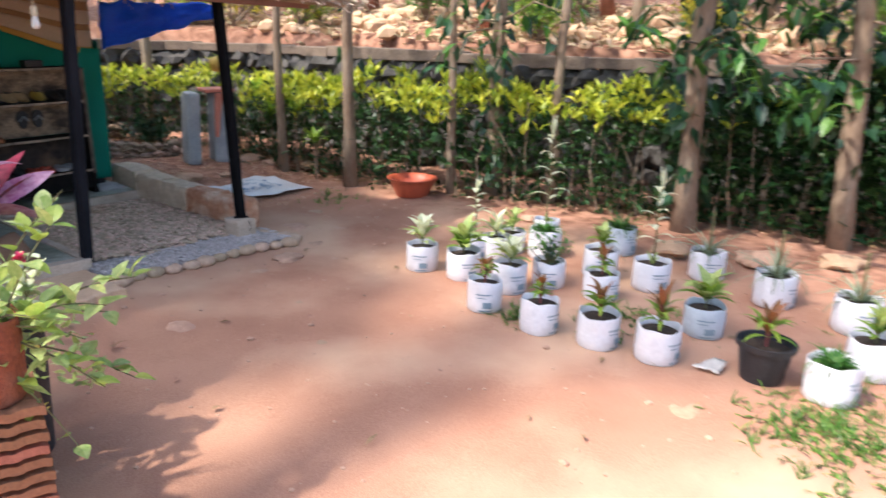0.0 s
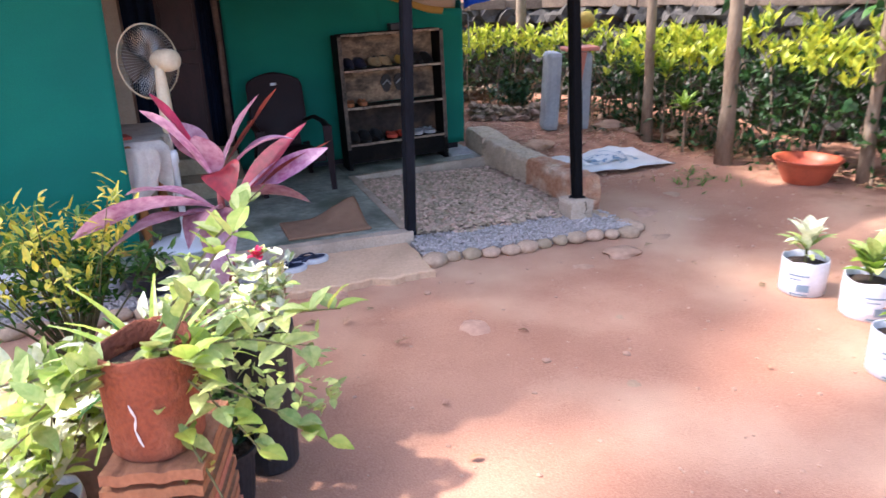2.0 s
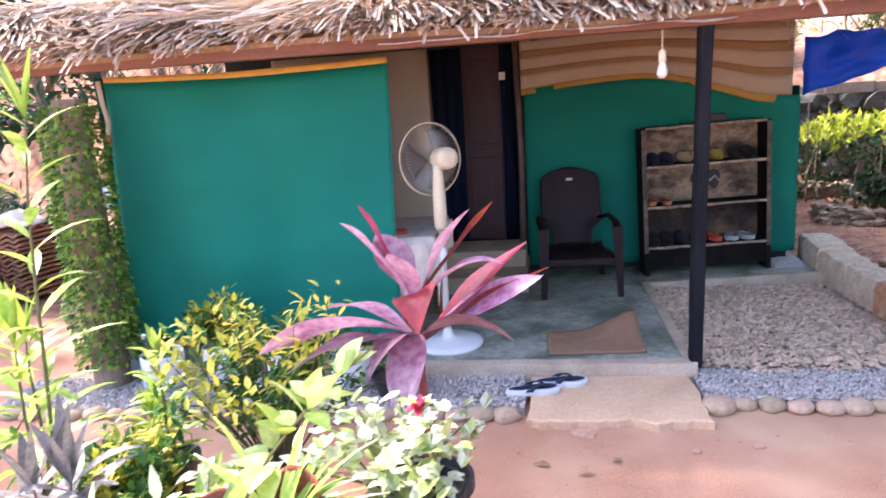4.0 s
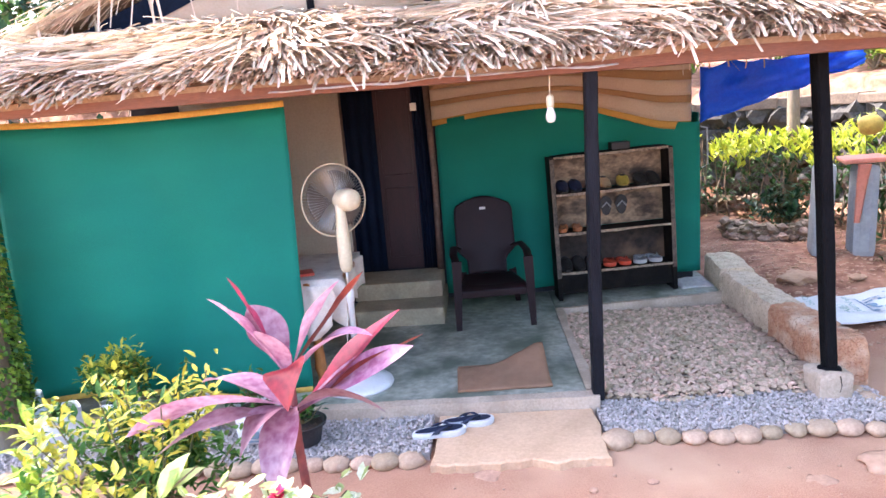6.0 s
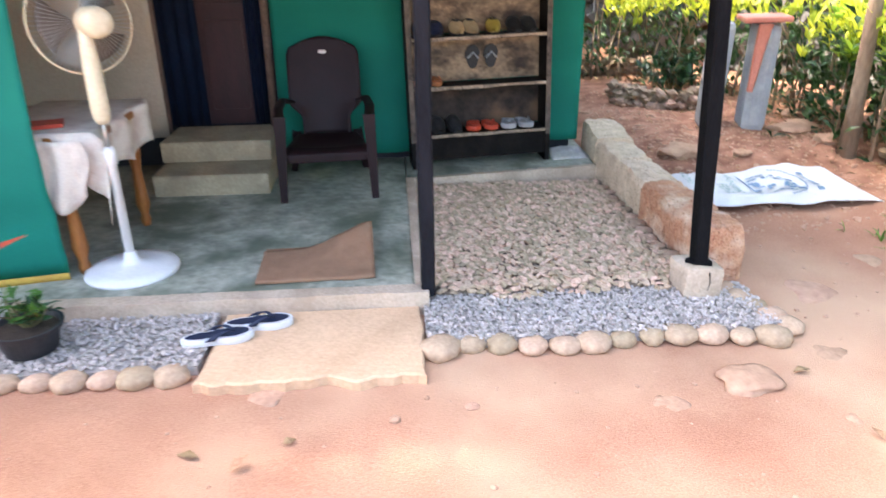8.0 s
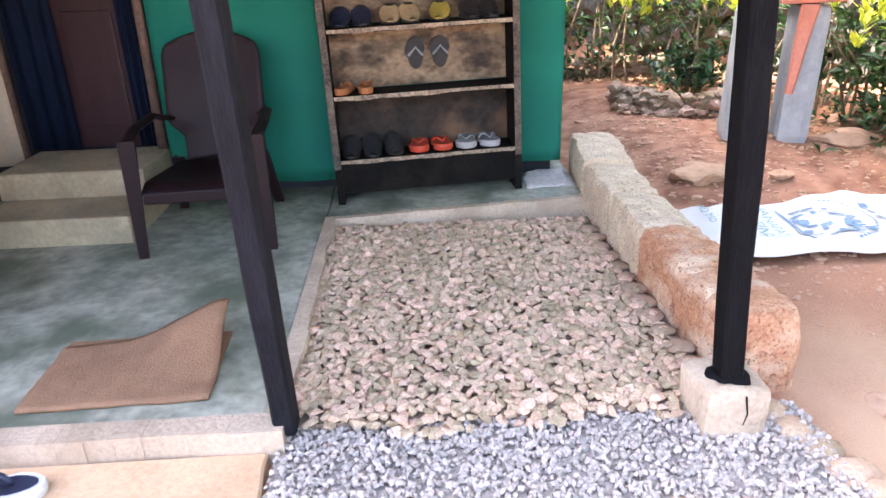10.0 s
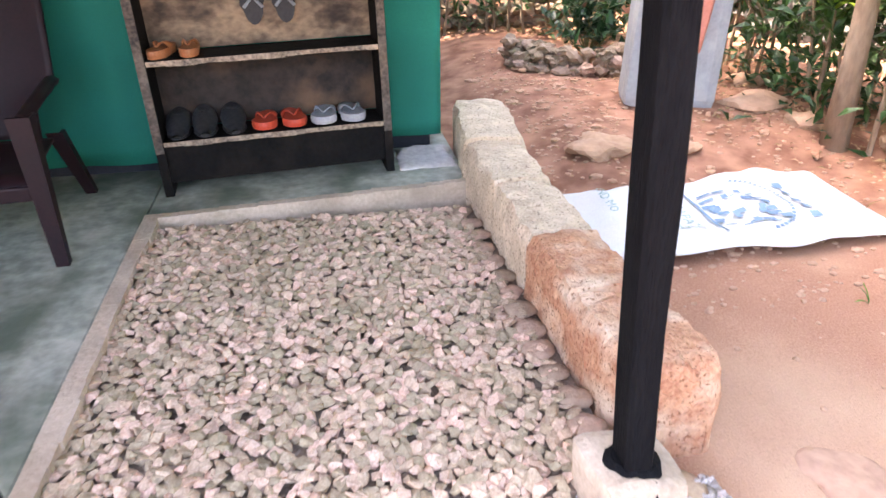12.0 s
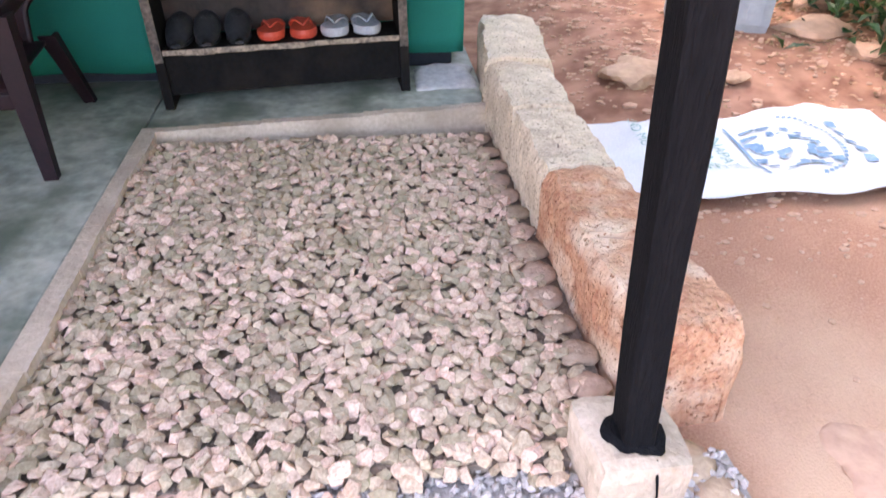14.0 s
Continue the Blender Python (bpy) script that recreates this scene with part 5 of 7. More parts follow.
def rose():
    rnd = random.Random(31)
    t = thing("rose_bush", -1.1, -1.91, 0, 0, "rose bush with whitish-green leaves in a tall black pot", "potted plant", "plants at the path")
    bm = bmesh.new()
    lathe(bm, [(0.085, 0), (0.09, 0.01), (0.108, 0.48), (0.118, 0.485), (0.118, 0.51), (0.11, 0.51), (0.108, 0.48), (0.106, 0.46)], 28)
    part("pot", bm, BLACKPLASTIC, t)
    part("soil", soil_mesh(0.107, 0.47, 3), SOIL, t)
    la, lb = bmesh.new(), bmesh.new()
    for k in range(9):
        e = Vector((rnd.gauss(0, 0.13), rnd.gauss(-0.06, 0.13), rnd.uniform(0.58, 0.75)))
        st = bmesh.new()
        tube(st, [(0, 0, 0.47), Vector((0, 0, 0.47)).lerp(e, 0.5) + 0.03 * rnd_dir(rnd), e], [0.005, 0.004, 0.002], 5)
        part("stem", st, STEM, t)
        for i in range(22):
            p = Vector((0, 0, 0.47)).lerp(e, rnd.uniform(0.35, 1.05)) + 0.05 * rnd_dir(rnd)
            d = rnd_dir(rnd, 0.8)
            for q in (-0.5, 0, 0.5):
                blade(la if rnd.random() < 0.65 else lb, p, Matrix.Rotation(q * 1.4, 3, "Z") @ d, rnd.uniform(0.035, 0.055), 0.028, 0.3, 0.15, 3)
    for k in range(8):
        e = Vector((rnd.gauss(0.02, 0.1), rnd.gauss(-0.2, 0.09), rnd.uniform(0.3, 0.55)))
        for i in range(14):
            blade(lb, e + 0.06 * rnd_dir(rnd), rnd_dir(rnd, 0.8), 0.045, 0.026, 0.3, 0.2, 3)
    part("leaves", la, WHITELEAF, t)
    part("lower_leaves", lb, PALELEAF, t)
    fl = bmesh.new()
    for k in range(16):
        blade(fl, (0.03, -0.1, 0.77), rnd_dir(rnd, 0.7), 0.035, 0.025, 0.3, 0.3, 3)
    part("flower", fl, PINKFLOWER, t, "small pink flower")


rose()


def arched_leaf(bm, base, tip, width, arch, fold=0.3, widest=0.5, segs=14, wave=0.0, twist=0.0):
    """A long leaf that rises from base and bows over to tip."""
    base, tip = Vector(base), Vector(tip)
    mid = base.lerp(tip, 0.5) + Vector((0, 0, arch))
    at = lambda t: base.lerp(mid, t).lerp(mid.lerp(tip, t), t)
    rows = []
    for i in range(segs + 1):
        t = i / segs
        d = (at(min(1, t + 0.04)) - at(max(0, t - 0.04))).normalized()
        side = d.cross(Vector((0, 0, 1)))
        side = side.normalized() if side.length > 0.08 else Vector((1, 0, 0))
        side = Matrix.Rotation(twist * (0.4 + t), 3, d) @ side
        up = side.cross(d)
        w = 0.5 * width * (0.22 + 0.78 * math.sin(0.5 * math.pi * t / widest) ** 1.6 if t < widest else math.cos(0.5 * math.pi * (t - widest) / (1 - widest)) ** 0.85)
        w = max(w, 0.0015)
        p = at(t)
        e = wave * math.sin(t * 9)
        rows.append([bm.verts.new(p + side * w * k + up * (abs(k) * w * fold + e * w * k)) for k in (-1, -0.5, 0, 0.5, 1)])
    for a, b in zip(rows, rows[1:]):
        for k in range(4):
            bm.faces.new((a[k], a[k + 1], b[k + 1], b[k]))


def cordyline():
    rnd = random.Random(8)
    t = thing("cordyline", -1.145, -1.575, 0, 0, "cordyline with long pink and red leaves in a black pot", "potted plant", "plants at the path")
    bm = bmesh.new()
    lathe(bm, [(0.1, 0), (0.105, 0.01), (0.13, 0.3), (0.145, 0.305), (0.145, 0.34), (0.13, 0.34), (0.12, 0.3), (0.115, 0.28)], 28)
    part("pot", bm, BLACKPLASTIC, t)
    part("soil", soil_mesh(0.118, 0.29, 4), SOIL, t)
    st = bmesh.new()
    tube(st, [(0, 0, 0.28), (0.01, 0.005, 0.45), (0.0, 0.0, 0.7), (0.004, 0, 0.97)], [0.017, 0.015, 0.014, 0.01], 8)
    part("stem", st, REDSTEM, t, smooth=True)
    upper = [
        # the tip's x, y and z, the width, how far it bows
        (-0.17, 0.06, 1.2, 0.075, 0.03), (-0.205, -0.02, 1.16, 0.1, 0.05), (0.17, 0.04, 1.175, 0.085, 0.05), (0.235, 0.07, 1.19, 0.065, 0.0), (0.265, -0.05, 1.03, 0.085, 0.11), (-0.05, -0.1, 1.08, 0.08, 0.03), (0.03, -0.15, 0.86, 0.095, 0.13), (-0.13, 0.1, 1.1, 0.085, 0.04),
    ]
    lower = [
        (0.4, 0.03, 1.0, 0.1, 0.02), (0.375, -0.04, 0.99, 0.08, 0.03), (0.29, -0.1, 0.82, 0.1, 0.09), (-0.45, -0.13, 0.8, 0.105, 0.1), (-0.36, -0.17, 0.75, 0.1, 0.1), (-0.3, 0.08, 0.87, 0.1, 0.09), (-0.12, -0.16, 0.73, 0.1, 0.11), (-0.03, -0.2, 0.58, 0.095, 0.14), (0.33, 0.1, 1.06, 0.08, 0.02),
    ]
    for whorl, height, reds in ((upper, 0.89, (0, 3, 6)), (lower, 0.78, (0, 8))):
        for k, (x, y, z, width, arch) in enumerate(whorl):
            bm = bmesh.new()
            arched_leaf(bm, (0.02 * x, 0.02 * y, height + 0.01 * (k % 4)), (x, y, z), width * 1.36, arch, 0.22, 0.5, 14, 0.12 * rnd.uniform(-1, 1), rnd.uniform(-0.7, 0.7))
            red = k in reds
            part("leaf", bm, REDLEAF if red else PINKLEAF, t, "deep red leaf" if red else "pink leaf with pale sky sheen in its colour", smooth=True)


cordyline()


def tile_stack():
    t = thing("tile_stack", -1.345, -2.51, 0, -14, "stack of clay roof tiles used as a plant stand", "tile stack")
    for k in range(13):
        def f(u, v):
            x, y = -0.105 + 0.21 * u, -0.14 + 0.28 * v
            return (x, y, 0.005 * smoothstep(0.3, 0.8, abs(math.cos(u * math.pi * 2.5))) + (0.006 if v < 0.06 else 0.0))
        bm = sheet(f, 30, 5, 0.024)
        bmesh.ops.translate(bm, verts=bm.verts, vec=(0.006 * noise.noise((k * 1.7, 0, 0)) * 2, 0.012 * noise.noise((k * 2.1, 5, 0)), 0.036 + k * 0.0405))
        part("roof_tile", bm, TERRACOTTA, t)
    return t


tile_stack()


def red_bag_plant():
    """The fabric bag on the tiles, with trailing variegated shoots."""
    rnd = random.Random(77)
    t = thing("trailing_plant", -1.36, -2.51, 0.548, 0, "terracotta fabric bag with trailing pale green variegated shoots", "potted plant", "plants at the path")
    part("grow_bag", bag_mesh(0.1, 0.245, 61, 0.0), BAGRED, t, "worn terracotta fabric bag with white scuffs", smooth=True)
    part("soil", soil_mesh(0.092, 0.19, 9), SOIL, t)
    bm = bmesh.new()
    for a, b in (((-0.2, 0.15), (-0.1, 0.12)), ((-0.1, 0.12), (-0.16, 0.09)), ((-0.16, 0.09), (-0.06, 0.05))):
        p = [Vector((0.103 * math.cos(-1.75 + q[0]), 0.103 * math.sin(-1.75 + q[0]), q[1])) for q in (a, b)]
        tube(bm, [p[0], p[0].lerp(p[1], 0.5) * 1.005, p[1]], [0.0012, 0.003, 0.0015], 5)
    part("scuffs", bm, RUBBERWHITE, t, "white scuff marks")
    la, lb = bmesh.new(), bmesh.new()
    shoots = [((0.3, -0.1, 0.05), 0.34, 0.2), ((0.42, -0.06, 0.1), 0.4, 0.3), ((0.22, -0.22, -0.14), 0.34, 0.5), ((0.3, 0.1, 0.36), 0.42, 0.1), ((0.22, -0.02, 0.3), 0.36, 0.1), ((-0.26, -0.06, 0.03), 0.3, 0.3), ((-0.36, 0.0, 0.0), 0.4, 0.3),
              ((-0.2, -0.15, 0.02), 0.3, 0.4), ((0.1, -0.16, 0.08), 0.25, 0.4), ((0.36, -0.12, -0.2), 0.25, 0.2), ((0.2, -0.18, 0.0), 0.3, 0.3), ((0.14, -0.2, -0.3), 0.3, 0.2), ((0.36, 0.02, -0.02), 0.3, 0.3), ((-0.3, -0.12, -0.1), 0.3, 0.5)]
    for e, l, dr in shoots:
        e = Vector(e) + Vector((0, 0, 0.17))
        s = Vector((0.05 * rnd.uniform(-1, 1), 0.05 * rnd.uniform(-1, 1), 0.19))
        mid = s.lerp(e, 0.5) + Vector((0, 0, 0.07))
        pts = [s.lerp(mid, u).lerp(mid.lerp(e, u), u) for u in (0, 0.2, 0.4, 0.6, 0.8, 1)]
        st = bmesh.new()
        tube(st, pts, [0.004, 0.0035, 0.003, 0.003, 0.0025, 0.0015], 5)
        part("shoot", st, STEM, t)
        for i in range(13):
            u = rnd.uniform(0.2, 1.0)
            p = s.lerp(mid, u).lerp(mid.lerp(e, u), u)
            d = (e - s).normalized() * 0.4 + rnd_dir(rnd, 0.6)
            blade(la if rnd.random() < 0.6 else lb, p, d, rnd.uniform(0.05, 0.085), rnd.uniform(0.036, 0.056), rnd.uniform(0.3, 1.0), 0.2, 5, 0, 0.36)
    part("pale_leaves", la, PALELEAF, t)
    part("green_leaves", lb, BRIGHTLIME, t)


red_bag_plant()


def yellow_flower():
    rnd = random.Random(4)
    t = thing("flowering_plant", -2.95, -1.82, 0, 0, "yellow flower on a leafy stem in a clay pot", "potted plant", "plants at the path")
    bm = bmesh.new()
    lathe(bm, [(0.1, 0), (0.13, 0.26), (0.145, 0.27), (0.145, 0.3), (0.125, 0.3), (0.12, 0.27)], 24)
    part("pot", bm, COPING, t)
    st, la, fl = bmesh.new(), bmesh.new(), bmesh.new()
    tube(st, [(0, 0, 0.27), (0.05, 0, 0.6), (0.12, -0.02, 0.88)], [0.008, 0.006, 0.004], 6)
    bush(st, la, rnd, Vector((0, 0, 0.27)), 0.35, 0.2, 120, 0.08, 0.03, 8)
    for k in range(12):
        blade(fl, (0.12, -0.02, 0.87), rnd_dir(rnd, 0.9) * 0.6 + Vector((0, 0, 0.7)), 0.1, 0.06, 0.3, 0.5, 4)
    part("stem", st, STEM, t)
    part("leaves", la, GREENLEAF, t)
    part("flower", fl, YELLOWFLOWER, t, "large yellow flower")


yellow_flower()


# ---- low block wall, slab, sack, tub ----
def wall_block(y0, y1, x0a, x1a, x0b, x1b, top, material, label, seed, end=False):
    """One block of the low wall; its ends have their own widths."""
    bm = bmesh.new()
    n, mseg = 26, 8
    rings = []
    for i in range(n + 1):
        t = i / n
        y = y0 + (y1 - y0) * t
        a, b = x0a + (x0b - x0a) * t, x1a + (x1b - x1a) * t
        tp = top + 0.012 * noise.noise((seed, y * 5, 0))
        shrink = 1.0
        if end and t < 0.25:
            shrink = 0.6 + 0.4 * math.sqrt(1 - (1 - t / 0.25) ** 2)
        cx, hw = (a + b) / 2, (b - a) / 2 * shrink
        sec = [(-1, 0), (-1.0, 0.25), (-1.0, 0.5), (-1.0, 0.72), (-0.98, 0.9), (-0.88, 1.0), (-0.6, 1.01), (-0.3, 1.01), (0, 1.02), (0.3, 1.0), (0.6, 0.99), (0.88, 0.98), (1.0, 0.84), (1.02, 0.6), (1.03, 0.3), (1.05, 0)]
        ring = []
        for u, w in sec:
            p = Vector((cx + hw * u, y, -0.03 + (tp * (0.6 + 0.4 * shrink) + 0.03) * w))
            p += Vector((0.014 * noise.noise(p * 11 + Vector((seed, 0, 0))) + 0.009 * noise.noise(p * 38), 0.01 * noise.noise(p * 9), 0.012 * noise.noise(p * 13 + Vector((0, seed, 0))) + 0.007 * noise.noise(p * 34)))
            ring.append(bm.verts.new(p))
        if rings:
            for k in range(len(sec) - 1):
                bm.faces.new((rings[-1][k], ring[k], ring[k + 1], rings[-1][k + 1]))
        rings.append(ring)
    bm.faces.new(rings[0])
    bm.faces.new(rings[-1][::-1])
    bmesh.ops.recalc_face_normals(bm, faces=bm.faces)
    return tagged(part("wall_block", bm, material), label, "stone block", "low wall beside the gravel")


wall_block(1.215, 1.64, 1.185, 1.41, 1.17, 1.4, 0.285, GRANITE, "pale granite block with a worn top", 1)
wall_block(2.3, 1.63, 1.245, 1.5, 1.165, 1.425, 0.3, GRANITE, "rough pale boulder at the hut's end of the low wall", 6, True)
wall_block(0.815, 1.205, 1.19, 1.42, 1.185, 1.4, 0.275, GRANITE, "pale grey granite block in the low wall", 2)
wall_block(0.475, 0.805, 1.2, 1.43, 1.19, 1.42, 0.275, LATERITE, "orange-red laterite block in the low wall", 3)
wall_block(0.14, 0.465, 1.23, 1.475, 1.2, 1.44, 0.265, LATERITE, "rounded laterite end block of the low wall", 4, True)


def step_slab():
    rnd = random.Random(2)
    bm = bmesh.new()
    out = []
    for i in range(29):
        out.append((-0.87 + 0.825 * i / 28, -0.57 + 0.012 * rnd.uniform(-1, 1) + 0.035 * noise.noise((i * 0.28, 3, 0))))
    for i in range(1, 8):
        out.append((-0.045 + 0.008 * rnd.uniform(-1, 1), -0.57 + 0.52 * i / 8))
    out += [(-0.05, -0.05), (-0.85, -0.05)]
    for i in range(1, 8):
        out.append((-0.86 + 0.01 * rnd.uniform(-1, 1), -0.05 - 0.52 * i / 8))
    lo = [bm.verts.new((x, y, -0.02)) for x, y in out]
    up = [bm.verts.new((x, y, 0.036)) for x, y in out]
    cx, cy = -0.45, -0.3
    ins = [bm.verts.new((cx + (x - cx) * 0.985, cy + (y - cy) * 0.97, 0.042)) for x, y in out]
    n = len(out)
    for k in range(n):
        bm.faces.new((lo[k], lo[(k + 1) % n], up[(k + 1) % n], up[k]))
        bm.faces.new((up[k], up[(k + 1) % n], ins[(k + 1) % n], ins[k]))
    bm.faces.new(ins)
    tagged(part("step_slab", bm, SANDSTONE), "tan sandstone slab with a chipped edge before the porch", "stone slab")


step_slab()


def sack():
    t = thing("sack", 2.14, 1.29, 0.03, -2, "empty white woven sack with blue and green printing on the earth", "sack")
    def top(x, y):
        u, v = (x + 0.62) / 1.24, (y + 0.31) / 0.62
        edge = min(1, 8 * min(u, 1 - u, v, 1 - v))
        return edge * (0.045 + 0.04 * noise.noise((x * 3.2, y * 3.2, 0)) + 0.024 * noise.noise((x * 8, y * 8, 3))) + 0.07 * smoothstep(0.6, 1.0, v) * smoothstep(0.35, 0.75, u) * edge + 0.004
    def f(u, v):
        x = -0.62 + 1.24 * u + 0.02 * noise.noise((v * 4, 0, 1))
        y = -0.31 + 0.62 * v + 0.035 * noise.noise((u * 4, 0, 5)) + 0.05 * u
        return (x, y, top(x, y))
    part("sack_cloth", sheet(f, 60, 30, 0.004), SACK, t, smooth=True)
    def patch(bm, u0, u1, v0, v1, n=4):
        g = [[bm.verts.new(Vector(f(u0 + (u1 - u0) * i / n, v0 + (v1 - v0) * j / n)) + Vector((0, 0, 0.007))) for i in range(n + 1)] for j in range(n + 1)]
        for j in range(n):
            for i in range(n):
                bm.faces.new((g[j][i], g[j][i + 1], g[j + 1][i + 1], g[j + 1][i]))
    rnd = random.Random(6)
    def lettering(text, u, v, size, name, material, label):
        """Printed capitals that read towards the sack's near edge."""
        cu = bpy.data.curves.new(name, "FONT")
        cu.body, cu.size, cu.resolution_u = text, size, 2
        ob = bpy.data.objects.new(name, cu)
        scene.collection.objects.link(ob)
        me = bpy.data.meshes.new_from_object(ob.evaluated_get(bpy.context.evaluated_depsgraph_get()))
        bpy.data.objects.remove(ob)
        bm = bmesh.new()
        bm.from_mesh(me)
        bpy.data.meshes.remove(me)
        bmesh.ops.triangulate(bm, faces=bm.faces)
        bmesh.ops.subdivide_edges(bm, edges=[e for e in bm.edges if e.calc_length() > 0.02], cuts=1)
        for q in bm.verts:
            w = f(u + q.co.y / 1.24, v - q.co.x / 0.62)
            q.co = Vector((w[0], w[1], w[2] + 0.008))
        part(name, bm, material, t, label)
    lettering("SEND MO", 0.125, 0.8, 0.05, "green_lettering", PRINT_GREEN, "faded green lettering")
    lettering("FINE", 0.27, 0.52, 0.1, "green_lettering", PRINT_GREEN, "faded green lettering")
    lettering("MANAPATT", 0.345, 0.74, 0.065, "green_lettering", PRINT_GREEN, "faded green lettering")
    bm = bmesh.new()
    for k in range(26):
        a = -1.3 + 2.6 * k / 26
        u, v = 0.52 + 0.17 * math.cos(a), 0.42 + 0.34 * math.sin(a)
        patch(bm, u, u + 0.012, v, v + 0.022, 1)
    for v in (0.2, 0.3, 0.4, 0.52, 0.62):
        patch(bm, 0.725, 0.76, v, v + 0.06, 1)
    part("blue_lettering", bm, PRINT_BLUE, t, "faded blue round printing")["kind"] = "stuff"
    bm = bmesh.new()
    for k in range(44):
        u, v = 0.43 + 0.2 * rnd.random(), 0.16 + 0.5 * rnd.random() ** 1.4
        patch(bm, u, u + rnd.uniform(0.01, 0.04), v, v + rnd.uniform(0.015, 0.05), 1)
    patch(bm, 0.42, 0.43, 0.1, 0.72, 4)
    part("blue_picture", bm, PRINT_BLUE, t, "faded blue picture")["kind"] = "stuff"


sack()


def tub():
    t = thing("tub", 3.2, 0.02, ground_z(3.2, 0.02), 0, "round red plastic tub on the earth by the hedge", "tub")
    bm = bmesh.new()
    lathe(bm, [(0.15, 0), (0.16, 0.01), (0.215, 0.13), (0.235, 0.17), (0.25, 0.175), (0.25, 0.19), (0.225, 0.185), (0.2, 0.12), (0.15, 0.03), (0.02, 0.025)], 36)
    part("tub_body", bm, TUBRED, t, smooth=True)


tub()


def wash_stand():
    z = ground_z(2.45, 2.65)
    t = thing("washing_stand", 2.5, 2.55, z - 0.03, -16, "grey cement washing stand with two slab legs and a reddish top", "washing stand")
    bm = bmesh.new()
    box(bm, -0.25, -0.09, -0.14, 0.14, 0, 0.8, 0.05, pose(0, 0, 0, 0, 2, 0))
    part("leg", bm, PIPE, t)
    bm = bmesh.new()
    box(bm, 0.05, 0.24, -0.14, 0.14, 0, 0.8, 0.06, pose(0, 0, 0, 0, 1, 0))
    part("leg", bm, PIPE, t)
    bm = bmesh.new()
    box(bm, 0.0, 0.33, -0.18, 0.18, 0.8, 0.84, 0.014, pose(0, 0, 0, 0, -2, 0))
    part("top_slab", bm, SALMON, t, "reddish weathered top slab")
    bm = bmesh.new()
    rows = []
    for i in range(9):
        k = i / 8
        x0, x1, y, z = 0.07 - 0.02 * k, 0.17 - 0.075 * k, -0.185 + 0.012 * math.sin(k * 5), 0.8 - 0.48 * k
        rows.append([bm.verts.new(q) for q in ((x0, y, z), (x0 + 0.012, y - 0.016, z), (x1 - 0.012, y - 0.016, z), (x1, y, z))])
    for p, q in zip(rows, rows[1:]):
        for k in range(4):
            bm.faces.new((p[k], p[(k + 1) % 4], q[(k + 1) % 4], q[k]))
    bm.faces.new(rows[0][::-1])
    bm.faces.new(rows[-1])
    part("salmon_strip", bm, SALMON, t, "salmon-coloured plastic strip hanging down")
    c = thing("coconut", 2.7, 2.54, z + 0.815, 0, "yellow-brown coconut lying on the washing stand", "coconut")
    bm = bmesh.new()
    rock(bm, (0, 0, 0.085), (0.1, 0.085, 0.085), 3, 3, 0.12)
    part("husk", bm, COCONUT, c, smooth=True)
    bm = bmesh.new()
    rock(bm, (0.02, 0, 0.165), (0.025, 0.025, 0.012), 5, 1, 0.3)
    part("stalk_end", bm, STEM, c)


wash_stand()


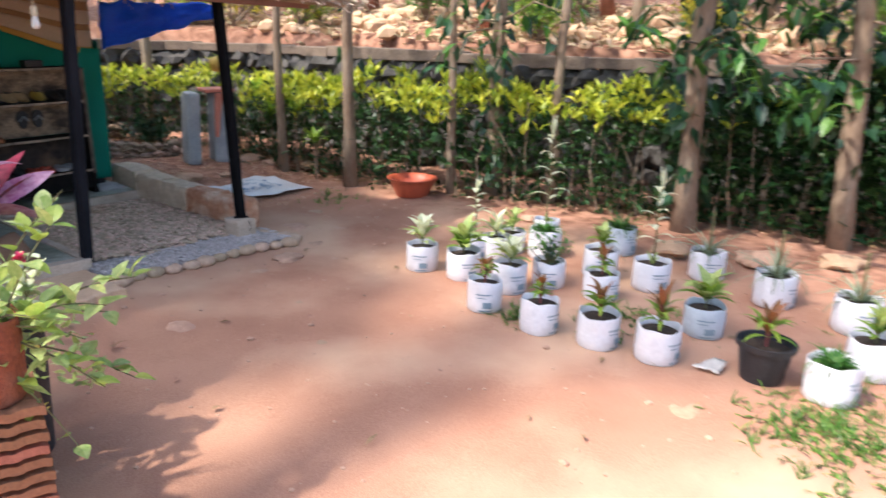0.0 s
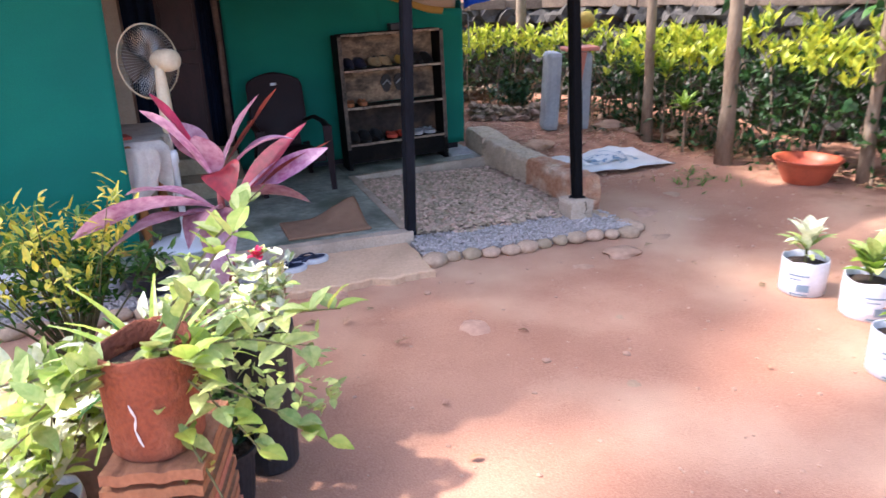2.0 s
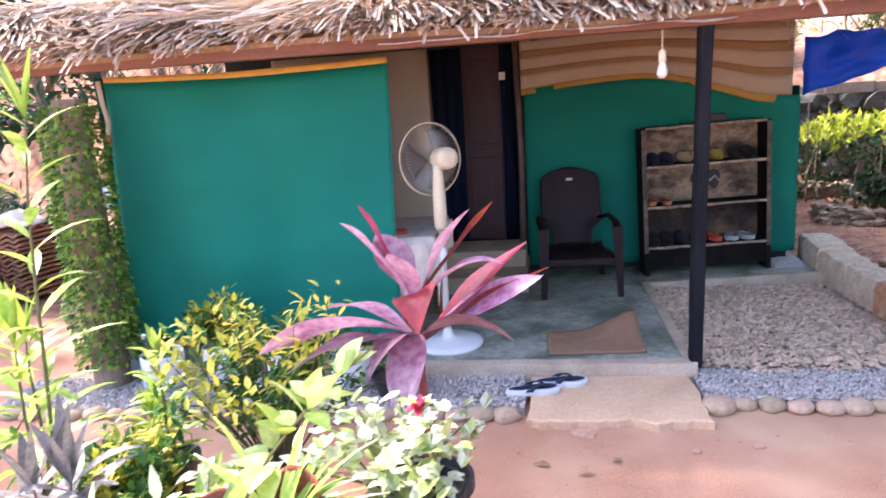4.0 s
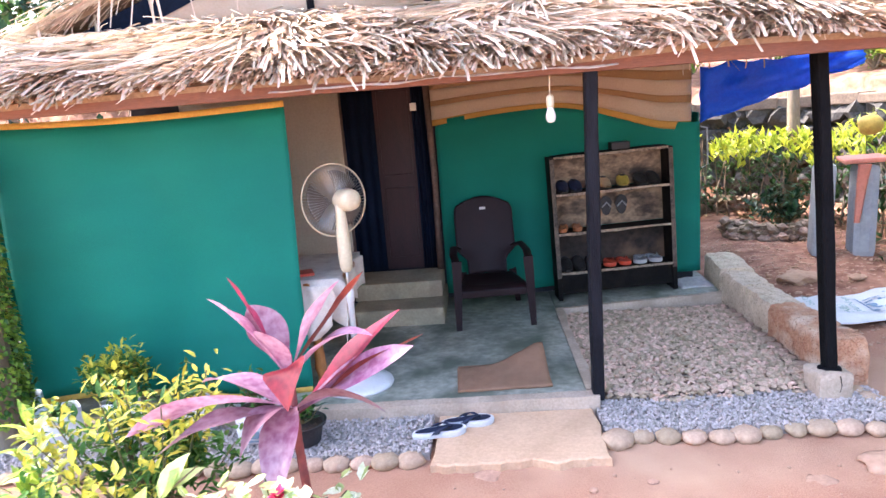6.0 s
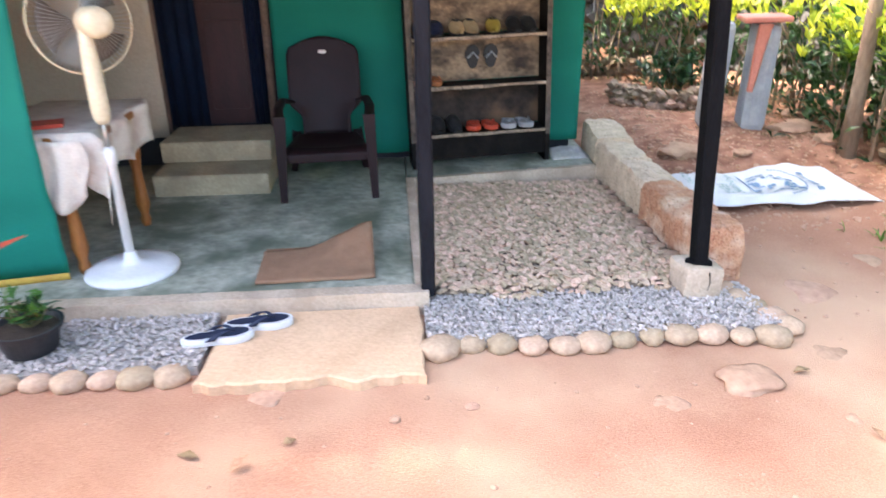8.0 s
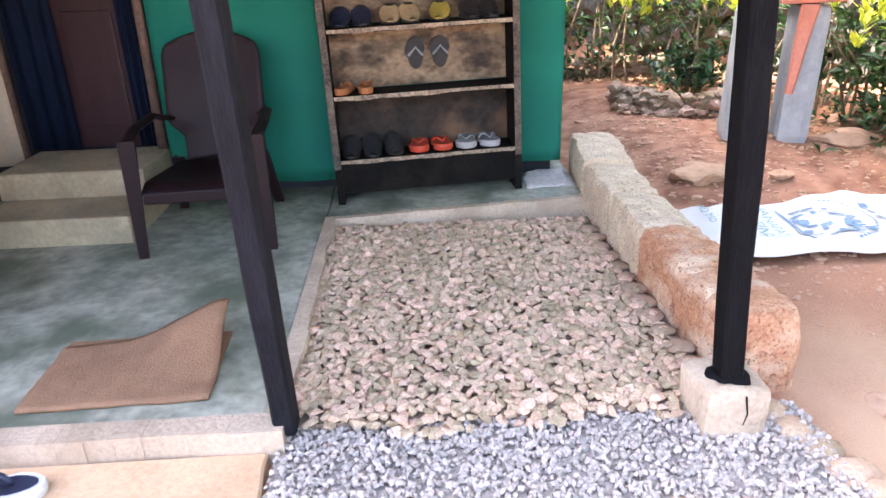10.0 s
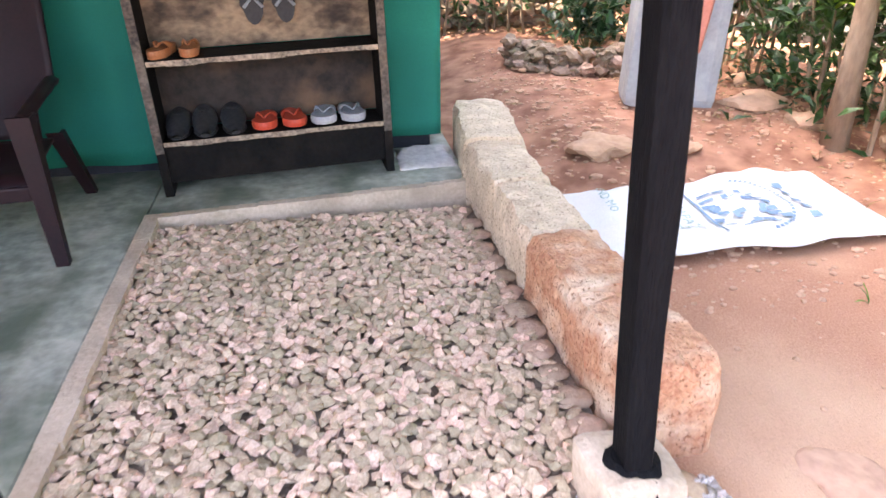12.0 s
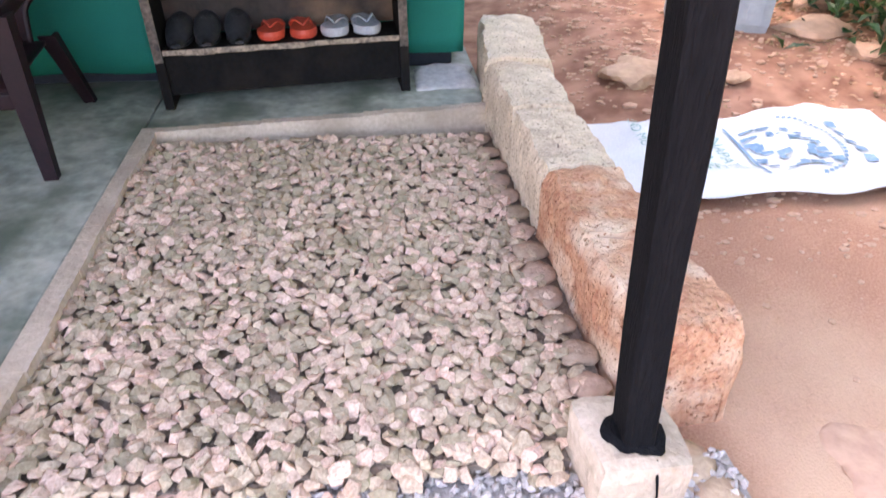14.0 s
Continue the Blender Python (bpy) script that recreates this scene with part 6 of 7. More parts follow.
# ---- porch furniture ----
def chair():
    t = thing("plastic_chair", -0.53, 1.5, 0.1, 4, "dark maroon plastic armchair with a small white label", "chair")
    def seat(u, v):
        x, y = (-0.235 + 0.47 * u) * (1 - 0.22 * v), -0.29 + 0.5 * v
        return (x, y, 0.305 - 0.03 * v - 0.025 * math.sin(math.pi * u) * math.sin(math.pi * v) - 0.035 * (1 - smoothstep(0, 0.14, v)))
    part("seat", sheet(seat, 16, 16, 0.012), CHAIRP, t, smooth=True)
    def back(u, v):
        w = 0.15 + 0.075 * smoothstep(0.18, 0.36, v)
        k = max(0.0, (v - 0.84) / 0.16)
        w *= 0.72 + 0.28 * math.sqrt(max(0.0, 1 - k * k))
        x = w * (2 * u - 1)
        bow = 1 - (2 * u - 1) ** 2
        return (x, 0.2 + 0.17 * v + 0.04 * bow, 0.27 + 0.535 * v + 0.035 * bow * v)
    rest = part("backrest", sheet(back, 20, 26, 0.014), CHAIRP, t, smooth=True)
    for s in (-1, 1):
        pts = [(s * 0.2, 0.29, 0.47), (s * 0.25, 0.12, 0.52), (s * 0.262, -0.12, 0.515), (s * 0.25, -0.285, 0.49)]
        def arm(u, v, pts=pts):
            i = min(2, int(u * 3))
            a, b = Vector(pts[i]), Vector(pts[i + 1])
            p = a.lerp(b, u * 3 - i)
            return (p.x + (v - 0.5) * 0.055, p.y, p.z - 0.014 * (2 * v - 1) ** 2)
        part("armrest", sheet(arm, 18, 6, 0.014), CHAIRP, t, smooth=True)
        for y0, y1, x0, x1, top, wide in ((-0.3, -0.27, 0.262, 0.247, 0.49, 0.034), (0.34, 0.23, 0.235, 0.19, 0.29, 0.028)):
            bm = bmesh.new()
            for i in range(8):
                k = i / 7
                w = 0.02 + (wide - 0.02) * k
                cx, cy, z = s * (x0 + (x1 - x0) * k), y0 + (y1 - y0) * k, top * k
                # an open angle, as moulded legs are
                out = [(-1, -1), (1, -1), (1, 1), (0.55, 1), (0.55, -0.5), (-1, -0.5)]
                ring = [bm.verts.new((cx + s * p * w, cy + q * w * 0.9, z)) for p, q in out]
                if i:
                    for q in range(6):
                        bm.faces.new((last[q], last[(q + 1) % 6], ring[(q + 1) % 6], ring[q]))
                else:
                    bm.faces.new(ring[::-1])
                last = ring
            bm.faces.new(last)
            bmesh.ops.recalc_face_normals(bm, faces=bm.faces)
            part("leg", bm, CHAIRP, t)
    bm = bmesh.new()
    box(bm, -0.024, 0.024, 0.366, 0.372, 0.735, 0.762, 0.002)
    part("label_tag", bm, RUBBERWHITE, rest, "small white label")
    bm = bmesh.new()
    box(bm, -0.225, 0.225, -0.3, -0.282, 0.225, 0.275, 0.008)
    part("apron", bm, CHAIRP, t)


chair()


RACK = pose(-0.012, 1.72, 0.105, 0, -1.5, 3.6)


def on_rack(x, y, z):
    """A place in the shoe rack, in the world."""
    return RACK @ Vector((x, y, z))


def shoe_rack():
    t = thing("shoe_rack", 0, 0, 0, 0, "dark weathered wooden shoe rack with flaking back boards", "shoe rack")
    t.matrix_world = RACK
    for x in (0.0, 0.885):
        bm = bmesh.new()
        box(bm, x, x + 0.035, 0, 0.2, 0, 1.1, 0.004)
        side = part("side_panel", bm, SHELFWOOD, t)
        bm = bmesh.new()
        box(bm, x + 0.002, x + 0.033, -0.004, 0.002, 0.18, 1.09)
        part("worn_edge", bm, SIDEEDGE, side, "worn front edge")
    for z in (0.2, 0.505, 0.805, 1.085):
        bm = bmesh.new()
        box(bm, 0.034, 0.886, 0.004, 0.19, z, z + 0.022, 0.003)
        s = part("shelf", bm, SHELFWOOD, t)
        bm = bmesh.new()
        for i in range(24):
            x = 0.036 + i * 0.0354
            h = 0.006 * noise.noise((x * 9, z, 0))
            box(bm, x, x + 0.0354, -0.001, 0.005, z + 0.002 + h, z + 0.021)
        part("shelf_edge", bm, SHELFEDGE, s, "pale worn shelf edge")
    bm = bmesh.new()
    box(bm, 0.034, 0.886, 0.02, 0.035, 0.0 + 0.05, 0.2, 0.003)
    part("kick_board", bm, SHELFWOOD, t)
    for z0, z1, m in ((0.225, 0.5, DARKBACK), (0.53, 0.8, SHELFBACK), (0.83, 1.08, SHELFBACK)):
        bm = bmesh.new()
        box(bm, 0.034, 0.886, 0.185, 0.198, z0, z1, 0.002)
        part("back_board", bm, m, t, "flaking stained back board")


shoe_rack()


def slipper(name, x, y, z, rz, length, sole, strap, label, wide=1.0):
    t = thing(name, x, y, z, rz, label, "slipper", "footwear")
    def outline(k):
        a = 2 * math.pi * k / 24
        c, s = math.cos(a), math.sin(a)
        w = 0.19 - 0.035 * math.cos(a) * -1 if c > 0 else 0.155
        return (0.5 * length * c, wide * length * (w - 0.03 * (abs(c) < 0.4)) * s)
    bm = bmesh.new()
    lo = [bm.verts.new((*outline(k), 0)) for k in range(24)]
    mi = [bm.verts.new((outline(k)[0] * 1.03, outline(k)[1] * 1.06, 0.016)) for k in range(24)]
    up = [bm.verts.new((outline(k)[0], outline(k)[1], 0.03)) for k in range(24)]
    for k in range(24):
        j = (k + 1) % 24
        bm.faces.new((lo[k], lo[j], mi[j], mi[k]))
        bm.faces.new((mi[k], mi[j], up[j], up[k]))
    bm.faces.new(lo[::-1])
    bm.faces.new(up)
    part("sole", bm, sole[1], t)
    bm = bmesh.new()
    v = [bm.verts.new((outline(k)[0] * 0.9, outline(k)[1] * 0.74, 0.0325)) for k in range(24)]
    bm.faces.new(v)
    part("insole", bm, sole[0], t)
    for s in (-1, 1):
        bm = bmesh.new()
        a, b, c = Vector((length * 0.22, 0, 0.034)), Vector((length * 0.08, s * wide * length * 0.13, 0.07)), Vector((-length * 0.1, s * wide * length * 0.16, 0.02))
        def f(u, w, a=a, b=b, c=c):
            p = a.lerp(b, u).lerp(b.lerp(c, u), u)
            return (p.x + (w - 0.5) * 0.026 * (0.5 + u), p.y, p.z + 0.004)
        part("strap", sheet(f, 8, 2, 0.005), strap, t, smooth=True)
    return t


slipper("flip_flop", -0.84, -0.27, 0.043, 12, 0.27, (NAVY, RUBBERWHITE), NAVY, "navy flip-flop with a thick white sole on the slab")
slipper("flip_flop", -0.7, -0.17, 0.043, 8, 0.27, (NAVY, RUBBERWHITE), NAVY, "navy flip-flop with a thick white sole on the slab")
for dx, rz in ((0.425, 82), (0.53, 98)):
    slipper("red_slipper", *on_rack(dx, 0.1, 0.23), rz - 176, 0.19, (REDRUBBER, REDRUBBER), REDRUBBER, "red rubber slipper on the rack's bottom shelf", wide=1.4)
for dx, rz in ((0.66, 80), (0.765, 98)):
    slipper("grey_slipper", *on_rack(dx, 0.1, 0.23), rz - 176, 0.2, (GREYRUBBER, PALEGREY), GREYRUBBER, "grey slipper with a pale rim on the bottom shelf", wide=1.4)
for dx, rz in ((0.09, 70), (0.19, 86)):
    slipper("tan_slipper", *on_rack(dx, 0.1, 0.53), rz - 176, 0.19, (ORANGELEATHER, ORANGELEATHER), ORANGELEATHER, "orange-brown sandal on the middle shelf")


def shoe(x, y, z, rz, length, m, label):
    t = thing("shoe", x, y, z, rz, label, "shoe", "footwear")
    bm = bmesh.new()
    n, rings = 12, []
    for i in range(11):
        k = i / 10
        cx = -length / 2 + length * k
        w = 0.04 * (0.75 + 0.5 * math.sin(math.pi * min(1, k * 0.9 + 0.15))) * (1 if 0 < k < 1 else 0.55)
        h = (0.085 - 0.045 * smoothstep(0.3, 0.9, k)) * (1 if k < 1 else 0.6)
        ring = [bm.verts.new((cx, w * math.cos(2 * math.pi * q / n), max(0.012, h * 0.5 + h * 0.5 * math.sin(2 * math.pi * q / n)))) for q in range(n)]
        if rings:
            for q in range(n):
                bm.faces.new((rings[-1][q], rings[-1][(q + 1) % n], ring[(q + 1) % n], ring[q]))
        else:
            bm.faces.new(ring)
        rings.append(ring)
    bm.faces.new(rings[-1][::-1])
    part("upper", bm, m, t, smooth=True)
    bm = bmesh.new()
    lathe(bm, [(0.045, 0.0), (0.05, 0.006), (0.048, 0.014)], 20)
    for v in bm.verts:
        v.co.x *= length / 0.1
        v.co.y *= 0.95
    part("sole", bm, BLACKRUBBER, t)
    bm = bmesh.new()
    rock(bm, (-length * 0.22, 0, 0.078), (length * 0.2, 0.026, 0.008), 2, 2, 0.05)
    part("opening", bm, BLACKRUBBER, t)


for k, (dx, z, rz, l, m, lab) in enumerate([
        (0.09, 0.327, 88, 0.2, BLACKRUBBER, "black leather shoe on the bottom shelf"), (0.19, 0.327, 92, 0.2, BLACKRUBBER, "black leather shoe on the bottom shelf"), (0.3, 0.327, 94, 0.2, BLACKRUBBER, "black leather shoe on the bottom shelf"),
        (0.1, 0.932, 86, 0.2, NAVY, "dark navy shoe on the top shelf"), (0.2, 0.932, 92, 0.2, NAVY, "dark navy shoe on the top shelf"), (0.33, 0.932, 88, 0.18, BEIGE, "beige open shoe on the top shelf"), (0.42, 0.932, 94, 0.18, BEIGE, "beige open shoe on the top shelf"),
        (0.56, 0.932, 80, 0.19, COCONUT, "yellowish shoe on the top shelf"), (0.7, 0.932, 90, 0.2, BLACKRUBBER, "black shoe on the top shelf"), (0.79, 0.932, 92, 0.2, BLACKRUBBER, "black shoe on the top shelf")]):
    shoe(*on_rack(dx, 0.095, z - 0.102), rz - 176, l, m, lab)
for dx in (0.44, 0.56):
    t = thing("hung_slipper", *on_rack(dx, 0.165, 0.68), 4, "black slipper hung flat on the rack's back board", "slipper", "footwear")
    bm = bmesh.new()
    n = 20
    a = [bm.verts.new((0.045 * math.cos(q * 2 * math.pi / n) * (1.1 if math.sin(q * 2 * math.pi / n) > 0 else 0.85), -0.01, 0.075 * math.sin(q * 2 * math.pi / n))) for q in range(n)]
    b = [bm.verts.new((v.co.x, 0.012, v.co.z)) for v in a]
    for q in range(n):
        bm.faces.new((a[q], b[q], b[(q + 1) % n], a[(q + 1) % n]))
    bm.faces.new(a)
    bm.faces.new(b[::-1])
    part("sole", bm, BLACKRUBBER, t)
    bm = bmesh.new()
    tube(bm, [(-0.035, -0.014, -0.01), (0, -0.03, 0.03), (0.035, -0.014, -0.01)], 0.007, 6)
    part("strap", bm, GREYRUBBER, t)
bm = bmesh.new()
box(bm, 0.48, 0.62, 0.05, 0.15, 1.109, 1.165, 0.006, RACK)
tagged(part("small_box", bm, BLACKPLASTIC), "small black box on top of the shoe rack", "box")


def fan():
    t = thing("pedestal_fan", -1.335, 0.3, 0.1, 0, "white pedestal fan with a wire cage on the porch", "fan")
    bm = bmesh.new()
    lathe(bm, [(0.2, 0), (0.205, 0.008), (0.2, 0.022), (0.15, 0.034), (0.06, 0.045), (0.035, 0.06), (0.024, 0.1)], 40)
    part("base", bm, FANBASE, t, "round white base", smooth=True)
    bm = bmesh.new()
    lathe(bm, [(0.02, 0.04), (0.02, 0.5), (0.026, 0.505), (0.027, 0.56), (0.018, 0.58)], 16)
    part("lower_pole", bm, FANBASE, t, smooth=True)
    bm = bmesh.new()
    tube(bm, [(0, 0, 0.55), (0.0, 0, 0.72)], 0.009, 12)
    part("inner_pole", bm, WIRE, t, smooth=True)
    bm = bmesh.new()
    lathe(bm, [(0.022, 0.68), (0.034, 0.7), (0.038, 0.75), (0.036, 0.9), (0.027, 1.02), (0.024, 1.06)], 20)
    part("control_neck", bm, FANWHITE, t, "yellowed control neck", smooth=True)
    ax = Vector((-0.66, 0.75, -0.06)).normalized()
    q = ax.to_track_quat("Z", "Y").to_matrix().to_4x4()
    head = Matrix.Translation((0.02, 0.03, 1.08)) @ q
    bm = bmesh.new()
    lathe(bm, [(0.03, -0.1), (0.055, -0.09), (0.063, -0.05), (0.06, 0.02), (0.045, 0.05), (0.02, 0.055)], 24)
    bmesh.ops.transform(bm, matrix=head, verts=bm.verts)
    part("motor_housing", bm, FANWHITE, t, "yellowed motor housing", smooth=True)
    bm = bmesh.new()
    R, zc = 0.205, 0.11
    for i in range(64):
        a = 2 * math.pi * i / 64
        c, s = math.cos(a), math.sin(a)
        tube(bm, [(0.04 * c, 0.04 * s, zc - 0.06), (0.12 * c, 0.12 * s, zc - 0.055), (0.185 * c, 0.185 * s, zc - 0.035), (R * c, R * s, zc)], 0.0012, 4, False)
        tube(bm, [(R * c, R * s, zc), (0.185 * c, 0.185 * s, zc + 0.04), (0.12 * c, 0.12 * s, zc + 0.06), (0.04 * c, 0.04 * s, zc + 0.065)], 0.0012, 4, False)
    bmesh.ops.transform(bm, matrix=head, verts=bm.verts)
    cage = part("cage", bm, WIRE, t, "thin wire cage")
    cage["kind"] = "stuff"
    bm = bmesh.new()
    tube(bm, [(R * math.cos(2 * math.pi * i / 48), R * math.sin(2 * math.pi * i / 48), zc) for i in range(49)], 0.005, 6, False)
    bmesh.ops.transform(bm, matrix=head, verts=bm.verts)
    part("cage_rim", bm, FANWHITE, cage)
    for k in range(3):
        bm = bmesh.new()
        def f(u, v, k=k):
            a = 2.094 * k + (v - 0.5) * (0.9 + 0.5 * u)
            r = 0.03 + 0.14 * u
            return (r * math.cos(a), r * math.sin(a), zc + 0.02 * (v - 0.5) * 2)
        bm.free()
        bm = sheet(f, 6, 8, 0.002)
        bmesh.ops.transform(bm, matrix=head, verts=bm.verts)
        part("fan_blade", bm, BLADE, t, "smoky plastic blade", smooth=True)


fan()


def table():
    t = thing("side_table", -1.8, 0.58, 0.1, 0, "small varnished wooden table with turned legs behind the screen", "table")
    bm = bmesh.new()
    box(bm, -0.42, 0.42, -0.3, 0.38, 0.6, 0.635, 0.006)
    part("tabletop", bm, VARNISH, t)
    for x, y in ((0.25, -0.27), (0.34, 0.32), (-0.36, 0.32), (-0.36, -0.27)):
        bm = bmesh.new()
        lathe(bm, [(0.022, 0), (0.028, 0.03), (0.02, 0.06), (0.036, 0.12), (0.03, 0.2), (0.024, 0.3), (0.034, 0.42), (0.026, 0.45), (0.036, 0.48), (0.036, 0.6)], 14, 0, x, y)
        part("leg", bm, VARNISH, t, smooth=True)
    c = thing("table_cloth", -1.8, 0.58, 0.738, 0, "pale printed cloth draped over the table's edge", "cloth")
    def f(u, v):
        x = -0.1 + 0.6 * u
        y = -0.36 + 0.8 * v
        z = 0.004
        over = max(0.0, x - 0.42)
        if over:
            z, x = -over * 2.4 - 0.02 * math.sin(v * 14), 0.43 + 0.02 * math.sin(v * 17)
        if y < -0.3:
            k = -0.3 - y
            z -= k * 4.5 * (0.6 + 0.4 * math.sin(u * 9))
            y = -0.305 - 0.01 * math.sin(u * 20)
        return (x, y, z)
    part("cloth", sheet(f, 40, 40, 0.003), CLOTH, c, smooth=True)
    def g(u, v):
        return (0.12 + 0.26 * u + 0.02 * math.sin(v * 5), -0.325 - 0.012 * math.sin(u * 14), -0.02 - v * (0.22 + 0.1 * math.sin(u * 3)))
    part("cloth_flap", sheet(g, 16, 10, 0.003), CLOTH, c, smooth=True)
    b = thing("red_book", -1.66, 0.42, 0.745, 20, "thin red book lying on the cloth", "book")
    bm = bmesh.new()
    box(bm, -0.1, 0.1, -0.06, 0.06, 0, 0.018, 0.003)
    part("cover", bm, REDRUBBER, b)


table()


def door_mat():
    t = thing("door_mat", -0.5, 0.29, 0.104, 2, "folded brown coir mat with a lifted corner on the porch", "mat")
    def f(u, v):
        x, y = -0.26 + 0.52 * u, -0.19 + (0.34 + 0.05 * u) * v
        lift = 0.11 * smoothstep(0.35, 1.0, u) * smoothstep(0.2, 1.0, v)
        return (x - 0.03 * lift, y + 0.012 * noise.noise((u * 3, 0, 2)), 0.012 + lift + 0.004 * noise.noise((u * 6, v * 6, 0)))
    part("mat_top", sheet(f, 24, 16, 0.012), MATCLOTH, t, smooth=True)
    def g(u, v):
        return (-0.255 + 0.51 * u, -0.185 + 0.37 * v, 0.008)
    part("mat_fold", sheet(g, 8, 8, 0.007), MATCLOTH, t)


door_mat()


def bulb():
    t = thing("bulb", -0.205, -0.16, 1.552, 0, "white bulb hanging on a cord from the eave beam", "bulb")
    bm = bmesh.new()
    lathe(bm, [(0.005, -0.022), (0.016, -0.018), (0.024, -0.003), (0.023, 0.013), (0.016, 0.036), (0.013, 0.05)], 20)
    part("glass", bm, BULBGLASS, t, smooth=True)
    bm = bmesh.new()
    lathe(bm, [(0.016, 0.048), (0.018, 0.06), (0.018, 0.095), (0.008, 0.105)], 16)
    part("socket", bm, FANWHITE, t, "yellowed socket", smooth=True)
    bm = bmesh.new()
    tube(bm, [(0, 0, 0.1), (0.003, 0.01, 0.2), (0, 0.01, 0.24)], 0.003, 6)
    part("cord", bm, FANWHITE, t)


bulb()


def plaster_patch():
    def f(u, v):
        x, y = 0.93 + 0.24 * u, 1.77 + 0.24 * v
        edge = min(1, 9 * min(u, 1 - u, v, 1 - v))
        return (x + 0.02 * noise.noise((v * 4, 0, 2)), y + 0.02 * noise.noise((u * 4, 5, 2)), 0.107 + 0.03 * x + edge * (0.008 + 0.02 * smoothstep(0.3, 1.0, v) + 0.008 * noise.noise((u * 6, v * 6, 4))))
    tagged(part("plaster_patch", sheet(f, 24, 20, 0.006), PLASTER, smooth=True), "pale smeared plaster on the ledge at the hut's corner", "plaster")


plaster_patch()


def loose_bits():
    # dark pipe and pale blocks at the screen's end
    bm = bmesh.new()
    tube(bm, [(-3.22, 0.12, 0.1), (-3.25, 0.13, 0.5), (-3.3, 0.14, 0.85)], 0.035, 10)
    tagged(part("pipe", bm, BLACKWOOD, smooth=True), "short dark pipe leaning at the screen's end", "pipe")
    bm = bmesh.new()
    box(bm, -3.62, -3.4, 0.42, 0.62, 0.0, 0.42, 0.02)
    tagged(part("cement_block", bm, CEMENT_EDGE), "pale cement block beside the porch", "block")
    bm = bmesh.new()
    tube(bm, [(1.145, 1.99, 1.34), (1.19, 1.98, 1.33), (1.195, 1.98, 1.05), (1.15, 1.98, 1.03)], 0.006, 6)
    tagged(part("wire_loop", bm, GREYRUBBER), "thin pale wire at the corner of the hut", "wire")


loose_bits()


def strip_and_rag():
    t = thing("cloth_strip", -3.19, 0.17, 1.42, 0, "faded white cloth strip with an orange end hanging at the screen", "cloth")
    def f(u, v):
        return (0.03 * (u - 0.5) + 0.012 * math.sin(v * 5), 0.006 * math.sin(v * 9), v * 0.3)
    part("strip", sheet(f, 3, 12, 0.003), CREAM, t, smooth=True)
    def g(u, v):
        return (0.036 * (u - 0.5), 0.0, -0.06 + v * 0.06)
    part("strip_end", sheet(g, 3, 3, 0.004), ORANGELEATHER, t, "orange end", smooth=True)
    def h(u, v):
        return (1.36 + 0.13 * u, -3.66 + 0.13 * v * (1 - 0.5 * u), 0.02 + 0.02 * noise.noise((u * 4, v * 4, 0)) + 0.02 * u)
    tagged(part("paper_scrap", sheet(h, 6, 6, 0.003), WHITE_SHEET, smooth=True), "torn white plastic scrap on the earth", "scrap")


strip_and_rag()


def vine_column():
    rnd = random.Random(91)
    t = thing("vine_column", -3.2, -0.12, 0.02, 0, "thick column smothered in small olive-green creeper leaves", "climbing plant")
    bm = bmesh.new()
    tube(bm, [(0, 0, 0), (0.01, 0, 0.8), (0, 0.01, 1.6)], [0.1, 0.1, 0.08], 12)
    part("core", bm, BARK, t)
    la, lb = bmesh.new(), bmesh.new()
    for k in range(3600):
        a, z = rnd.uniform(0, 6.283), rnd.uniform(0.16, 1.58)
        r = 0.145 + 0.035 * noise.noise((math.cos(a) * 2, math.sin(a) * 2, z * 5)) - 0.03 * smoothstep(1.2, 1.6, z)
        d = Vector((math.cos(a), math.sin(a), 0))
        small_leaf(la if rnd.random() < 0.6 else lb, Vector((0, 0, z)) + d * r * rnd.uniform(0.85, 1.05), d + rnd_dir(rnd) * 0.7 + Vector((0, 0, -0.4)), 0.04, 0.026, rnd)
    part("creeper_leaves", la, LIMELEAF, t)["kind"] = "stuff"
    part("inner_leaves", lb, GREENLEAF, t)["kind"] = "stuff"


vine_column()


# ---- stones set by hand ----
def stones_row(name, pts, size, material, label, category, group, flat=0.6, sub=2, rough=0.3):
    base = []
    for k in range(5):
        bm = bmesh.new()
        rock(bm, (0, 0, 0), (size * 0.5, size * 0.44, size * 0.4 * flat), 40 + k + len(pts), sub, rough)
        for f in bm.faces:
            f.smooth = rough < 0.5
        me = bpy.data.meshes.new(name)
        bm.to_mesh(me)
        bm.free()
        me.materials.append(material)
        base.append(me)
    for i, (x, y, z, s, rz) in enumerate(pts):
        ob = new(name, base[i % 5])
        ob.matrix_world = pose(x, y, z, 0, 0, rz) @ Matrix.Scale(s, 4)
        tagged(ob, label, category, group)


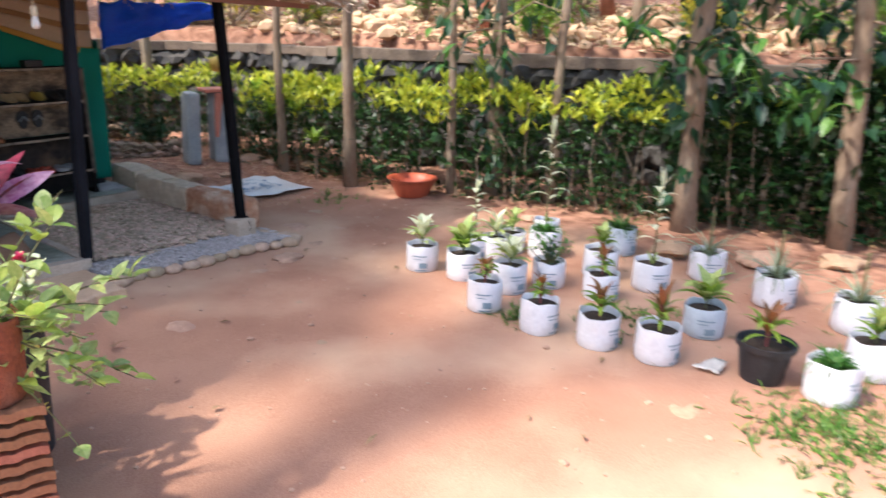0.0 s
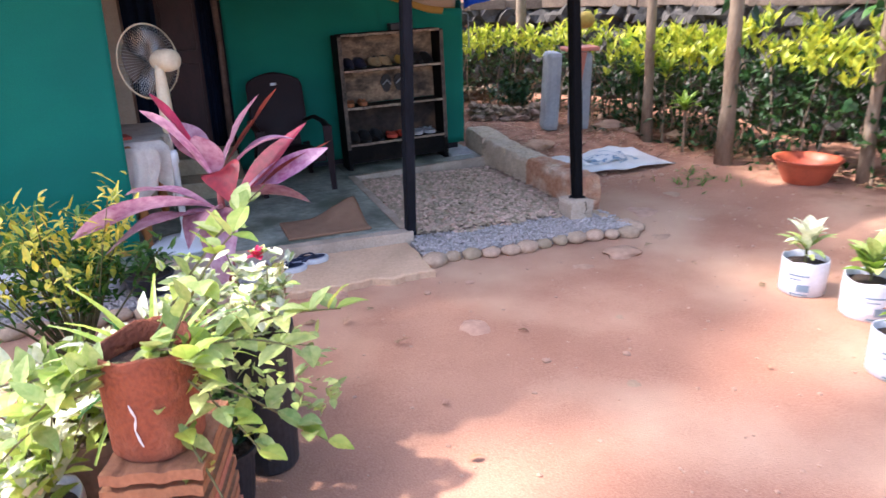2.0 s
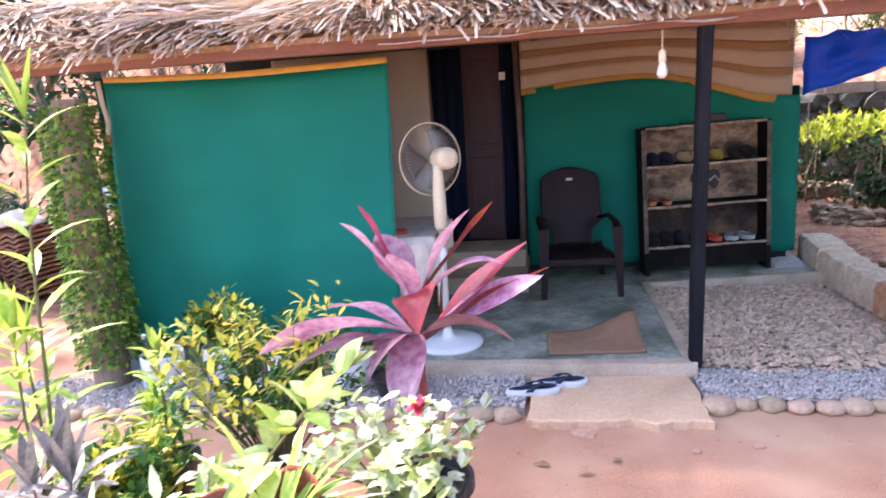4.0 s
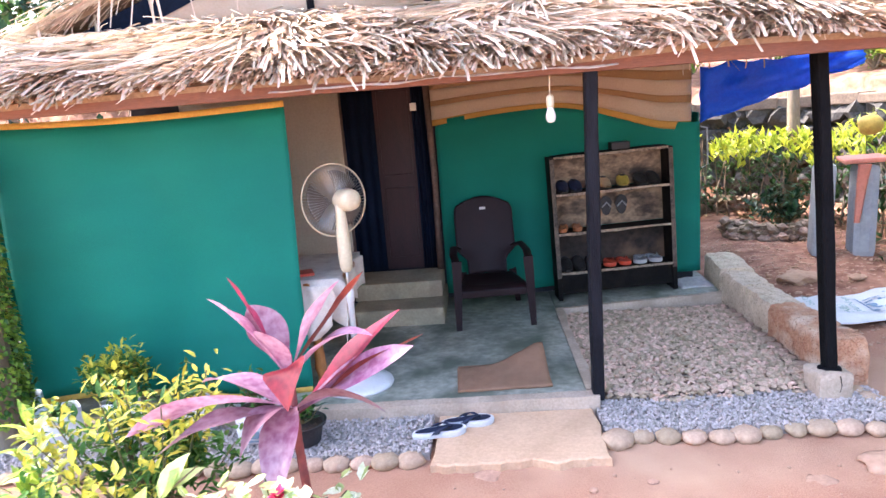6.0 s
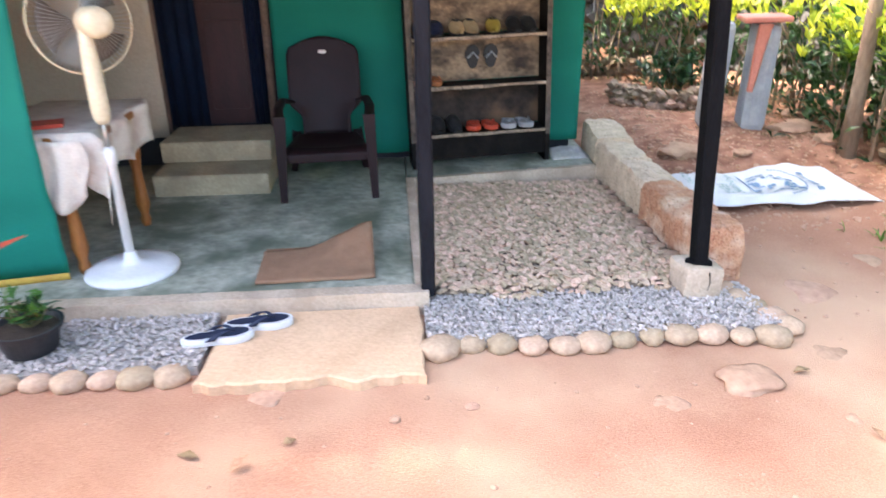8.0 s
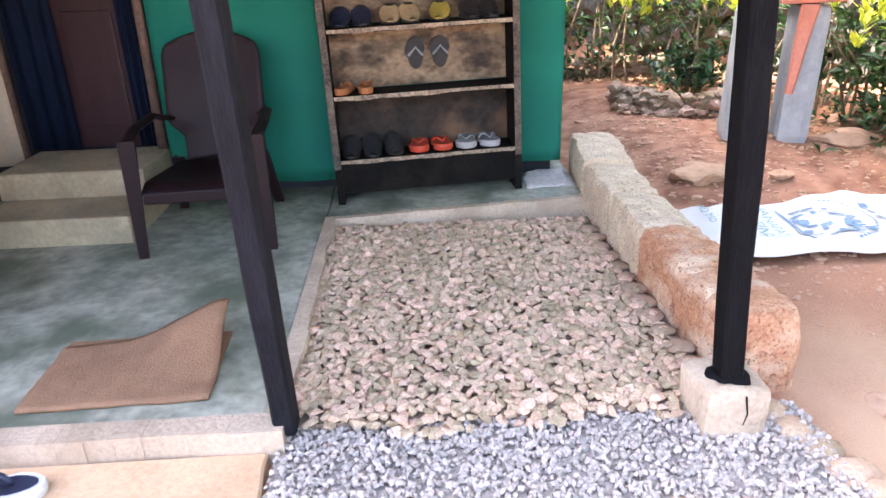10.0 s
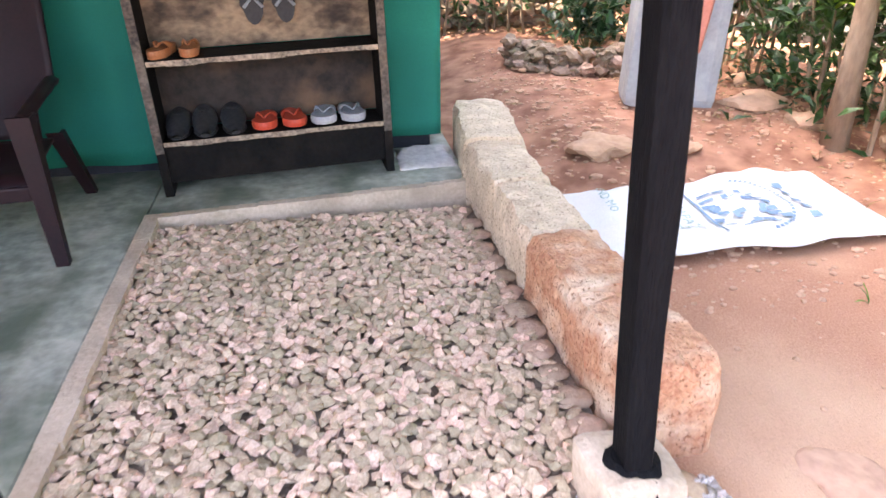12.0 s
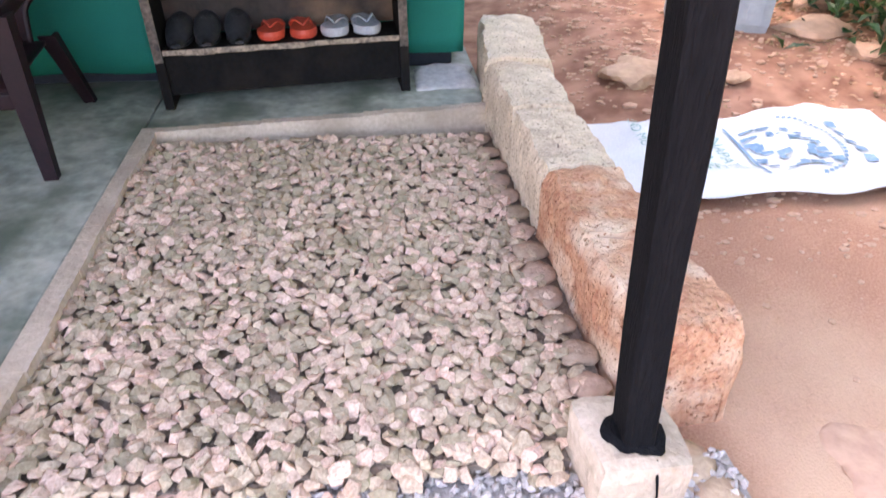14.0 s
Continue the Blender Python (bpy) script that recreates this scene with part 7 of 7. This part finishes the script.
rnd = random.Random(17)
row = []
for i in range(12):
    row.append((0.02 + i * 0.119, -0.375 + 0.012 * rnd.uniform(-1, 1) + 0.02 * math.sin(i), 0.02, rnd.uniform(0.85, 1.15) if i else 1.3, rnd.uniform(-25, 25)))
for i in range(5):
    row.append((1.43 - 0.03 * i, -0.33 + 0.085 * (i), 0.02, rnd.uniform(0.8, 1.1), rnd.uniform(0, 180)))
for i in range(23):
    row.append((-0.97 - i * 0.118, -0.47 + 0.012 * rnd.uniform(-1, 1), 0.018, rnd.uniform(0.85, 1.15), rnd.uniform(-25, 25)))
stones_row("border_stone", row, 0.13, COBBLE, "rounded tan river stone edging the gravel", "stone", "stones edging the gravel", 0.68)
row = []
for i in range(13):
    row.append((1.13 + 0.012 * rnd.uniform(-1, 1) + 0.03 * (1 - i / 13), 0.2 + i * 0.102, 0.078, rnd.uniform(0.75, 1.1), rnd.uniform(-40, 40)))
stones_row("flat_stone", row, 0.098, FLATSTONE, "flat reddish stone between gravel and low wall", "stone", "stones along the low wall", 0.32)
yard = [(1.1, -0.66, 0.005, 1.7, 10), (0.77, -0.78, -0.01, 1.1, 40), (-0.61, -0.6, -0.005, 1.0, 0), (1.72, -0.01, -0.01, 1.9, 20), (-0.09, -1.24, -0.012, 1.6, 15), (0.32, -1.94, -0.015, 1.1, 60), (0.94, -3.67, -0.012, 1.5, 15), (1.5, -0.5, -0.012, 1.1, 70),
        (1.95, -0.3, -0.012, 1.4, 0), (1.35, -0.9, -0.015, 0.9, 0), (0.62, -1.4, -0.014, 1.0, 30), (0.1, -0.72, 0.0, 0.35, 0), (1.62, -0.8, -0.015, 1.0, 0), (2.2, 0.3, -0.01, 1.2, 40)]
stones_row("yard_stone", yard, 0.13, YARDSTONE, "flat tan stone half sunk in the red earth", "stone", "stones in the yard", 0.26, 3, 0.45)
field = [(1.9, 2.0, 0.1, 2.0, 20), (2.96, 2.44, 0.12, 2.4, 20), (3.05, 2.1, 0.12, 1.6, 50), (2.3, 1.9, 0.1, 0.8, 0), (3.3, -3.3, 0.08, 2.6, 30), (3.7, -3.75, 0.08, 2.2, 0), (3.1, -2.7, 0.08, 2.0, 10), (3.2, -1.4, 0.06, 1.4, 0), (3.3, 1.7, 0.12, 1.5, 0), (3.2, 2.9, 0.13, 1.5, 10)]
stones_row("field_stone", field, 0.15, YARDSTONE, "weathered reddish stone lying on the earth", "stone", "stones by the hedge", 0.5, 3, 0.55)
ring = []
for k in range(22):
    a = radians(170 + 150 * k / 22)
    for j in range(3):
        ring.append((2.42 + (0.5 - 0.03 * j) * math.cos(a + j * 0.09) + rnd.gauss(0, 0.03), 3.75 + (0.48 - 0.03 * j) * math.sin(a + j * 0.09) + rnd.gauss(0, 0.03), 0.14 + 0.055 * j + rnd.gauss(0, 0.012), rnd.uniform(0.7, 1.25), rnd.uniform(0, 180)))
for k in range(16):
    for j in range(2):
        ring.append((1.25 + k * 0.1, 5.25 - 0.012 * k, 0.16 + 0.1 * j, rnd.uniform(1.0, 1.6), rnd.uniform(0, 180)))
stones_row("bed_stone", ring, 0.115, ROCK, "rough grey-brown stone edging a plant bed", "stone", "stones edging the plant bed", 0.75, 2, 0.8)


def bed_bush():
    rnd = random.Random(14)
    t = thing("shrub", 2.5, 3.75, 0.13, 0, "low dark broad-leaved shrub in the stone-edged bed", "shrub")
    st, la = bmesh.new(), bmesh.new()
    bush(st, la, rnd, Vector((0, 0, 0)), 0.4, 0.4, 260, 0.11, 0.05, 14)
    part("stems", st, STEM, t)
    part("leaves", la, DARKLEAF, t)
    for k, (x, y) in enumerate(((3.05, 1.3), (3.2, 2.25), (3.15, 1.75), (3.35, 2.7))):
        s = thing("sapling", x, y, ground_z(x, y), 0, "young sapling with a rosette of lime leaves", "sapling", "saplings before the hedge")
        st, la = bmesh.new(), bmesh.new()
        h = 0.4 + 0.12 * k
        tube(st, [(0, 0, 0), (0.01, 0.01, h * 0.5), (0, 0.02, h)], [0.014, 0.012, 0.008], 6)
        broad_leaves(la, rnd, (0, 0.02, h), 26, 0.18, 0.05, 1.1, 0.9, 0.06)
        part("stem", st, BARK, s)
        part("leaves", la, LIMELEAF, s)


bed_bush()


# ---- litter and weeds ----
def litter():
    rnd = random.Random(55)
    bm = bmesh.new()
    total = line_len(HEDGE_LINE)
    for k in range(2400):
        if k < 2300:
            s = rnd.uniform(1.5, total)
            x, y, dx, dy = along(HEDGE_LINE, s)
            off = -abs(rnd.gauss(0, 0.35)) + 0.25
            x, y = x + dy * off, y - dx * off
        else:
            x, y = rnd.uniform(-1, 3.4), rnd.uniform(-4.5, -0.6)
            if rnd.random() < 0.6:
                x = rnd.uniform(1.2, 3.4)
        if x < 1.6 and y > -0.6:
            continue
        small_leaf(bm, (x, y, ground_z(x, y) + 0.012), Vector((rnd.uniform(-1, 1), rnd.uniform(-1, 1), rnd.uniform(0, 0.25))), rnd.uniform(0.03, 0.085), rnd.uniform(0.015, 0.04), rnd)
    for k in range(1700):
        x, y = rnd.uniform(1.7, 3.4), rnd.uniform(1.7, 4.8)
        if noise.noise((x * 1.7, y * 1.7, 2)) < 0.25 - 0.35 * smoothstep(2.1, 2.9, x):
            continue
        small_leaf(bm, (x, y, ground_z(x, y) + 0.008), Vector((rnd.uniform(-1, 1), rnd.uniform(-1, 1), rnd.uniform(0, 0.2))), rnd.uniform(0.015, 0.05), rnd.uniform(0.01, 0.022), rnd)
    tagged(part("leaf_litter", bm, DRYLEAF), "dry brown fallen leaves under the hedge", "leaf litter", kind="stuff")
    bm = bmesh.new()
    patches = [(1.15, -4.2, 0.35, 220), (1.7, -3.0, 0.3, 60), (1.35, -2.5, 0.15, 40), (-1.0, -2.75, 0.12, 60), (-1.9, -2.6, 0.4, 200), (-2.4, -1.8, 0.5, 260), (-1.5, -1.7, 0.3, 120), (2.6, 0.5, 0.3, 40), (1.9, -4.5, 0.5, 160), (-2.9, -2.4, 0.4, 200)]
    for x0, y0, r, n in patches:
        for k in range(n):
            x, y = rnd.gauss(x0, r * 0.5), rnd.gauss(y0, r * 0.5)
            if x < 0 and -0.55 < y:
                continue
            for q in range(3):
                blade(bm, (x, y, ground_z(x, y) - 0.004), rnd_dir(rnd, 1.0) + Vector((0, 0, 0.35)), rnd.uniform(0.03, 0.09), rnd.uniform(0.006, 0.016), 0.8, 0.3, 3)
    tagged(part("weeds", bm, GRASSM), "low green weeds and grass on the earth", "weeds", kind="stuff")
    bm = bmesh.new()
    for k in range(700):
        x, y = rnd.uniform(-2.5, 3.0), rnd.uniform(-4.6, -0.55) if k < 480 else rnd.uniform(-0.5, 3.2)
        if y > -0.55:
            x = rnd.uniform(1.55, 3.0)
        s = rnd.uniform(0.003, 0.012) * (2 if rnd.random() < 0.06 else 1)
        rock(bm, (x, y, ground_z(x, y) + s * 0.2), (s, s, s * 0.6), k, 1, 0.3)
    for k in range(1800):
        x, y = rnd.uniform(1.6, 3.3), rnd.uniform(0.7, 4.2)
        if k % 3 == 0:
            x, y = rnd.uniform(1.6, 3.2), rnd.uniform(1.9, 3.6)
        s = rnd.uniform(0.004, 0.013) * (1.9 if rnd.random() < 0.1 else 1)
        rock(bm, (x, y, ground_z(x, y) + s * 0.2), (s * 1.4, s, s * 0.6), k + 900, 1, 0.4)
    tagged(part("grit", bm, YARDSTONE), "scattered crumbs of stone on the earth", "grit", kind="stuff")


litter()


# ---- background: bank, woods, tile stacks ----
def far_tree(x, y, h, r, seed, material=None, label="tall tree of the woods behind", lean=(0, 0), crown_r=1.9, leaves=700, leaf=0.24, bark=None):
    t = tree(x, y, r, lean, h, label, True, 0, seed, bark, crown_r, leaves, leaf, ground_z(x, y) - 0.05, material)
    t["group"] = "trees of the woods"
    return t


rnd = random.Random(123)
spots = [(6.4, 1.6), (7.4, 3.6), (6.6, -0.6), (7.6, -2.2), (6.9, -3.8), (8.6, 0.8), (9.4, -1.4), (9.8, 3.0), (8.2, 5.6), (6.2, 6.6), (11.5, 0.5), (10.5, -4.2), (4.6, 7.4), (8.8, -5.6), (12.0, 4.6), (2.6, 8.0), (12.5, -2.5), (7.0, 9.0)]
for k, (x, y) in enumerate(spots):
    far_tree(x, y, rnd.uniform(3.2, 5.5), rnd.uniform(0.06, 0.14), 200 + k, (GREENLEAF, LIMELEAF, BRIGHTLIME, LIMELEAF)[k % 4], lean=(rnd.uniform(-0.06, 0.06), rnd.uniform(-0.06, 0.06)), crown_r=rnd.uniform(1.5, 2.4), bark=REDBARK if k in (0, 5, 8) else None)
left = [(-6.6, 4.2), (-7.8, 6.0), (-5.6, 6.8), (-9.0, 4.4), (-8.6, 8.5), (-6.8, 9.0), (-4.4, 9.5), (-10.5, 7.0), (-11.5, 4.0), (-7.4, 2.6), (-9.6, 2.2), (-3.0, 8.5), (-12.5, 9.0), (-1.0, 9.5), (0.8, 9.0)]
for k, (x, y) in enumerate(left):
    far_tree(x, y, rnd.uniform(3.0, 5.5), rnd.uniform(0.06, 0.12), 240 + k, (DARKLEAF, GREENLEAF)[k % 2], crown_r=rnd.uniform(1.6, 2.4), leaves=800)


def bushes():
    rnd = random.Random(66)
    # the first shrubs are added to shade and cover the overbright bank
    spots = [(2.4, 7.2, 0.9), (3.7, 6.6, 0.9), (4.9, 5.4, 0.8), (5.2, 4.2, 0.7), (1.3, 7.6, 1.0), (3.0, 8.4, 1.1), (5.9, 0.4, 0.5), (6.3, 2.6, 0.6), (5.9, -1.7, 0.45), (6.8, -3.2, 0.6), (7.6, 1.4, 0.7), (6.0, 4.6, 0.6), (8.4, -0.6, 0.8), (8.2, 3.8, 0.8), (6.6, -5.0, 0.7), (4.6, 6.0, 0.6), (9.6, 1.8, 0.9), (10.5, -2.6, 0.9), (9.0, 5.0, 0.9),
             (-6.2, 2.9, 0.6), (-7.2, 4.0, 0.7), (-5.2, 4.6, 0.6), (-8.2, 3.0, 0.7), (-6.4, 5.6, 0.8), (-9.4, 6.0, 0.9)]
    for k, (x, y, r) in enumerate(spots):
        t = thing("shrub", x, y, ground_z(x, y) - 0.02, 0, "leafy green shrub on the bank" if x > 0 else "leafy shrub at the edge of the woods", "shrub", "shrubs of the bank")
        st, la = bmesh.new(), bmesh.new()
        for q in range(10):
            e = Vector((rnd.gauss(0, r * 0.45), rnd.gauss(0, r * 0.45), r * rnd.uniform(0.6, 1.3)))
            tube(st, [(0, 0, 0), e * 0.5 + 0.05 * rnd_dir(rnd), e], [0.02, 0.012, 0.004], 5)
            for i in range(46):
                small_leaf(la, e * rnd.uniform(0.4, 1.05) + 0.25 * r * rnd_dir(rnd), rnd_dir(rnd, 0.6), rnd.uniform(0.09, 0.17), rnd.uniform(0.03, 0.06), rnd)
        part("stems", st, BARK, t)
        part("leaves", la, (LIMELEAF, GREENLEAF, YELLOWLEAF)[k % 3] if x > 0 else (GREENLEAF, DARKLEAF)[k % 2], t)


bushes()


def bank_litter():
    rnd = random.Random(19)
    bm = bmesh.new()
    for k in range(7000):
        x, y = rnd.uniform(4.6, 11), rnd.uniform(-6, 8)
        if side_of(x, y) < 0.25:
            continue
        small_leaf(bm, (x, y, ground_z(x, y) + 0.02), Vector((rnd.uniform(-1, 1), rnd.uniform(-1, 1), rnd.uniform(0, 0.5))), rnd.uniform(0.08, 0.2), rnd.uniform(0.05, 0.1), rnd)
    tagged(part("bank_litter", bm, SUNLIT_LITTER), "dry leaves and husks strewn over the bank, coloured paler as sunlit", "leaf litter", kind="stuff")
    bm = bmesh.new()
    for k in range(160):
        x, y = rnd.uniform(4.8, 8), rnd.uniform(-6, 7)
        if side_of(x, y) < 0.3:
            continue
        s = rnd.uniform(0.06, 0.2)
        rock(bm, (x, y, ground_z(x, y) + s * 0.3), (s, s, s * 0.7), k, 1, 0.4)
    tagged(part("bank_stones", bm, SANDSTONE), "pale stones lying on the sunlit bank", "stones", kind="stuff")


bank_litter()


def stacked_tiles():
    """Stacks of old roof tiles beside the hut, with a zinc sheet and rags on top."""
    def f(u, v):
        return (-0.13 + 0.26 * u, -0.2 + 0.4 * v, 0.014 * math.cos(u * math.pi * 4))
    me = bpy.data.meshes.new("roof_tile")
    bm = sheet(f, 10, 2, 0.02)
    bm.to_mesh(me)
    bm.free()
    me.materials.append(TERRACOTTA)
    rnd = random.Random(3)
    for k, (x, y, n, rz) in enumerate(((-5.3, 1.2, 7, 10), (-5.6, 1.55, 13, 5), (-5.25, 1.9, 14, -8), (-5.75, 2.0, 15, 8), (-4.95, 2.35, 13, 0), (-6.2, 1.8, 12, 14), (-5.4, 2.45, 15, 4), (-6.0, 2.5, 14, 4))):
        t = thing("tile_stack", x, y, 0.02, rz, "tall stack of old clay roof tiles beside the hut", "tile stack", "stacks of roof tiles")
        for j in range(n):
            ob = new("roof_tile", me)
            ob.parent = t
            ob.matrix_local = pose(rnd.uniform(-0.012, 0.012), rnd.uniform(-0.012, 0.012), 0.03 + j * 0.042, 0, 0, rnd.uniform(-2, 2))
    def g(u, v):
        return (-5.25 + 0.75 * u, 2.1 + 0.6 * v, 0.74 + 0.1 * math.sin(math.pi * u) + 0.06 * v)
    tagged(part("zinc_sheet", sheet(g, 14, 3, 0.006), ZINC, smooth=True), "bent pale zinc sheet lying on the tile stacks", "metal sheet")
    def h(u, v):
        return (-5.55 + 0.45 * u, 1.75 + 0.35 * v, 0.68 + 0.12 * math.sin(math.pi * u) * math.sin(math.pi * v) + 0.03 * noise.noise((u * 6, v * 6, 0)))
    tagged(part("rag", sheet(h, 14, 10, 0.008), CREAM, smooth=True), "crumpled pale cloth thrown on the tile stacks", "cloth")


stacked_tiles()


# unseen tall trees added beyond the hut and the yard's edge to cast dappled shade
def shade_tree(x, y, centre, half, seed, leaves, gap=-1.0, leaf=0.34):
    """An unseen tall tree with a broad flat crown, added for its shade; gap: how open the crown is."""
    rnd = random.Random(seed)
    t = thing("shade_tree", x, y, ground_z(x, y) - 0.05, 0, "unseen tall tree added to shade the yard, with a broad leafy crown", "tree", "shade trees")
    o = Vector((x, y, ground_z(x, y) - 0.05))
    c = Vector(centre) - o
    bm = bmesh.new()
    tube(bm, [(0, 0, 0), c * 0.35 + Vector((0.1, 0, 0.6)), c * 0.7 + Vector((0, 0.1, 0.3)), c], [0.22, 0.18, 0.13, 0.08], 10)
    part("trunk", bm, BARK, t, smooth=True)
    for k in range(10):
        bm = bmesh.new()
        e = c + Vector((rnd.uniform(-0.8, 0.8) * half[0], rnd.uniform(-0.8, 0.8) * half[1], rnd.uniform(-0.4, 0.6) * half[2]))
        tube(bm, [c * 0.7, c * 0.5 + e * 0.5 - Vector((0, 0, 0.3)), e], [0.07, 0.045, 0.015], 6)
        part("limb", bm, BARK, t, smooth=True)
    bm = bmesh.new()
    n = 0
    while n < leaves:
        q = Vector((rnd.uniform(-1, 1), rnd.uniform(-1, 1), rnd.uniform(-1, 1)))
        if q.length > 1:
            continue
        p = c + Vector((q.x * half[0], q.y * half[1], q.z * half[2]))
        n += 1
        # openings are set by where each leaf's shadow meets the ground
        w = o + p - sun_way * ((o + p).z / sun_way.z)
        if noise.noise((w.x * 0.75, w.y * 0.75, seed)) < gap:
            continue
        small_leaf(bm, p, rnd_dir(rnd) + Vector((0, 0, -0.3)), leaf * rnd.uniform(0.7, 1.2), leaf * rnd.uniform(0.4, 0.55), rnd)
    part("crown", bm, GREENLEAF, t)["kind"] = "stuff"


shade_tree(-9.6, 1.6, (-7.2, 2.15, 11.5), (2.7, 0.85, 0.8), 301, 2100, -0.02)
shade_tree(-9.2, 4.6, (-5.2, 5.9, 11.5), (1.3, 2.1, 0.9), 302, 2200, -0.5)
shade_tree(-9.5, -2.5, (-5.2, 0.7, 11.5), (1.3, 1.5, 0.9), 303, 1500, 0.1)
shade_tree(-13.0, 1.5, (-10.4, 3.3, 11.5), (1.6, 1.7, 0.9), 304, 1500, -0.02)


# ---- gravel, piece by piece ----
def bed(name, x0, x1, y0, y1, z, material, label):
    def f(u, v):
        x, y = x0 + (x1 - x0) * u, y0 + (y1 - y0) * v
        return (x, y, z + 0.008 * noise.noise((x * 6, y * 6, 1)))
    bm = sheet(f, 30, 20, 0)
    r = bmesh.ops.extrude_face_region(bm, geom=bm.faces[:])
    bmesh.ops.translate(bm, verts=[v for v in r["geom"] if isinstance(v, bmesh.types.BMVert)], vec=(0, 0, -0.08))
    bmesh.ops.recalc_face_normals(bm, faces=bm.faces)
    return tagged(part(name, bm, material), label, "gravel bed", kind="structure")


def pebble_meshes(n, seed, material, points=13):
    """Angular chips: the hulls of a few points thrown round a ball, flattened on top."""
    out = []
    for k in range(n):
        rr = random.Random(seed + k)
        bm = bmesh.new()
        for q in range(points):
            d = rnd_dir(rr) * rr.uniform(0.86, 1.08)
            bm.verts.new((d.x, d.y, min(d.z, 0.6 + rr.uniform(0, 0.12))))
        r = bmesh.ops.convex_hull(bm, input=bm.verts[:])
        bmesh.ops.delete(bm, geom=[v for v in r["geom_interior"] if isinstance(v, bmesh.types.BMVert)], context="VERTS")
        bmesh.ops.recalc_face_normals(bm, faces=bm.faces)
        me = bpy.data.meshes.new("pebble")
        bm.to_mesh(me)
        bm.free()
        me.materials.append(material)
        out.append(me)
    return out


def coarse_gravel():
    rr = random.Random(71)
    b = bed("gravel_bed", -0.01, 1.2, 0.03, 1.52, 0.062, BED, "bed of coarse brown pebbles beside the porch")
    meshes = pebble_meshes(24, 900, PEBBLE)
    pts = []
    step = 0.0275
    ny = int(1.56 / (step * 0.87))
    for j in range(ny):
        for i in range(int(1.17 / step) + 1):
            x = -0.02 + (i + 0.5 * (j % 2)) * step + rr.gauss(0, 0.005)
            y = -0.06 + j * step * 0.87 + rr.gauss(0, 0.005)
            if x > 1.13 + 0.02 * (1.5 - y) or y > 1.5 or (x - 1.19) ** 2 + y ** 2 < 0.13 ** 2 or x ** 2 + y ** 2 < 0.045 ** 2:
                continue
            if y < -0.01 + 0.05 * noise.noise((x * 4, 0, 0)):
                continue
            pts.append((x, y))
    near = sorted(pts, key=lambda p: (p[0] - 0.75) ** 2 + (p[1] - 0.42) ** 2)
    one = set(near[:300])
    bm_v, bm_f = [], []
    for x, y in pts:
        s = rr.uniform(0.0165, 0.0275)
        m = pose(x, y, 0.075 - 0.03 * (1 - smoothstep(-0.04, 0.05, y)) + rr.uniform(-0.004, 0.008), rr.gauss(0, 15), rr.gauss(0, 15), rr.uniform(0, 360)) @ Matrix.Diagonal((s * rr.uniform(0.85, 1.15), s * rr.uniform(0.78, 1.0), s * rr.uniform(0.5, 0.75), 1))
        me = rr.choice(meshes)
        if (x, y) in one:
            ob = new("pebble", me)
            ob.parent = b
            ob.matrix_local = m
        else:
            o = len(bm_v)
            bm_v += [tuple(m @ v.co) for v in me.vertices]
            bm_f += [tuple(o + q for q in p.vertices) for p in me.polygons]
    me = bpy.data.meshes.new("pebbles")
    me.from_pydata(bm_v, [], bm_f)
    me.materials.append(PEBBLE_I)
    ob = new("pebbles", me)
    ob.parent = b
    ob["kind"] = "stuff"


coarse_gravel()


def fine_gravel(x0, x1, y0, y1, name, label, count, seed):
    rr = random.Random(seed)
    b = bed(name, x0, x1, y0, y1, 0.032, BED_GREY, label)
    meshes = pebble_meshes(8, 950, GRAVEL_I)
    v, f = [], []
    for k in range(count):
        x, y = rr.uniform(x0, x1), rr.uniform(y0, y1)
        s = rr.uniform(0.006, 0.0115)
        m = pose(x, y, 0.042 + rr.uniform(-0.003, 0.005), rr.uniform(0, 360), rr.uniform(0, 360), 0) @ Matrix.Diagonal((s * 1.2, s, s * 0.8, 1))
        me = rr.choice(meshes)
        o = len(v)
        v += [tuple(m @ q.co) for q in me.vertices]
        f += [tuple(o + q for q in p.vertices) for p in me.polygons]
    me = bpy.data.meshes.new("chippings")
    me.from_pydata(v, [], f)
    me.materials.append(GRAVEL_I)
    ob = new("chippings", me)
    ob.parent = b
    ob["kind"] = "stuff"


fine_gravel(-0.03, 1.4, -0.35, 0.04, "chipping_bed_east", "strip of fine blue-grey stone chippings", 3600, 5)
fine_gravel(-3.7, -0.88, -0.44, -0.04, "chipping_bed_west", "strip of fine grey chippings before the porch", 5200, 6)
